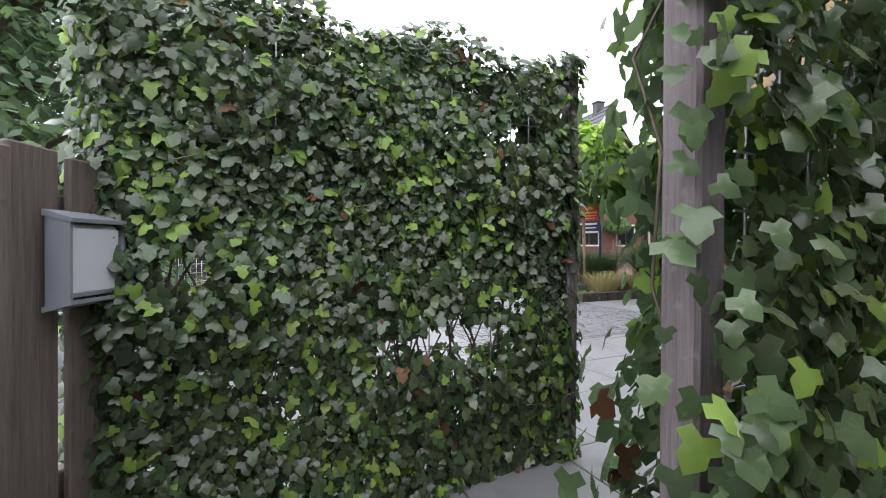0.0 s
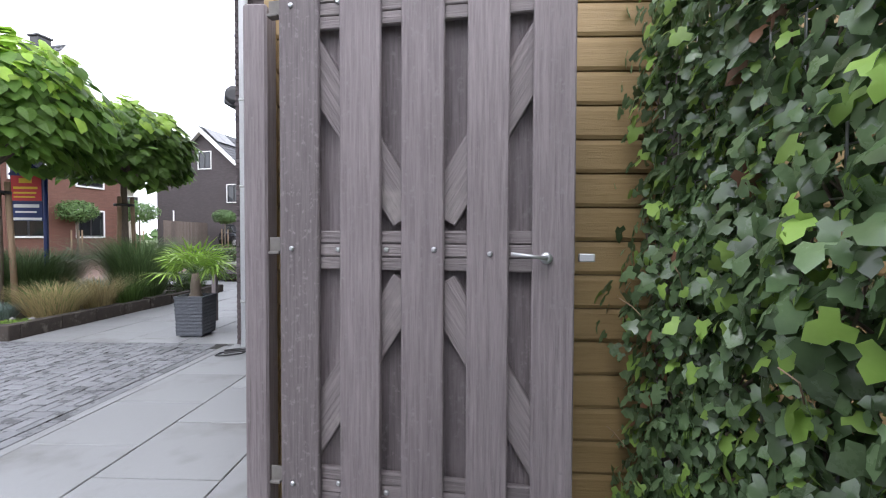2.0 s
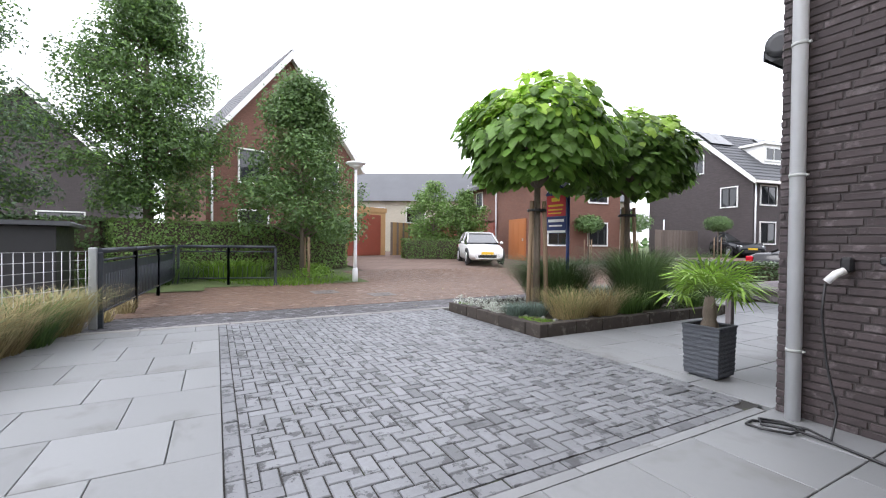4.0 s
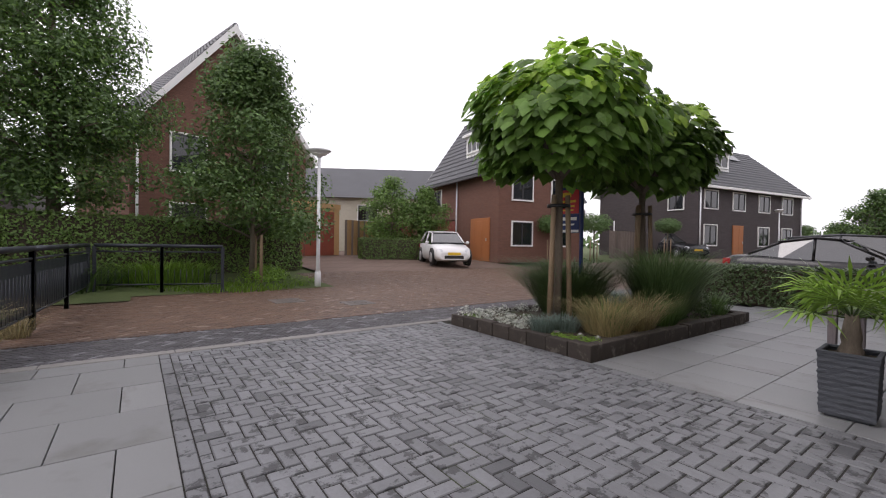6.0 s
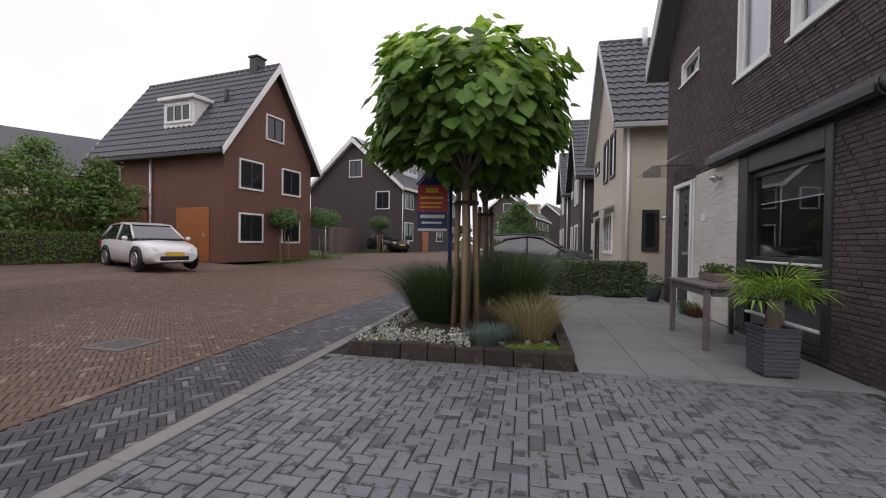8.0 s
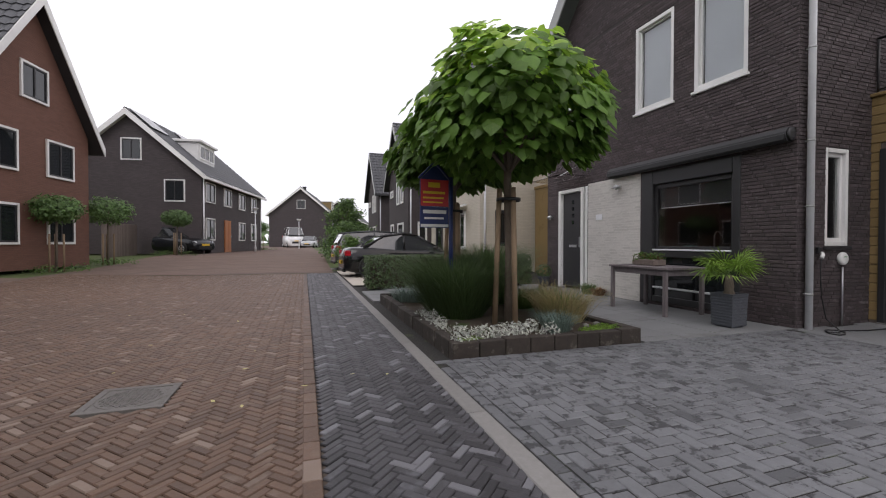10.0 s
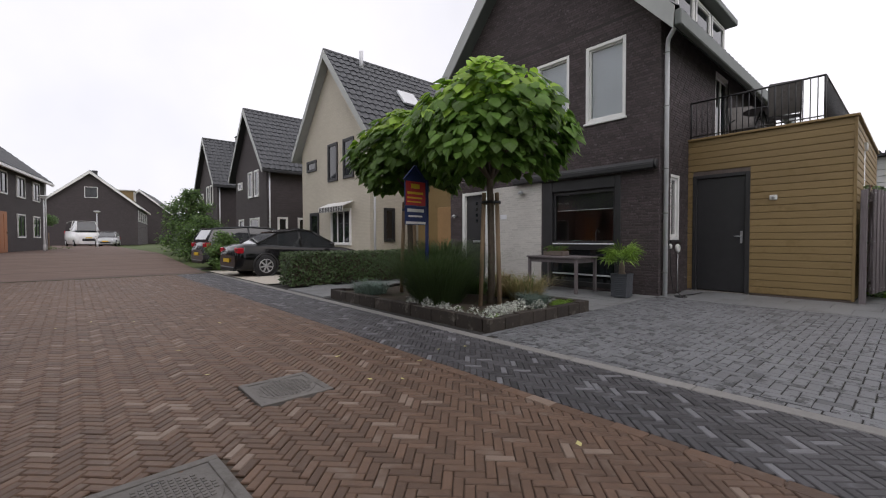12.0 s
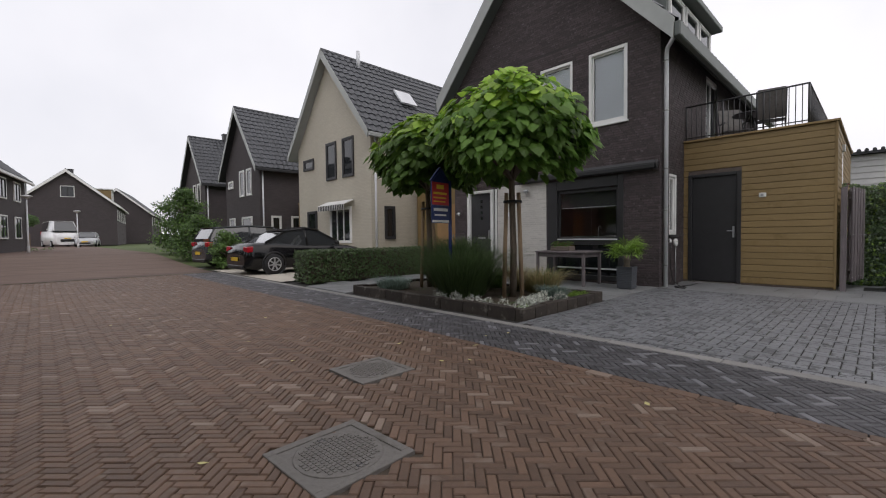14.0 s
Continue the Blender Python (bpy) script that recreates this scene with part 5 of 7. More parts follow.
def catalpa(label, x, y, r, half, zc, n, lean=0.0):
    """A globe catalpa on a trunk with three stakes and a strap."""
    t = thing("catalpa_tree", label, "tree", (x, y, 0.1))
    part("trunk", tube_bm([(0, 0, -0.1), (0.015, 0, 0.8), (-0.01, 0.01, zc - half), (0, 0, zc)], 0.055, 12, 0.045), M_bark, t)
    limbs = []
    for k in range(16):
        a, e = k * 2.399, rng.uniform(0.15, 0.9)
        c = Vector((math.cos(a) * r * 0.8 * math.cos(e), math.sin(a) * r * 0.8 * math.cos(e), zc - half * 0.55 + half * 1.2 * math.sin(e)))
        limbs.append(tube_bm([(0, 0, zc - half * 0.85), tuple(c * 0.45 + Vector((0, 0, zc - half * 0.5)) * 0.55), tuple(c)], 0.025, 6, 0.008))
    part("limb_set", join_bm(*limbs), M_bark, t)
    u, a = rng.uniform(-0.72, 1, n), rng.uniform(0, 6.283, n)
    q = np.sqrt(1 - np.clip(u, -1, 1) ** 2)
    lump = 1 + 0.1 * np.sin(3 * a + u * 4) + 0.07 * np.sin(5 * a - u * 7)
    depth = np.where(rng.uniform(0, 1, n) < 0.72, rng.uniform(0.86, 1.04, n), rng.uniform(0.4, 0.86, n)) * lump
    d = np.c_[q * np.cos(a), q * np.sin(a), u]
    P = d * np.array((r, r, half)) * depth[:, None] + (0, 0, zc)
    P[:, 2] = np.maximum(P[:, 2], zc - half * 0.78 + 0.1 * rng.uniform(0, 1, n))
    N = d * (0.8, 0.8, 0.3) + (0, 0, 0.75) + rng.normal(0, 0.28, (n, 3))
    D = np.c_[d[:, :2] * 0.8, -0.75 - 0.0 * u] + rng.normal(0, 0.22, (n, 3))
    S = rng.uniform(0.1, 0.2, n)
    # lime leaves over the upper outer shell, darker green ones elsewhere
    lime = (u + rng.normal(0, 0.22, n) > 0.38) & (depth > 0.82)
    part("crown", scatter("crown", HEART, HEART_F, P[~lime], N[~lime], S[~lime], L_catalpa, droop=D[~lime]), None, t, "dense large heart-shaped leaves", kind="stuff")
    part("crown_top", scatter("crown_top", HEART, HEART_F, P[lime], N[lime], S[lime], L_catalpa_lime, droop=D[lime]), None, t, "lime green leaves on the upper outer crown", kind="stuff")
    one = mesh_from("leaf", HEART, HEART_F, L_catalpa)
    for k in range(90):
        uu, aa = rng.uniform(-0.5, 0.8), rng.uniform(0, 6.283)
        qq = math.sqrt(1 - uu * uu)
        dv = Vector((qq * math.cos(aa), qq * math.sin(aa), uu))
        nr = (Vector((dv.x * 0.8, dv.y * 0.8, dv.z * 0.3 + 0.75)) + Vector(rng.normal(0, 0.2, 3))).normalized()
        tip = Vector((dv.x, dv.y, -0.8))
        tip = (tip - nr * tip.dot(nr)).normalized()
        m = Matrix((tip.cross(nr), tip, nr)).transposed().to_4x4()
        m.translation = (dv.x * r * 1.03, dv.y * r * 1.03, zc + dv.z * half * 1.03)
        ob = new("leaf", one)
        ob.parent = t
        ob.matrix_basis = m @ Matrix.Scale(rng.uniform(0.14, 0.22), 4)
    st = thing("tree_stakes", "three brown timber stakes strapped round trunk", "stakes", (x, y, 0.08))
    for k in range(3):
        aa = 0.6 + k * 2.094
        part("stake", tube_bm([(0.17 * math.cos(aa), 0.17 * math.sin(aa), -0.1), (0.11 * math.cos(aa), 0.11 * math.sin(aa), 1.7)], 0.035, 10, 0.032), M_stake, st)
    part("strap", moved(lathe_bm([(0.145, -0.02), (0.15, -0.02), (0.15, 0.02), (0.145, 0.02)], 16, False), Matrix.Translation((0, 0, 1.56))), M_black, st)
    return t


catalpa("globe catalpa with large lime green leaves", -3.62, 1.0, 1.12, 0.86, 2.6, 2500)
catalpa("smaller globe catalpa with green heart-shaped leaves", -3.6, 3.05, 0.98, 0.76, 2.52, 1900)

# estate agent's board on a blue post
sign = thing("agent_board", "red and blue for-sale board on blue post", "sign", (-4.25, 2.02, 0.1), 6)
M_blue = mat("navy_paint", (0.012, 0.025, 0.11), (0.018, 0.035, 0.14), 5, 0.45, 0.05)
M_redp = mat("signal_red", (0.5, 0.03, 0.035), (0.56, 0.04, 0.045), 5, 0.45, 0.03)
M_yel = mat("yellow_print", (0.7, 0.48, 0.02), (0.75, 0.52, 0.04), 5, 0.5, 0)
part("post", tube_bm([(0.24, 0, -0.1), (0.24, 0, 1.95)], 0.03, 10), M_blue, sign)
bd = part("board", prism_bm([(-0.24, 1.52), (0.2, 1.52), (0.2, 1.9), (-0.02, 2.12), (-0.24, 1.9)], (-0.012, 0.012), 'y'), M_blue, sign)
part("red_field", box_bm((-0.235, 0.195, -0.0122, 0.0122, 1.525, 1.9)), M_redp, bd)
part("lower_board", box_bm((-0.24, 0.2, -0.012, 0.012, 1.22, 1.516), bevel=0.004), M_blue, bd)
for s in (-1, 1):
    part("roof_stripe", moved(box_bm((-0.165, 0.165, -0.016, 0.016, -0.012, 0.012)), Matrix.Translation((-0.02 + s * 0.125, 0, 2.03)) @ Euler((0, s * radians(45), 0)).to_matrix().to_4x4()), M_blue, bd)
y = -0.014
part("sticker", box_bm((-0.12, 0.06, -0.017, -0.0125, 1.79, 1.86)), M_yel, bd)
for z, x0, x1, h in ((1.7, -0.2, 0.14, 0.035), (1.63, -0.2, 0.12, 0.025), (1.57, -0.2, 0.1, 0.02)):
    part("print_line", box_bm((x0, x1, -0.0145, -0.0125, z, z + h)), M_yel, bd)
for z, x0, x1, h in ((1.42, -0.2, 0.16, 0.05), (1.34, -0.18, 0.12, 0.028), (1.23, -0.235, 0.195, 0.04)):
    part("print_line", box_bm((x0, x1, -0.0145, -0.0125, z, z + h)), M_white, bd)

# ---- in front of the house ----
tbl = thing("garden_table", "weathered grey timber garden table", "table", (-0.56, 1.75, 0), 0)
for k in range(6):
    part("slat", box_bm((-0.4 + k * 0.134, -0.4 + k * 0.134 + 0.128, -0.62, 0.62, 0.7, 0.735), bevel=0.004), M_wood, tbl)
for x in (-0.36, 0.36):
    for yv in (-0.56, 0.56):
        part("leg", box_bm((x - 0.029, x + 0.029, yv - 0.029, yv + 0.029, 0, 0.7), bevel=0.005), M_wood, tbl)
    part("apron", box_bm((x - 0.015, x + 0.015, -0.52, 0.52, 0.61, 0.698), bevel=0.003), M_wood, tbl)
for yv in (-0.56, 0.56):
    part("apron", box_bm((-0.32, 0.32, yv - 0.015, yv + 0.015, 0.61, 0.698), bevel=0.003), M_wood, tbl)
pl = thing("planted_tray", "shallow tray of green and ochre plants on table", "planter", (-0.54, 1.9, 0.735))
part("tray", box_bm((-0.13, 0.13, -0.24, 0.24, 0, 0.1), bevel=0.012), M_brown, pl)
P = rng.uniform((-0.13, -0.24, 0.08), (0.13, 0.24, 0.2), (420, 3))
part("leaves", scatter("leaves", OVAL, OVAL_F, P, rng.normal(0, 0.6, (420, 3)) + (0, 0, 0.5), rng.uniform(0.03, 0.06, 420), L_tree_light), None, pl, kind="stuff")
P = rng.uniform((-0.13, -0.24, 0.1), (0.13, 0.24, 0.18), (140, 3))
part("flowers", scatter("flowers", OVAL, OVAL_F, P, rng.normal(0, 0.6, (140, 3)) + (0, 0, 0.5), rng.uniform(0.02, 0.04, 140), L_ivy_old), None, pl, kind="stuff")

pot = thing("square_planter", "tall anthracite ribbed square planter", "planter", (-0.67, 0.39, 0), 3)
v = []
body = bmesh.new()
levels = 22
rings = []
for k in range(levels + 1):
    z = 0.02 + 0.41 * k / levels
    h = 0.139 + 0.011 * k / levels + (0.002 if k % 2 else -0.002)
    ring = []
    for sx, sy in ((-1, -1), (1, -1), (1, 1), (-1, 1)):
        for q in range(6):
            a = q / 6
            nx_, ny_ = {(-1, -1): (sx + 2 * a, sy), (1, -1): (sx, sy + 2 * a), (1, 1): (sx - 2 * a, sy), (-1, 1): (sx, sy - 2 * a)}[(sx, sy)]
            j = 0.007 * noise.noise(Vector((nx_ * 3, ny_ * 3, k * 1.7)))
            ring.append(body.verts.new((nx_ * (h + j), ny_ * (h + j), z)))
    rings.append(ring)
for a, b in zip(rings, rings[1:]):
    for k in range(24):
        body.faces.new((a[k], a[(k + 1) % 24], b[(k + 1) % 24], b[k]))
body.faces.new(rings[0][::-1])
part("pot_body", body, M_slate, pot)
part("rim", join_bm(box_bm((-0.156, 0.156, -0.156, -0.13, 0.425, 0.445), (-0.156, 0.156, 0.13, 0.156, 0.425, 0.445), (-0.156, -0.13, -0.13, 0.13, 0.425, 0.445), (0.13, 0.156, -0.13, 0.13, 0.425, 0.445), bevel=0.003)), M_slate, pot)
part("foot", box_bm((-0.11, 0.11, -0.11, 0.11, 0, 0.021)), M_slate, pot)
part("potting_soil", box_bm((-0.129, 0.129, -0.129, 0.129, 0.35, 0.41)), M_soil, pot)
palm = thing("windmill_palm", "small fan palm with bright green leaves", "palm", (-0.67, 0.39, 0.41))
part("trunk", lathe_bm([(0.06, -0.02), (0.07, 0.03), (0.05, 0.08), (0.058, 0.12), (0.035, 0.28)], 14), M_bark, palm)
stalks, v, f = [], [], []
for k in range(17):
    a, e = k * 2.399, radians(rng.uniform(5, 65))
    c = Vector((math.cos(a) * math.cos(e), math.sin(a) * math.cos(e), math.sin(e)))
    L = rng.uniform(0.17, 0.27)
    b0, b1 = Vector((0, 0, 0.25)), Vector((0, 0, 0.25)) + c * L
    stalks.append(tube_bm([tuple(b0), tuple(b1)], 0.006, 5))
    side_v = c.cross(Vector((0, 0, 1))).normalized()
    up = side_v.cross(c)
    for j in range(17):
        th = radians(-115 + 230 * j / 16)
        dv = (c * math.cos(th) + side_v * math.sin(th)).normalized()
        ln = 0.36 * (1 - 0.25 * abs(th) / 2) * rng.uniform(0.9, 1.1)
        wv = dv.cross(up).normalized() * 0.011
        m1, m2 = b1 + dv * ln * 0.55 + Vector((0, 0, -0.01)), b1 + dv * ln + Vector((0, 0, -0.10 * rng.uniform(0.5, 1.5)))
        n0 = len(v)
        v += [tuple(b1), tuple(m1 - wv), tuple(m1 + wv), tuple(m2)]
        f += [(n0, n0 + 1, n0 + 2), (n0 + 1, n0 + 3, n0 + 2)]
    part("fan", mesh_from("fan", v, f, L_palm), None, palm)
    v, f = [], []
part("stalks", join_bm(*stalks), L_grass, palm)
sp = thing("door_plant_pot", "dark pot with a small shrub by the door", "planter", (-0.3, 5.55, 0))
part("pot", lathe_bm([(0.11, 0), (0.15, 0.25), (0.16, 0.27), (0.14, 0.27), (0.12, 0.2)]), M_slate, sp)
P = rng.normal(0, 1, (500, 3)); P /= np.linalg.norm(P, axis=1)[:, None]
part("shrub", scatter("shrub", OVAL, OVAL_F, P * (0.2, 0.2, 0.18) + (0, 0, 0.4), P + (0, 0, 0.3), rng.uniform(0.03, 0.06, 500), L_hedge_dark), None, sp, kind="stuff")
tuft("wall_plant", "small dark plant against white brick", "plant", -0.18, 3.95, 0.12, 0.28, 220, L_grass_dark, 0.008, 0.8, 0.0)
tuft("wall_plant", "small reddish plant against white brick", "plant", -0.15, 3.65, 0.1, 0.22, 180, L_ivy_old, 0.01, 0.9, 0.0)
hedge("clipped_hedge", "low clipped dark green hedge beside the drive", -4.6, -0.25, 6.25, 6.95, 0.76, L_hedge_dark, 11000, 0.065)

# manhole covers in the street
def manhole(x, y, s, rz, label):
    z = 0.004
    t = thing("manhole_cover", label, "manhole", (x, y, z), rz)
    h = s / 2
    part("frame", box_bm((-h, h, -h, -h + 0.05, -0.04, 0.004), (-h, h, h - 0.05, h, -0.04, 0.004), (-h, -h + 0.05, -h + 0.05, h - 0.05, -0.04, 0.004), (h - 0.05, h, -h + 0.05, h - 0.05, -0.04, 0.004), bevel=0.003), M_cast, t)
    part("surround", box_bm((-h + 0.05, h - 0.05, -h + 0.05, h - 0.05, -0.04, -0.003)), M_cast, t)
    lid = part("lid", moved(lathe_bm([(h * 0.82, -0.02), (h * 0.82, 0.0), (h * 0.8, 0.002)], 32), Matrix.Identity(4)), M_cast, t)
    studs = []
    n = 15
    for i in range(n):
        for j in range(n):
            px, py = (i - n // 2) * h * 0.1, (j - n // 2) * h * 0.1
            if math.hypot(px, py) < h * 0.72:
                studs.append((px - 0.009, px + 0.009, py - 0.009, py + 0.009, 0.0015, 0.006))
    part("studs", box_bm(*studs), M_cast, lid)
    part("key_hole", box_bm((-0.015, 0.015, h * 0.6, h * 0.68, 0.002, 0.0045), (-0.015, 0.015, -h * 0.68, -h * 0.6, 0.002, 0.0045)), M_black, lid)
    return t


manhole(-8.09, -1.23, 0.55, 3, "worn square cast-iron manhole cover in street")
manhole(-7.197, -0.214, 0.51, 0, "worn grey square inspection cover in street")
cover_zones = ((-8.35, -7.83, -1.49, -0.97), (-7.43, -6.96, -0.45, 0.02))


# ---- cars ----
M_tyre = mat("tyre_rubber", (0.015, 0.015, 0.016), (0.025, 0.025, 0.026), 20, 0.85, 0.2)
M_rim = mat("alloy_rim", (0.5, 0.5, 0.52), (0.6, 0.6, 0.62), 8, 0.35, 0.02, metal=0.8)
M_tail = mat("red_lamp_lens", (0.4, 0.01, 0.02), (0.5, 0.015, 0.03), 6, 0.15, 0)
M_lens = mat("clear_lamp_lens", (0.6, 0.62, 0.65), (0.7, 0.72, 0.75), 6, 0.15, 0)
M_platey = mat("yellow_plate", (0.7, 0.45, 0.03), (0.75, 0.5, 0.04), 5, 0.5, 0)


def paint(name, c):
    m = mat(name, tuple(k * 0.92 for k in c), c, 3, 0.2, 0.0, spec=0.3)
    m.node_tree.nodes["Principled BSDF"].inputs["Coat Weight"].default_value = 0.35
    return m


def car(label, loc, rz, colour, length, width, height, kind="hatch"):
    """A car, nose along +x, built on stations of hip, belt and roof heights."""
    t = thing("car", label, "car", loc, rz)
    L, W, H = length / 2, width / 2, height
    belt = 0.62 * H
    roofs = {"hatch": ((-0.92, 0.72), (-0.72, 0.97), (-0.25, 1.0), (0.1, 0.97), (0.42, 0.68)),
             "coupe": ((-0.72, 0.7), (-0.42, 0.93), (-0.1, 1.0), (0.12, 0.96), (0.45, 0.68)),
             "estate": ((-0.95, 0.7), (-0.85, 0.95), (-0.3, 1.0), (0.12, 0.97), (0.45, 0.66)),
             "van": ((-0.97, 0.8), (-0.95, 0.98), (0.0, 1.0), (0.6, 0.98), (0.85, 0.62))}[kind]
    xs = [-1.0, -0.97, -0.88, -0.6, -0.3, 0.0, 0.35, 0.6, 0.8, 0.94, 1.0]
    tops = {"hatch": [0.42, 0.6, 0.66, 0.66, 0.65, 0.64, 0.63, 0.6, 0.55, 0.48, 0.36], "coupe": [0.44, 0.62, 0.68, 0.68, 0.65, 0.63, 0.62, 0.6, 0.54, 0.45, 0.36],
            "estate": [0.42, 0.6, 0.66, 0.66, 0.65, 0.64, 0.62, 0.6, 0.56, 0.48, 0.36], "van": [0.4, 0.6, 0.62, 0.62, 0.62, 0.62, 0.6, 0.58, 0.55, 0.5, 0.36]}[kind]
    wid = [0.8, 0.92, 0.97, 1.0, 1.0, 1.0, 1.0, 0.98, 0.95, 0.88, 0.74]
    bm = bmesh.new()
    rings = []
    for x, z, w in zip(xs, tops, wid):
        z *= H
        lo = 0.17 + (0.07 if abs(x) > 0.93 else 0)
        sec = [(-0.82 * w, lo), (-0.97 * w, lo + 0.1), (-w, 0.5 * (lo + z)), (-0.96 * w, z - 0.06), (-0.86 * w, z), (0, z + 0.025), (0.86 * w, z), (0.96 * w, z - 0.06), (w, 0.5 * (lo + z)), (0.97 * w, lo + 0.1), (0.82 * w, lo)]
        rings.append([bm.verts.new((x * L, a * W, b)) for a, b in sec])
    for a, b in zip(rings, rings[1:]):
        for k in range(11):
            fc = bm.faces.new((a[k], a[(k + 1) % 11], b[(k + 1) % 11], b[k]))
            fc.smooth = True
    bm.faces.new(rings[0])
    bm.faces.new(rings[-1][::-1])
    bmesh.ops.recalc_face_normals(bm, faces=bm.faces[:])
    body = part("body", bm, colour, t)
    # cabin: glass house with a painted roof
    gh = bmesh.new()
    rr = []
    for x, z in roofs:
        hw = (0.86 if z < 0.8 else 0.7) * W
        rr.append([gh.verts.new((x * L, s * hw * k, z * H - d)) for s, k, d in ((-1, 1, 0.0), (-1, 0.9, -0.03 if z > 0.9 else 0), (1, 0.9, -0.03 if z > 0.9 else 0), (1, 1, 0.0))])
    base = [[gh.verts.new((x * L * (1.0 if i not in (0, 4) else 1.0), s * 0.9 * W, 0.6 * H)) for s in (-1, 1)] for i, (x, z) in enumerate(roofs)]
    for i in range(4):
        gh.faces.new((base[i][0], base[i + 1][0], rr[i + 1][0], rr[i][0]))
        gh.faces.new((base[i][1], rr[i][3], rr[i + 1][3], base[i + 1][1]))
        for k in range(3):
            gh.faces.new((rr[i][k], rr[i + 1][k], rr[i + 1][k + 1], rr[i][k + 1]))
    gh.faces.new((base[0][0], rr[0][0], rr[0][1], rr[0][2], rr[0][3], base[0][1]))
    gh.faces.new((base[4][0], base[4][1], rr[4][3], rr[4][2], rr[4][1], rr[4][0]))
    bmesh.ops.recalc_face_normals(gh, faces=gh.faces[:])
    part("cabin_glass", gh, M_car_glass, t, "dark tinted glass")
    x1, x2 = roofs[1][0] * L, roofs[3][0] * L
    part("roof", prism_bm([(x1 - 0.05, roofs[1][1] * H + 0.02), (roofs[2][0] * L, H + 0.045), (x2 + 0.06, roofs[3][1] * H + 0.02), (x2 + 0.06, roofs[3][1] * H + 0.045), (roofs[2][0] * L, H + 0.07), (x1 - 0.05, roofs[1][1] * H + 0.045)], (-0.66 * W, 0.66 * W), 'y'), colour, t)
    for s in (-1, 1):
        pill = []
        for i in ((0, 1), (3, 4)):
            a, b = roofs[i[0]], roofs[i[1]]
            pill.append(tube_bm([(a[0] * L, s * (0.86 if a[1] < 0.8 else 0.7) * W, a[1] * H), (b[0] * L, s * (0.86 if b[1] < 0.8 else 0.7) * W, b[1] * H)], 0.032, 6))
        xm = roofs[2][0] * L
        pill.append(tube_bm([(xm, s * 0.9 * W, 0.62 * H), (xm, s * 0.71 * W, H)], 0.03, 6))
        pill.append(tube_bm([(x1, s * 0.71 * W, roofs[1][1] * H + 0.02), (xm, s * 0.71 * W, H + 0.03), (x2, s * 0.71 * W, roofs[3][1] * H + 0.02)], 0.03, 6))
        for one_pillar in pill:
            part("pillar", one_pillar, colour, t)
        part("mirror", moved(lathe_bm([(0.03, -0.06), (0.075, -0.03), (0.075, 0.03), (0.03, 0.06)], 10), Matrix.Translation((0.36 * L, s * (W + 0.08), 0.68 * H)) @ pose(0, 0, 0, 0, 0, 0)), colour, t)
        part("headlight", moved(lathe_bm([(0.02, -0.02), (0.1, 0), (0.09, 0.02)], 12), Matrix.Translation((0.945 * L, s * 0.72 * W, 0.44 * H)) @ pose(0, 0, 0, 0, 70, s * 25) @ Matrix.Diagonal((0.8, 1.4, 1, 1))), M_lens, t)
        part("tail_light", box_bm((-L * 0.985, -L * 0.9, min(s * 0.62 * W, s * 0.95 * W), max(s * 0.62 * W, s * 0.95 * W), 0.5 * H, 0.62 * H), bevel=0.02), M_tail, t)
        for x in (-0.62, 0.64):
            wh = part("wheel", moved(lathe_bm([(0.2, -0.1), (0.3, -0.1), (0.315, -0.06), (0.315, 0.06), (0.3, 0.1), (0.2, 0.1)], 24), Matrix.Translation((x * L, s * (W - 0.09), 0.315)) @ pose(0, 0, 0, 90)), M_tyre, t)
            spokes = [moved(box_bm((-0.022, 0.022, 0, 0.195, -0.02, 0.02)), Matrix.Translation((x * L, s * (W + 0.005), 0.315)) @ pose(0, 0, 0, 90) @ pose(0, 0, 0, 0, 0, 51.4 * k)) for k in range(7)]
            spokes.append(moved(lathe_bm([(0.185, -0.02), (0.205, -0.02), (0.205, 0.03), (0.185, 0.03)], 24, False), Matrix.Translation((x * L, s * (W + 0.0), 0.315)) @ pose(0, 0, 0, 90)))
            spokes.append(moved(lathe_bm([(0.03, -0.03), (0.05, -0.03), (0.05, 0.03), (0.03, 0.03)], 12), Matrix.Translation((x * L, s * (W + 0.005), 0.315)) @ pose(0, 0, 0, 90)))
            part("rim", join_bm(*spokes), M_rim, wh)
            part("wheel_arch", moved(lathe_bm([(0.33, -0.03), (0.37, -0.03), (0.37, 0.03), (0.33, 0.03)], 24, False), Matrix.Translation((x * L, s * (W - 0.02), 0.33)) @ pose(0, 0, 0, 90)), M_black, t)
    part("grille", box_bm((L * 0.965, L * 1.005, -0.5 * W, 0.5 * W, 0.2 * H, 0.3 * H), bevel=0.015), M_black, t)
    part("bumper_trim", box_bm((-L * 1.01, -L * 0.96, -0.7 * W, 0.7 * W, 0.18, 0.3), bevel=0.02), M_black, t)
    for x in (L * 1.006, -L * 1.012):
        part("number_plate", box_bm((x - 0.006, x + 0.006, -0.26, 0.26, 0.31 * H, 0.31 * H + 0.11)), M_platey, t)
    return t


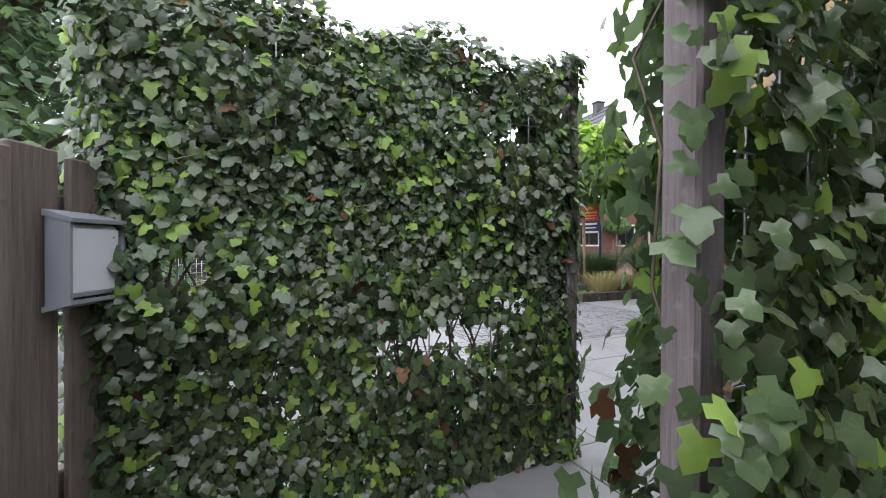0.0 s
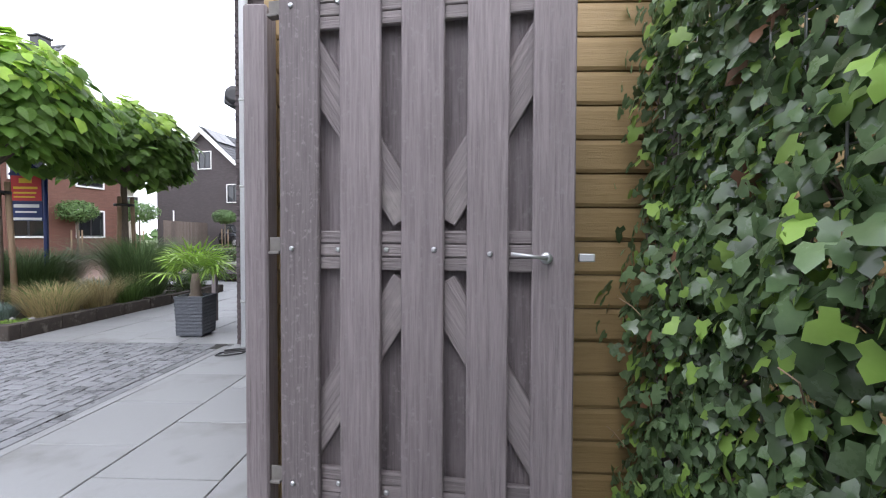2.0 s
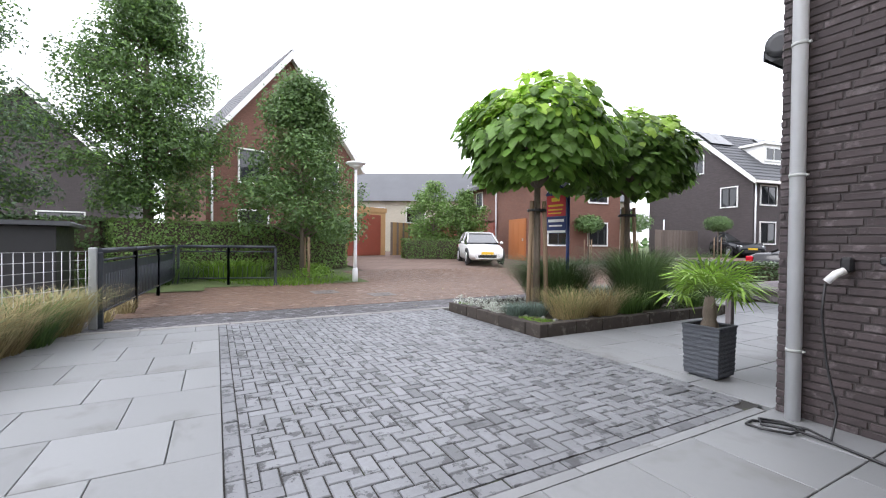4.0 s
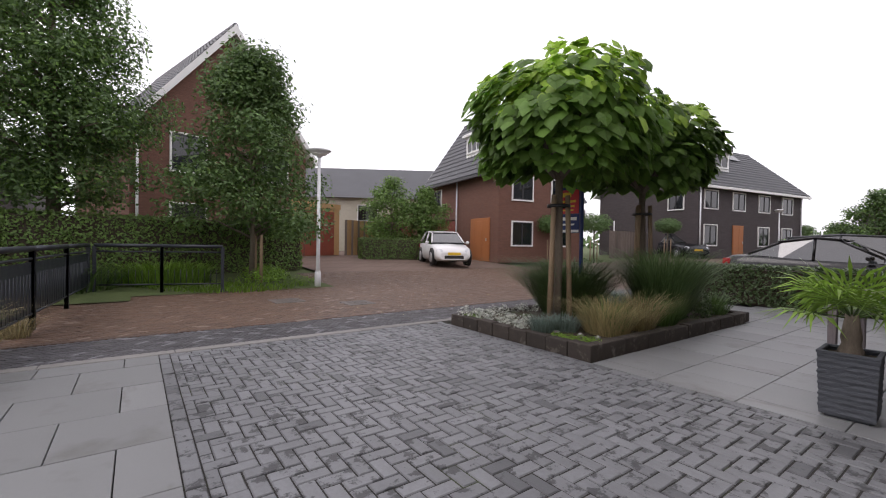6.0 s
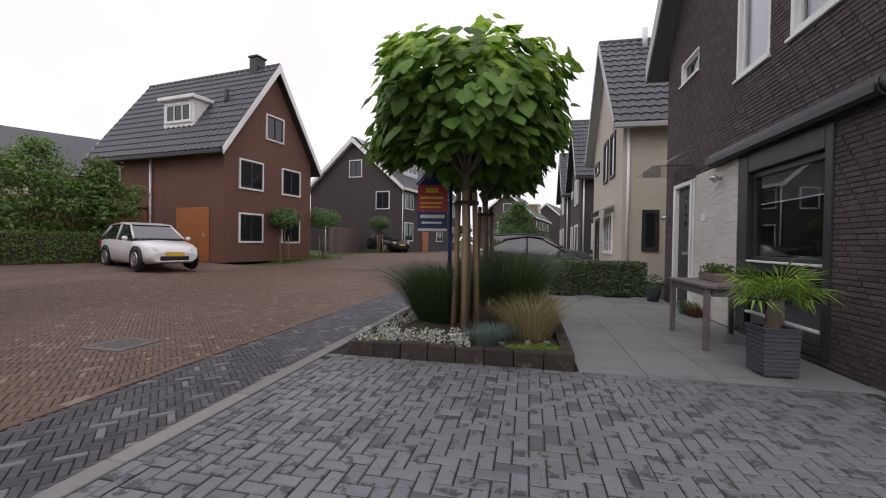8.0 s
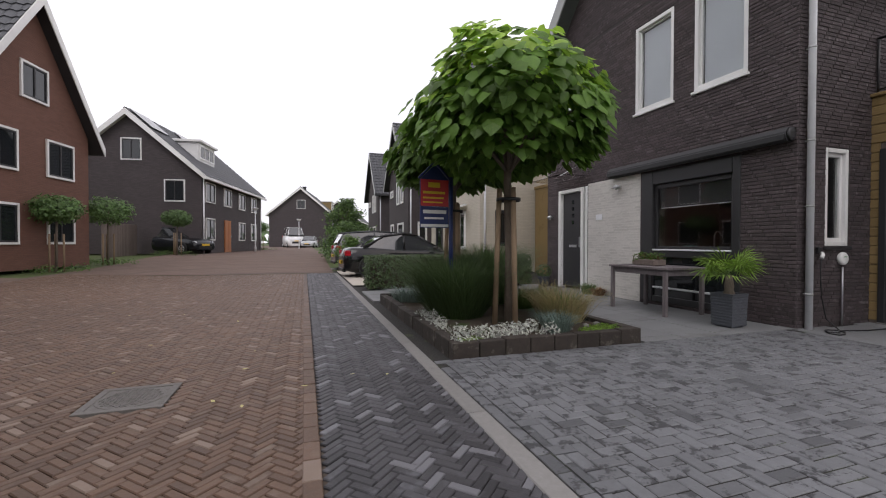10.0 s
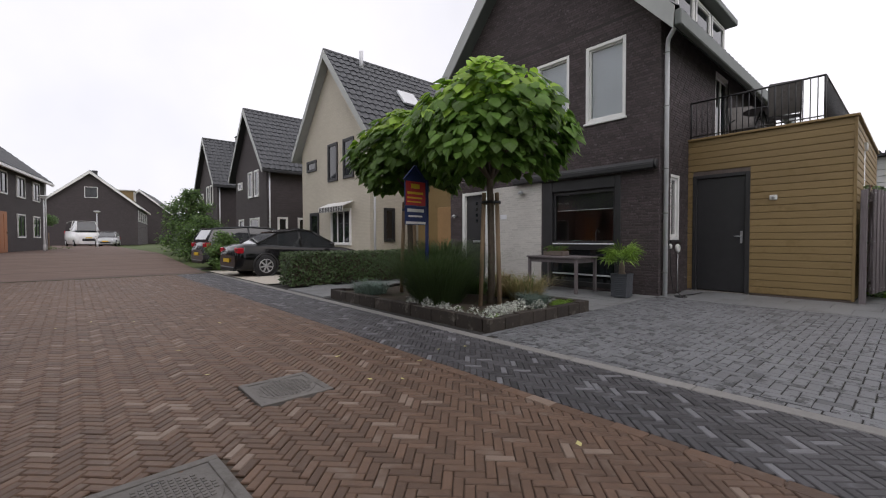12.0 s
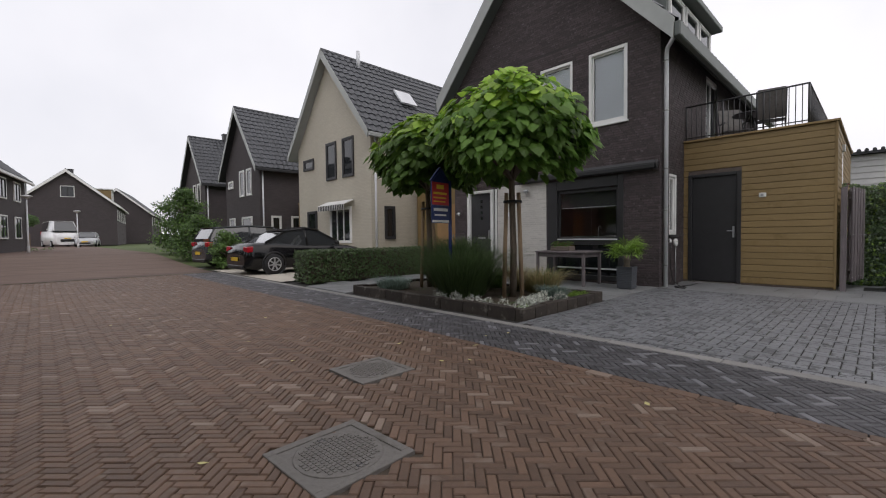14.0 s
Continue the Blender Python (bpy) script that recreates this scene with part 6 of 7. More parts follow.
P_white, P_black, P_grey, P_silver, P_dark = paint("white_car_paint", (0.78, 0.78, 0.78)), paint("black_car_paint", (0.004, 0.004, 0.005)), paint("slate_car_paint", (0.06, 0.065, 0.07)), paint("silver_car_paint", (0.45, 0.46, 0.47)), paint("dark_car_paint", (0.012, 0.014, 0.017))
car("white small hatchback parked by a hedge", (-14.8, 7.3, ground_z(-15, 7)), -22, P_white, 3.5, 1.6, 1.36, "hatch")
car("black coupe parked nose to the house", (-2.75, 10.45, 0), 2, P_black, 4.3, 1.76, 1.38, "coupe")
car("dark grey estate car parked behind a hedge", (-2.6, 14.6, 0.05), 4, P_grey, 4.6, 1.8, 1.5, "estate")
car("dark estate car parked before grey house", (-13.4, 25.5, 0.42), -35, P_dark, 4.5, 1.8, 1.55, "estate")
car("silver car parked far down the street", (-5.4, 55, 0.42), -100, P_silver, 4.2, 1.75, 1.5, "hatch")
car("white camper van parked far down the street", (-7.5, 58, 0.42), -80, P_white, 5.8, 2.2, 2.7, "van")
gravel = tagged(new("gravel_drive", mesh_from("gravel_drive", [(-4.85, 7.2, 0.008), (-0.2, 7.2, 0.008), (-0.2, 13, 0.008), (-4.85, 13, 0.008)], [(0, 1, 2, 3)], mat("pale_gravel", (0.4, 0.36, 0.3), (0.58, 0.54, 0.47), 60, 0.9, 0.9))), kind="structure")

# ---- houses down the street and opposite ----
W2 = dict(inner=M_grey_frame, mullions=1)
GREY = dict(outer=M_grey_frame, inner=M_grey_frame)
WHT = dict(outer=M_white, inner=M_white)
cream = plain_house("house", "cream brick gabled house with dark tiled roof", (0.0, 10.3, 0), 0, 6.1, 9.5, 5.4, 9.0, M_cream_brick,
    [("front", 1.15, 3.55, 0.85, 1.6, GREY), ("front", 2.5, 3.55, 0.85, 1.6, GREY), ("front", 4.5, 4.2, 1.0, 0.5, GREY), ("front", 1.4, 0.85, 1.7, 1.5, WHT | dict(mullions=2)), ("front", 4.3, 0.2, 0.9, 2.1, GREY), ("right", 0.6, 1.0, 0.5, 1.3, GREY)],
    pipes=[("right", 0.15, 5.2)], barge=M_barge, fascia=M_barge)
shade = part("striped_awning", prism_bm([(-0.05, 2.62), (-0.5, 2.42), (-0.5, 2.2), (-0.48, 2.2), (-0.48, 2.4), (-0.05, 2.58)], (1.2, 3.3), 'y'), M_white, cream)
part("awning_valance", box_bm(*[(-0.515, -0.502, 1.2 + k * 0.14, 1.27 + k * 0.14, 2.2, 2.4) for k in range(15)]), M_grey_frame, shade)
part("rooflight", moved(box_bm((2.4, 3.3, -0.45, 0.45, 0.05, 0.14), bevel=0.01), Matrix.Translation((0, 1.45, 7.2)) @ pose(0, 0, 0, 49.7)), M_zinc, cream)
part("flue", tube_bm([(1.2, 2.6, 8.5), (1.2, 2.6, 9.25)], 0.09), M_zinc, cream)
plain_house("house", "dark brick gabled house with tiled roof", (0.0, 21.4, 0.1), 0, 5.9, 9.5, 5.4, 9.0, M_far_brick,
    [("front", 1.2, 3.55, 0.8, 1.6, WHT), ("front", 2.4, 3.55, 0.8, 1.6, WHT), ("front", 4.4, 4.2, 0.9, 0.5, WHT), ("front", 1.2, 0.6, 1.7, 1.7, WHT), ("front", 4.2, 0.1, 1.0, 2.2, WHT), ("right", 0.6, 0.8, 0.6, 1.5, WHT), ("right", 1.8, 0.8, 0.6, 1.5, WHT)],
    pipes=[("right", 0.15, 5.2)], barge=M_barge, fascia=M_grey_frame, dormer=("right", 3.6, 6.2, 6.4, 7.9, M_clad))
plain_house("house", "dark brick gabled house with tiled roof", (0.0, 32.2, 0.25), 0, 5.9, 9.5, 5.4, 9.0, M_far_brick,
    [("front", 1.2, 3.55, 0.8, 1.6, WHT), ("front", 2.4, 3.55, 0.8, 1.6, WHT), ("front", 4.4, 4.2, 0.9, 0.5, WHT), ("front", 1.2, 0.6, 1.7, 1.7, WHT), ("front", 4.2, 0.1, 1.0, 2.2, WHT)],
    pipes=[("right", 0.15, 5.2)], barge=M_barge, fascia=M_grey_frame, chimney=(2.2, 0.5))
for y0, w, lab in ((7.0, 3.2, "ochre clad annex between the houses"), (17.6, 3.6, "ochre clad annex between dark houses")):
    an = thing("timber_annex", lab, "annex", (2.2, y0, 0))
    part("wall", box_bm((0, 5, 0, w, -0.05, 3.1), (-0.03, 5, -0.03, w + 0.03, 3.1, 3.2)), M_clad, an)
    ad = part("door", box_bm((-0.04, 0.0, w * 0.3, w * 0.3 + 1.0, 0.02, 2.3), bevel=0.008), M_tan, an)
    part("handle", box_bm((-0.09, -0.041, w * 0.3 + 0.08, w * 0.3 + 0.11, 1.0, 1.15)), M_metal, ad)
# pale outbuilding behind the garden
ob2 = thing("pale_outbuilding", "white clad outbuilding with corrugated roof edge", "outbuilding", (9.0, -9.0, 0))
part("wall", prism_bm([(0, 0)] + [q for k in range(19) for q in ((-0.02, k * 0.18), (0.0, k * 0.18 + 0.175))] + [(4, 3.43), (4, 0)], (0, 8.2), 'y'), M_pale_wall, ob2)
part("roof", join_bm(box_bm((-0.2, 4.2, -0.2, 8.3, 3.43, 3.5)), *[tube_bm([(-0.25, k * 0.17 - 0.1, 3.53), (4.2, k * 0.17 - 0.1, 3.53)], 0.05, 6) for k in range(49)]), M_tile, ob2)
part("downpipe", tube_bm([(-0.06, 8.1, 0), (-0.06, 8.1, 3.4)], 0.04), M_zinc, ob2)
hedge("garden_hedge", "tall ivy-green hedge at the garden's edge", 0, 0.5, -9.2, -2.9, 1.95, L_hedge_dark, 6000, 0.065, (3.9, 0, 0))

gz = ground_z(-16, 14)
red = plain_house("house", "red-brown brick gabled house with dark tiles", (-13.69, 15.4, gz - 0.05), 170.7, 5.18, 7.6, 4.86, 8.6, M_red_brick,
    [("front", 0.8, 2.98, 1.25, 1.24, W2), ("front", 3.16, 2.98, 1.3, 1.24, W2), ("front", 0.8, 0.78, 1.25, 1.24, W2), ("front", 3.16, 0.78, 1.3, 1.24, W2), ("front", 1.94, 5.28, 1.1, 1.14, W2), ("left", 6.0, 3.05, 1.0, 1.05, W2)],
    doors=[("left", 0.7, 0.02, 1.8, 2.15, M_door_orange), ("left", 4.25, 0.02, 3.1, 2.1, M_rust)], pipes=[("left", 4.0, 4.8)], chimney=(0.7, 0.45), fascia=M_grey_frame, dormer=("left", 2.2, 4.0, 5.55, 6.75, M_white))
part("flue", tube_bm([(1.3, 3.9, 6.5), (1.3, 3.9, 7.3)], 0.09), M_grey_frame, red)
part("door_canopy", box_bm((4.1, 7.55, 5.19, 5.32, 2.2, 2.32), bevel=0.01), M_red_brick, red)
gar = thing("garage", "brick garage with red-brown up-and-over door", "garage", (-22.3, 10.8, gz), 0)
part("wall", box_bm((-4.5, 0, 0.0, 6.0, 0, 2.6), (-4.6, 0.05, -0.08, 6.1, 2.6, 2.75)), M_red_brick, gar)
gd = part("garage_door", box_bm((-3.3, -0.6, -0.05, 0.0, 0.05, 2.3), bevel=0.01), M_rust, gar)
part("door_ribs", box_bm(*[(-3.2, -0.7, -0.065, -0.051, 0.2 + k * 0.5, 0.6 + k * 0.5) for k in range(4)]), M_rust, gd)
g2 = thing("garage", "tan-framed garage with red-brown door", "garage", (-20.2, 3.6, ground_z(-20, 4)), 24)
part("wall", box_bm((-4.5, 0.0, -1.6, 1.5, 0, 2.35), (-4.55, 0.04, -1.65, 1.55, 2.35, 2.6)), M_tan, g2)
gd = part("garage_door", box_bm((0.002, 0.05, -1.2, 1.1, 0.02, 2.2), bevel=0.01), M_rust, g2)
part("door_ribs", box_bm(*[(0.051, 0.062, -1.1, 1.0, 0.15 + k * 0.42, 0.5 + k * 0.42) for k in range(5)]), M_rust, gd)
fn = thing("timber_fence", "brown timber fence beside the garage", "fence", (-20.6, 5.2, ground_z(-20, 5)), 24)
for k in range(22):
    part("board", box_bm((-0.02, 0.02, k * 0.16, k * 0.16 + 0.15, 0, 1.85), bevel=0.004), M_tan if k % 3 else M_brown, fn)
hedge("clipped_hedge", "clipped green hedge beside the white car", -1.9, 1.9, -0.4, 0.4, 1.0, L_hedge, 5200, 0.08, (-17.4, 6.6, gz), 78)

gy = ground_z(-13, 32)
long_house = plain_house("house", "long dark brick house with white window frames", (-11.87, 24.77, gy), 80, 7.9, 12.3, 4.92, 8.4, M_far_brick,
    [("front", 3.25, 5.5, 1.12, 1.3, W2), ("front", 0.9, 3.1, 1.15, 1.32, W2)] + [("right", 0.55 + k * 3.0, 3.15, 1.45, 1.25, W2) for k in range(4)] + [("right", 0.55 + k * 3.0, 0.8, 1.4, 1.4, W2) for k in (0, 2, 3)],
    doors=[("right", 3.6, 0.0, 1.2, 2.2, M_door_orange)], pipes=[("right", 0.1, 4.8), ("right", 12.1, 4.8), ("front", 6.4, 2.6)], chimney=(9.6, 0.4), dormer=("right", 2.4, 5.0, 5.9, 7.2, M_white))
for k in range(6):
    sun_panel = part("solar_panel", box_bm((0, 1.0, 0, 1.6, 0.08, 0.115), bevel=0.006), M_pane, long_house, "glossy dark solar panel")
    sun_panel.matrix_basis = pose(-0.2 + 1.02 * k + (3.2 if k > 1 else 0), 2.65, 7.32, 41.4)
plain_house("house", "distant dark brick house with gable roof", (-1.9, 64, gy), 80, 9.4, 16.0, 5.2, 9.2, M_far_brick,
    [("front", 4.0, 5.9, 1.3, 1.35, W2)] + [("right", 0.5 + k * 3.2, 3.1, 1.2, 1.4, W2) for k in range(5)], barge=M_white, dormer=("right", 9.0, 12.0, 6.2, 7.8, M_clad), chimney=(3.0, 0.4))
plain_house("house", "distant dark brick row house with gable roof", (5.0, 84, gy), 75, 9.4, 16.0, 5.2, 9.2, M_far_brick, [("right", 0.5 + k * 3.2, 3.1, 1.2, 1.4, W2) for k in range(5)])
lg = ground_z(-19, 0)
plain_house("house", "red brick gabled house behind garden trees", (-19.8, 2.87, lg), 194, 6.8, 9.0, 4.9, 9.3, M_red_brick,
    [("front", 4.3, 3.2, 1.3, 1.5, W2), ("front", 0.9, 3.2, 1.3, 1.5, W2), ("front", 4.3, 0.6, 1.3, 1.5, W2), ("front", 2.9, 6.2, 1.0, 1.3, W2)], pipes=[("front", 6.6, 4.9)])
plain_house("house", "dark brick house with slate roof beyond trees", (-27.5, -8.0, lg), 180, 8.0, 8.0, 4.5, 8.6, M_far_brick, [("front", 1.5, 0.8, 2.0, 1.4, W2), ("front", 5.0, 0.8, 2.0, 1.4, W2)])
row = thing("row_houses", "long low terrace with dark slate roof", "house", (-33.5, 5.0, lg), -32)
part("wall", box_bm((-6, 0, 0, 24, 0, 4.2)), M_cream_brick, row)
part("roof", prism_bm([(0.4, 4.1), (-3.2, 6.9), (-6.4, 4.1)], (-0.3, 24.3), 'y'), M_tile, row)
for k in range(7):
    window(row, (0.03, 2.9 + k * 3.3, 2.3), 90, 1.6, 1.3, deep=0.015, mullions=1)
part("dormer", box_bm((-2.0, 0.1, 15.5, 18.0, 4.6, 6.4)), M_tan, row)

# ---- street furniture and planting opposite ----
lamp = thing("street_lamp", "pale grey street lamp with flat disc head", "street lamp", (-10.05, 0.05, ground_z(-9.9, 0)))
part("pole", tube_bm([(0, 0, -0.1), (0, 0, 1.0), (0, 0, 3.14)], 0.055, 12, 0.035), M_zinc, lamp)
part("base_sleeve", lathe_bm([(0.075, -0.05), (0.075, 0.35), (0.06, 0.38)], 14), M_zinc, lamp)
part("head", moved(lathe_bm([(0.04, -0.06), (0.08, 0.0), (0.25, 0.09), (0.285, 0.12), (0.25, 0.145), (0.1, 0.17)], 24), Matrix.Translation((0, 0, 3.18))), M_zinc, lamp)
part("lens", moved(lathe_bm([(0.08, 0.0), (0.18, 0.042), (0.18, 0.052), (0.08, 0.02)], 20), Matrix.Translation((0, 0, 3.17))), M_white, lamp)
copy_thing(lamp, pose(-9.6, 31.5, 0.42))
copy_thing(lamp, pose(-6.6, 47, 0.42))


def railing(label, pts, panel):
    t = thing("bridge_railing", label, "railing")
    for (xa, ya), (xb, yb) in zip(pts, pts[1:]):
        L = math.hypot(xb - xa, yb - ya)
        n = max(int(round(L / 1.6)), 1)
        for z, r in ((0.98, 0.035), (0.86, 0.016), (0.2, 0.016)):
            part("rail", tube_bm([(xa, ya, z), (xb, yb, z)], r, 8), M_rail, t)
        for k in range(n + 1):
            x, y = xa + (xb - xa) * k / n, ya + (yb - ya) * k / n
            part("post", box_bm((x - 0.03, x + 0.03, y - 0.03, y + 0.03, -0.05, 0.96), bevel=0.006), M_rail, t)
        if panel:
            d = Vector((xb - xa, yb - ya, 0)).normalized()
            inf = part("infill", box_bm((0.05, L - 0.05, -0.004, 0.004, 0.22, 0.82)), M_rail, t)
            inf.matrix_basis = pose(xa, ya, 0, 0, 0, math.degrees(math.atan2(d.y, d.x)))
        m = int(L / 0.11)
        for k in range(1, m):
            x, y = xa + (xb - xa) * k / m, ya + (yb - ya) * k / m
            part("bar", tube_bm([(x, y, 0.2), (x, y, 0.68 if panel else 0.5)], 0.012 if panel else 0.006, 5), M_rail, t)
    return t


railing("blue-black steel bridge railing with close bars", [(-5.3, -4.66), (-7.0, -4.53), (-8.8, -4.4), (-10.6, -4.27)], True)
railing("blue-black steel railing along the verge", [(-10.62, -4.18), (-10.25, -3.1), (-9.9, -2.05)], False)
wf = thing("wire_fence", "galvanised mesh fence with square grey post", "fence", (-0.15, 0.3, 0))
wires = [tube_bm([(-5.1 + k * 0.1, -5.02 - 0.05 * k, 0.1), (-5.1 + k * 0.1, -5.02 - 0.05 * k, 0.98)], 0.004, 4) for k in range(30)]
wires += [tube_bm([(-5.1, -5.02, 0.1 + k * 0.11), (-2.1, -6.52, 0.1 + k * 0.11)], 0.004, 4) for k in range(9)]
part("mesh", join_bm(*wires), M_metal, wf)
part("post", box_bm((-5.14, -5.06, -5.06, -4.98, 0, 1.02), bevel=0.006), M_metal, wf)
hut = thing("black_shed", "low black timber shed with corrugated roof", "shed", (-9.3, -7.6, 0), 8)
part("wall", box_bm((-1.6, 1.2, -1.8, 1.6, 0, 1.36), bevel=0.01), M_black, hut)
part("roof", prism_bm([(-1.8 + k * 0.05, 1.42 + 0.025 * math.sin(k * 2)) for k in range(65)] + [(1.4, 1.36), (-1.8, 1.36)], (-2.0, 1.8), 'y'), M_tile, hut)
for k in range(9):
    tuft("tall_grass", "tall pale arching grass beside the slabs", "grass", -5.05 + k * 0.3, -5.08 - 0.05 * k + rng.normal(0, 0.06), 0.2, 0.72, 650, L_grass if k % 4 == 2 else L_straw, 0.005, 1.0, 0.0)
for k in range(2):
    tuft("tall_grass", "dry grass tuft under the railing", "grass", -5.8 - k * 0.75, -4.75 + 0.16 * k, 0.12, 0.3, 150, L_straw, 0.005, 1.0, 0.0)
hedge("clipped_hedge", "clipped green hedge behind the railing", -0.5, 0.5, -3.6, 3.4, 1.5, L_hedge, 16000, 0.075, (-13.6, -2.4, ground_z(-13.6, -2.4)), 18)
hedge("wild_hedge", "loose green hedge along the ditch", -0.7, 0.7, -6.0, 3.0, 1.5, L_tree, 7000, 0.11, (-13.8, -9.0, 0.2), -5)
tuft("ditch_plants", "wild green plants along the ditch", "plant", -11.9, -3.0, 0.9, 0.7, 900, L_moss, 0.014, 0.9, 0.05)
tuft("ditch_plants", "wild green plants along the ditch", "plant", -11.4, -5.0, 1.2, 0.7, 900, L_grass, 0.014, 0.9, 0.05)
mound("verge_shrub", "low bright green shrubs on the verge", "bush", [(-11.4 - 0.3 * k, -0.9 + 0.22 * (k % 3)) for k in range(6)], 0.45, 0.35, 420, 0.07, L_moss)
leafy_tree("young_tree", "young dense green tree on the verge", (-11.75, -1.1, 0.1), 5.7, 1.76, 1.3, 0.07, (L_tree, L_tree_light), 125, 0.11, 260, 0.62)
for dx in (-0.3, 0.35):
    tagged(part("tree_stake", tube_bm([(-11.5 + dx, -1.0, 0.05), (-11.5 + dx, -1.0, 1.25)], 0.04, 8), M_stake), "grey timber tree stake on verge", "stake")
leafy_tree("broad_tree", "tall broad dark green tree behind railing", (-13.3, -5.1, 0.15), 8.2, 1.75, 1.9, 0.17, (L_tree, L_tree_light), 210, 0.105, 260)
leafy_tree("tall_tree", "tall grey-green tree by the ditch", (-13.0, -9.3, 0.1), 9.5, 1.8, 0.8, 0.16, (L_poplar, L_tree_light), 170, 0.12, 230)
leafy_tree("tall_tree", "tall grey-green tree by the ditch", (-9.8, -10.8, 0.1), 8.5, 1.5, 0.6, 0.14, (L_poplar, L_tree_light), 130, 0.11, 150)
leafy_tree("conifer", "dark evergreen beyond the garden fence", (-0.7, -7.0, 0), 4.8, 1.1, 0.3, 0.1, (L_poplar, L_tree), 150, 0.1, 110, 0.6)
leafy_tree("garden_tree", "light green bushy tree above hedge", (-19.3, 7.2, gz), 4.0, 1.4, 1.0, 0.08, (L_tree_light, L_hedge), 90, 0.14, 90)
leafy_tree("garden_tree", "light green bushy tree above hedge", (-18.2, 8.6, gz), 3.6, 1.1, 1.0, 0.08, (L_tree_light, L_hedge), 80, 0.14, 90)
leafy_tree("garden_tree", "leafy green tree in a front garden", (-3.6, 22.5, 0.15), 3.4, 1.3, 0.4, 0.08, (L_tree, L_tree_light), 90, 0.13, 110)
leafy_tree("garden_shrub", "leafy tall shrub in a front garden", (-4.0, 18.0, 0.1), 1.9, 1.0, 0.15, 0.05, (L_tree, L_tree_light), 80, 0.11, 90)
leafy_tree("garden_shrub", "leafy tall shrub beside parked car", (-4.3, 13.2, 0.02), 1.3, 0.6, 0.1, 0.03, (L_grass, L_tree_light), 50, 0.09, 80)
for x, y, r, h in ((-13.6, 13.0, 0.7, 2.0), (-13.4, 16.2, 0.85, 2.1), (-12.6, 22.5, 0.7, 2.0), (-9.8, 38, 0.7, 2.1)):
    t = thing("standard_tree", "small ball-headed tree with stakes by house", "tree", (x, y, ground_z(x, y)), 0, "ball trees along the street")
    part("trunk", tube_bm([(0, 0, -0.05), (0.02, 0, h)], 0.04, 8, 0.03), M_bark, t)
    P = rng.normal(0, 1, (2400, 3)); P /= np.linalg.norm(P, axis=1)[:, None]
    K = rng.uniform(0.55, 1.1, 2400)[:, None]
    part("crown", scatter("crown", OVAL, OVAL_F, P * K * (r, r, r * 0.62) + (0, 0, h), P + rng.normal(0, 0.5, (2400, 3)) + (0, 0, 0.4), rng.uniform(0.08, 0.15, 2400), L_tree), None, t, kind="stuff")
    for a in (0, 2.1, 4.2):
        part("stake", tube_bm([(0.2 * math.cos(a), 0.2 * math.sin(a), -0.02), (0.2 * math.cos(a), 0.2 * math.sin(a), 1.2)], 0.03, 6), M_stake, t)
    mound("low_planting", "low green planting under small tree", "plant", [(x + rng.normal(0, 0.5), y + rng.normal(0, 0.6)) for k in range(5)], 0.45, 0.25, 120, 0.07, L_grass).location.z = ground_z(x, y)
fn2 = thing("timber_fence", "brown timber garden fence between houses", "fence", (-15.0, 20.6, gz), 0)
for k in range(28):
    part("board", box_bm((-0.3 + k * 0.0, -0.27, k * 0.16, k * 0.16 + 0.15, 0, 1.8), bevel=0.004), M_brown, fn2)
far_woods = thing("far_woods", "distant low line of green trees", "woods", kind="stuff")
n = 5200
A = rng.uniform(0, 6.283, n)
R = rng.uniform(120, 150, n)
Zz = rng.uniform(0, 1, n) ** 1.3 * (4 + 2.5 * np.sin(A * 23) * np.cos(A * 7))
part("crowns", scatter("crowns", OVAL, OVAL_F, np.c_[R * np.cos(A), R * np.sin(A), Zz], rng.normal(0, 1, (n, 3)), rng.uniform(2.0, 4.0, n), L_tree), None, far_woods, kind="stuff")

# ---- single bricks and pavers, last ----
part("brick_joint", mesh_from("brick_joint", [(-4.89, -3.34, -0.007), (-0.1, -3.34, -0.007), (-0.1, 0.02, -0.007), (-4.89, 0.02, -0.007)], [(0, 1, 2, 3)], M_joint), None, pavement)
DX0, DX1, DY0, DY1 = -4.8, -0.19, -3.25, -0.07
whole, cut = [], []
for x, y, a in herringbone(DX0 - 0.2, DX1 + 0.2, DY0 - 0.2, DY1 + 0.2, 0.09, 2):
    lx, ly = (0.09, 0.045) if a == 0 else (0.045, 0.09)
    q = (max(x - lx, DX0), min(x + lx, DX1), max(y - ly, DY0), min(y + ly, DY1))
    if abs(q[1] - q[0] - 2 * lx) < 0.002 and abs(q[3] - q[2] - 2 * ly) < 0.002:
        whole.append((x, y, a))
    elif q[1] - q[0] > 0.03 and q[3] - q[2] > 0.03:
        cut.append((q[0] + 0.0035, q[1] - 0.0035, q[2] + 0.0035, q[3] - 0.0035, -0.04, rng.uniform(-0.002, 0.002)))
part("cut_pavers", box_bm(*cut), M_klinker, pavement, kind="stuff")
border = [(x, DY0 + 0.09 + k * 0.18, math.pi / 2) for x in (DX0 - 0.045, DX1 + 0.045) for k in range(17)]
border += [(DX0 + k * 0.18, y, 0) for y in (DY0 - 0.045, DY1 + 0.045) for k in range(26)]
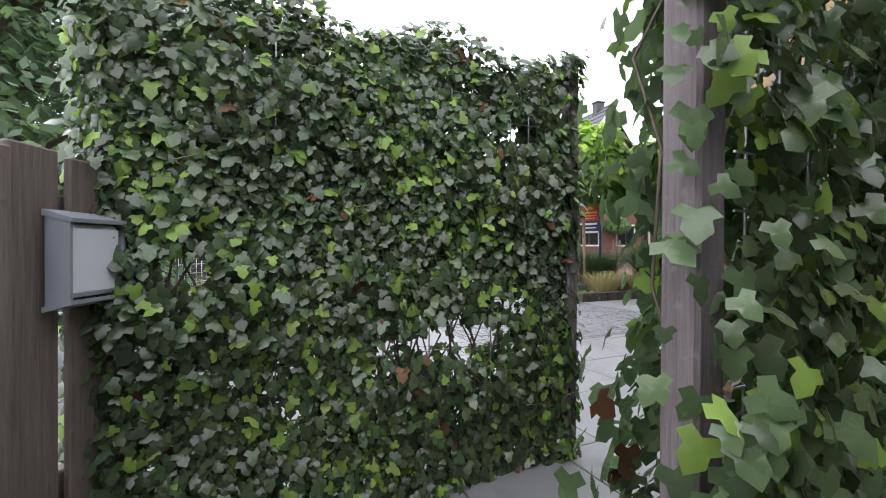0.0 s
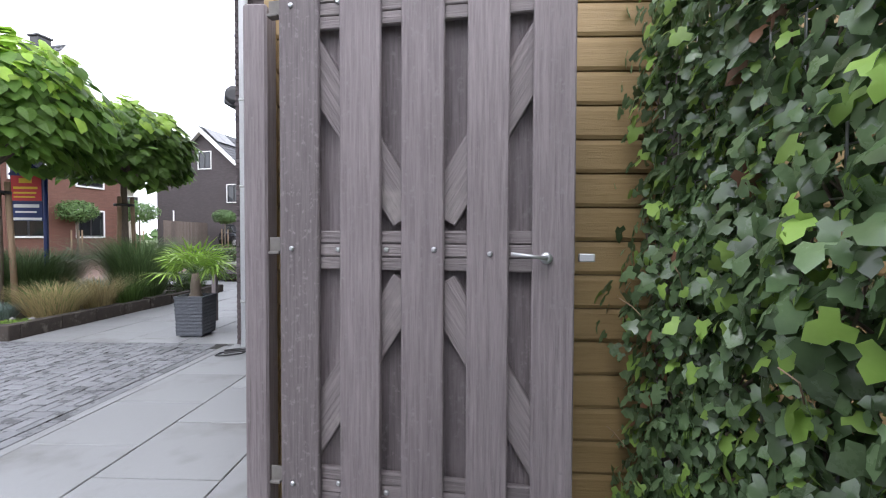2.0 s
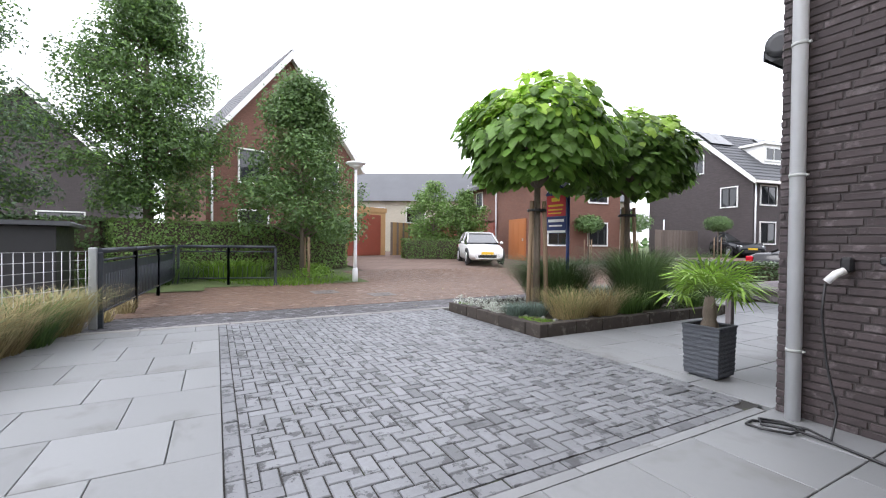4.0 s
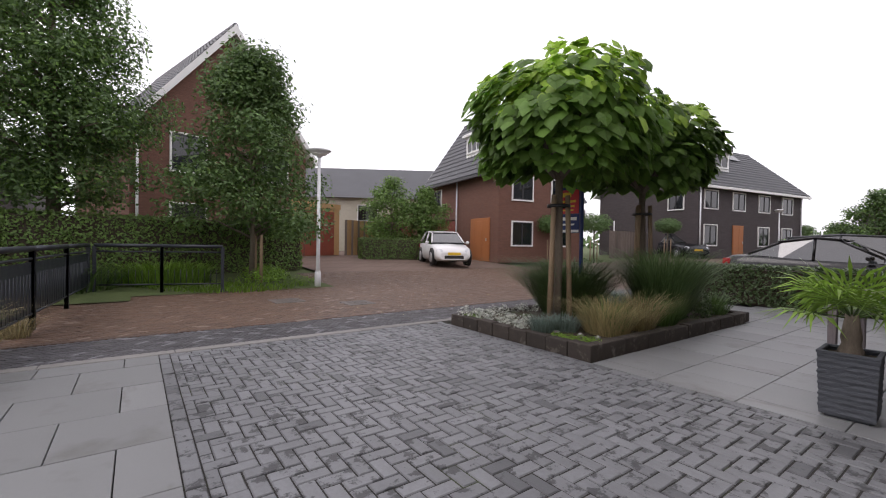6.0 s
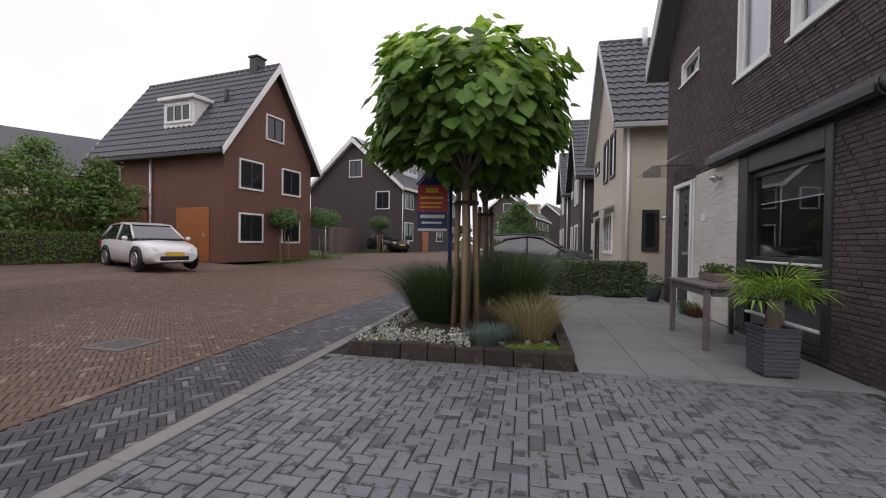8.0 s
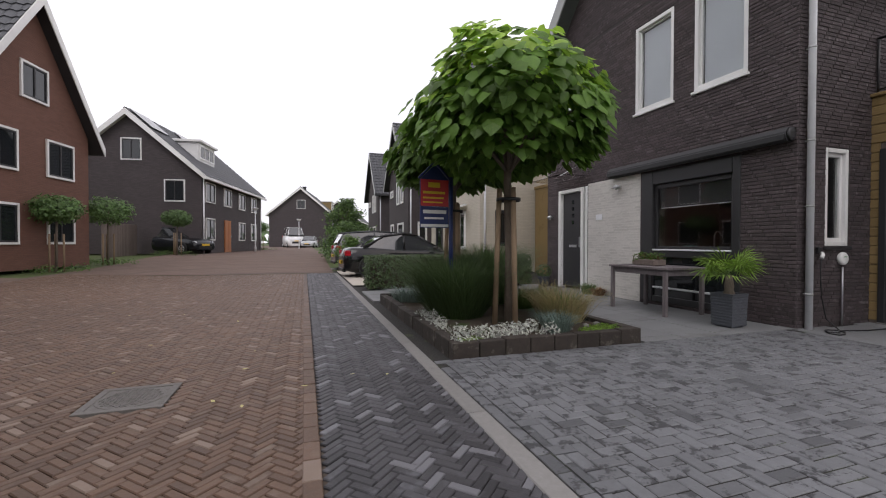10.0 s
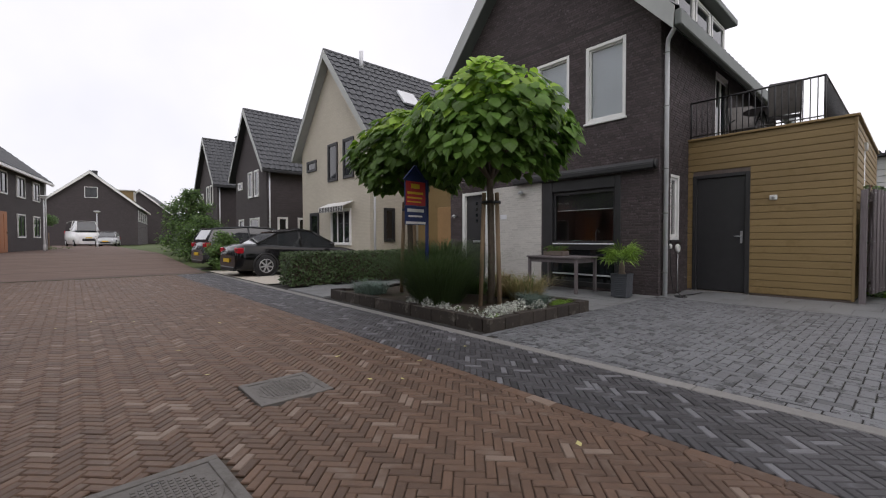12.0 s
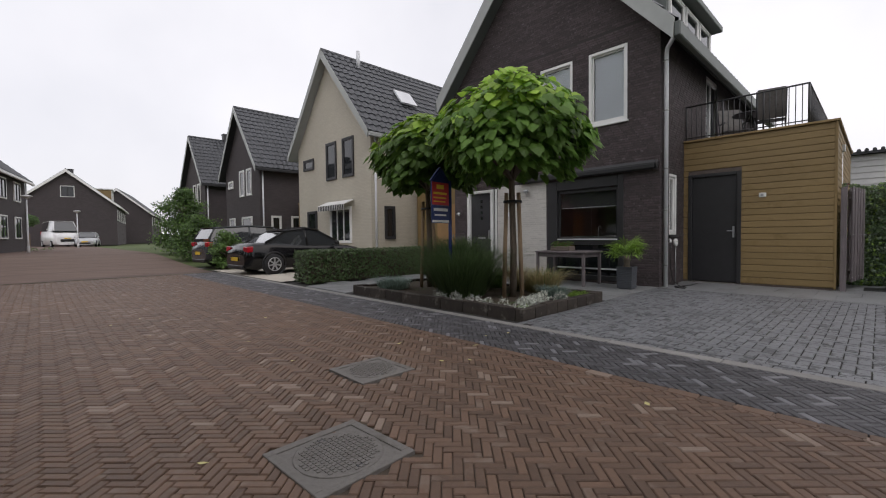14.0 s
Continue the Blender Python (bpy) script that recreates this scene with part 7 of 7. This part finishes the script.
lay(pavement, whole, 0.171, 0.081, M_klinker, (-2.4, -0.15, -3.29, -0.6), "paver", "drive_pavers", False)
lay(pavement, border, 0.171, 0.081, M_klinker, (9, 9, 9, 9), "paver", "border_pavers", False)
lay(road, [(x, y, a) for x, y, a in herringbone(-12.9, -6.08, -5.9, 12.0, 0.0505, 3, math.pi / 4) if not any(inside(z, x, y, 0.0) for z in cover_zones)], 0.1475, 0.0465, M_street, (-8.9, -7.6, -2.6, -1.2), "brick", "street_bricks")
lay(road, herringbone(-5.93, -5.06, -6.0, 12.0, 0.0505, 3, math.pi / 4), 0.1475, 0.0465, M_dark_paver, (-5.93, -5.06, -2.6, 0.6), "dark_brick", "dark_street_bricks")
lay(road, [(-6.0, -6.0 + k * 0.2, math.pi / 2, 0.004) for k in range(90)], 0.193, 0.09, M_street, (-6.1, -5.9, -3, 6), "edge_brick", "edge_bricks", limit=60)
bm_one = {}
for s, e, a, b in near_rows[:300]:
    key = round(e - s, 2)
    if key not in bm_one:
        bm_one[key] = bricks_mesh("brick", [(-(e - s) / 2, (e - s) / 2, -(b - a) / 2, (b - a) / 2)], 'y', 0.0, -1, M_brick)
    o = new("brick", bm_one[key])
    o.parent = side
    o.location = ((s + e) / 2, 0.003 + rng.uniform(-0.003, 0.0), (a + b) / 2)
part("side_bricks_rest", bricks_mesh("side_bricks_rest", near_rows[300:], 'y', 0.0, -1, M_brick), None, side, kind="stuff")
leaf_one = mesh_from("fallen_leaf", OVAL, OVAL_F, mat("yellow_fallen_leaf", (0.45, 0.4, 0.16), (0.6, 0.55, 0.25), 10, 0.7, 0))
for k in range(26):
    x, y = rng.uniform(-9.5, -5.2), rng.uniform(-3, 4)
    o = tagged(new("fallen_leaf", leaf_one), "small pale fallen leaf on street bricks", "leaf", "fallen leaves on the street")
    o.matrix_basis = pose(x, y, ground_z(x, y) + 0.006, rng.uniform(-8, 8), rng.uniform(-8, 8), rng.uniform(0, 360)) @ Matrix.Scale(rng.uniform(0.03, 0.07), 4)
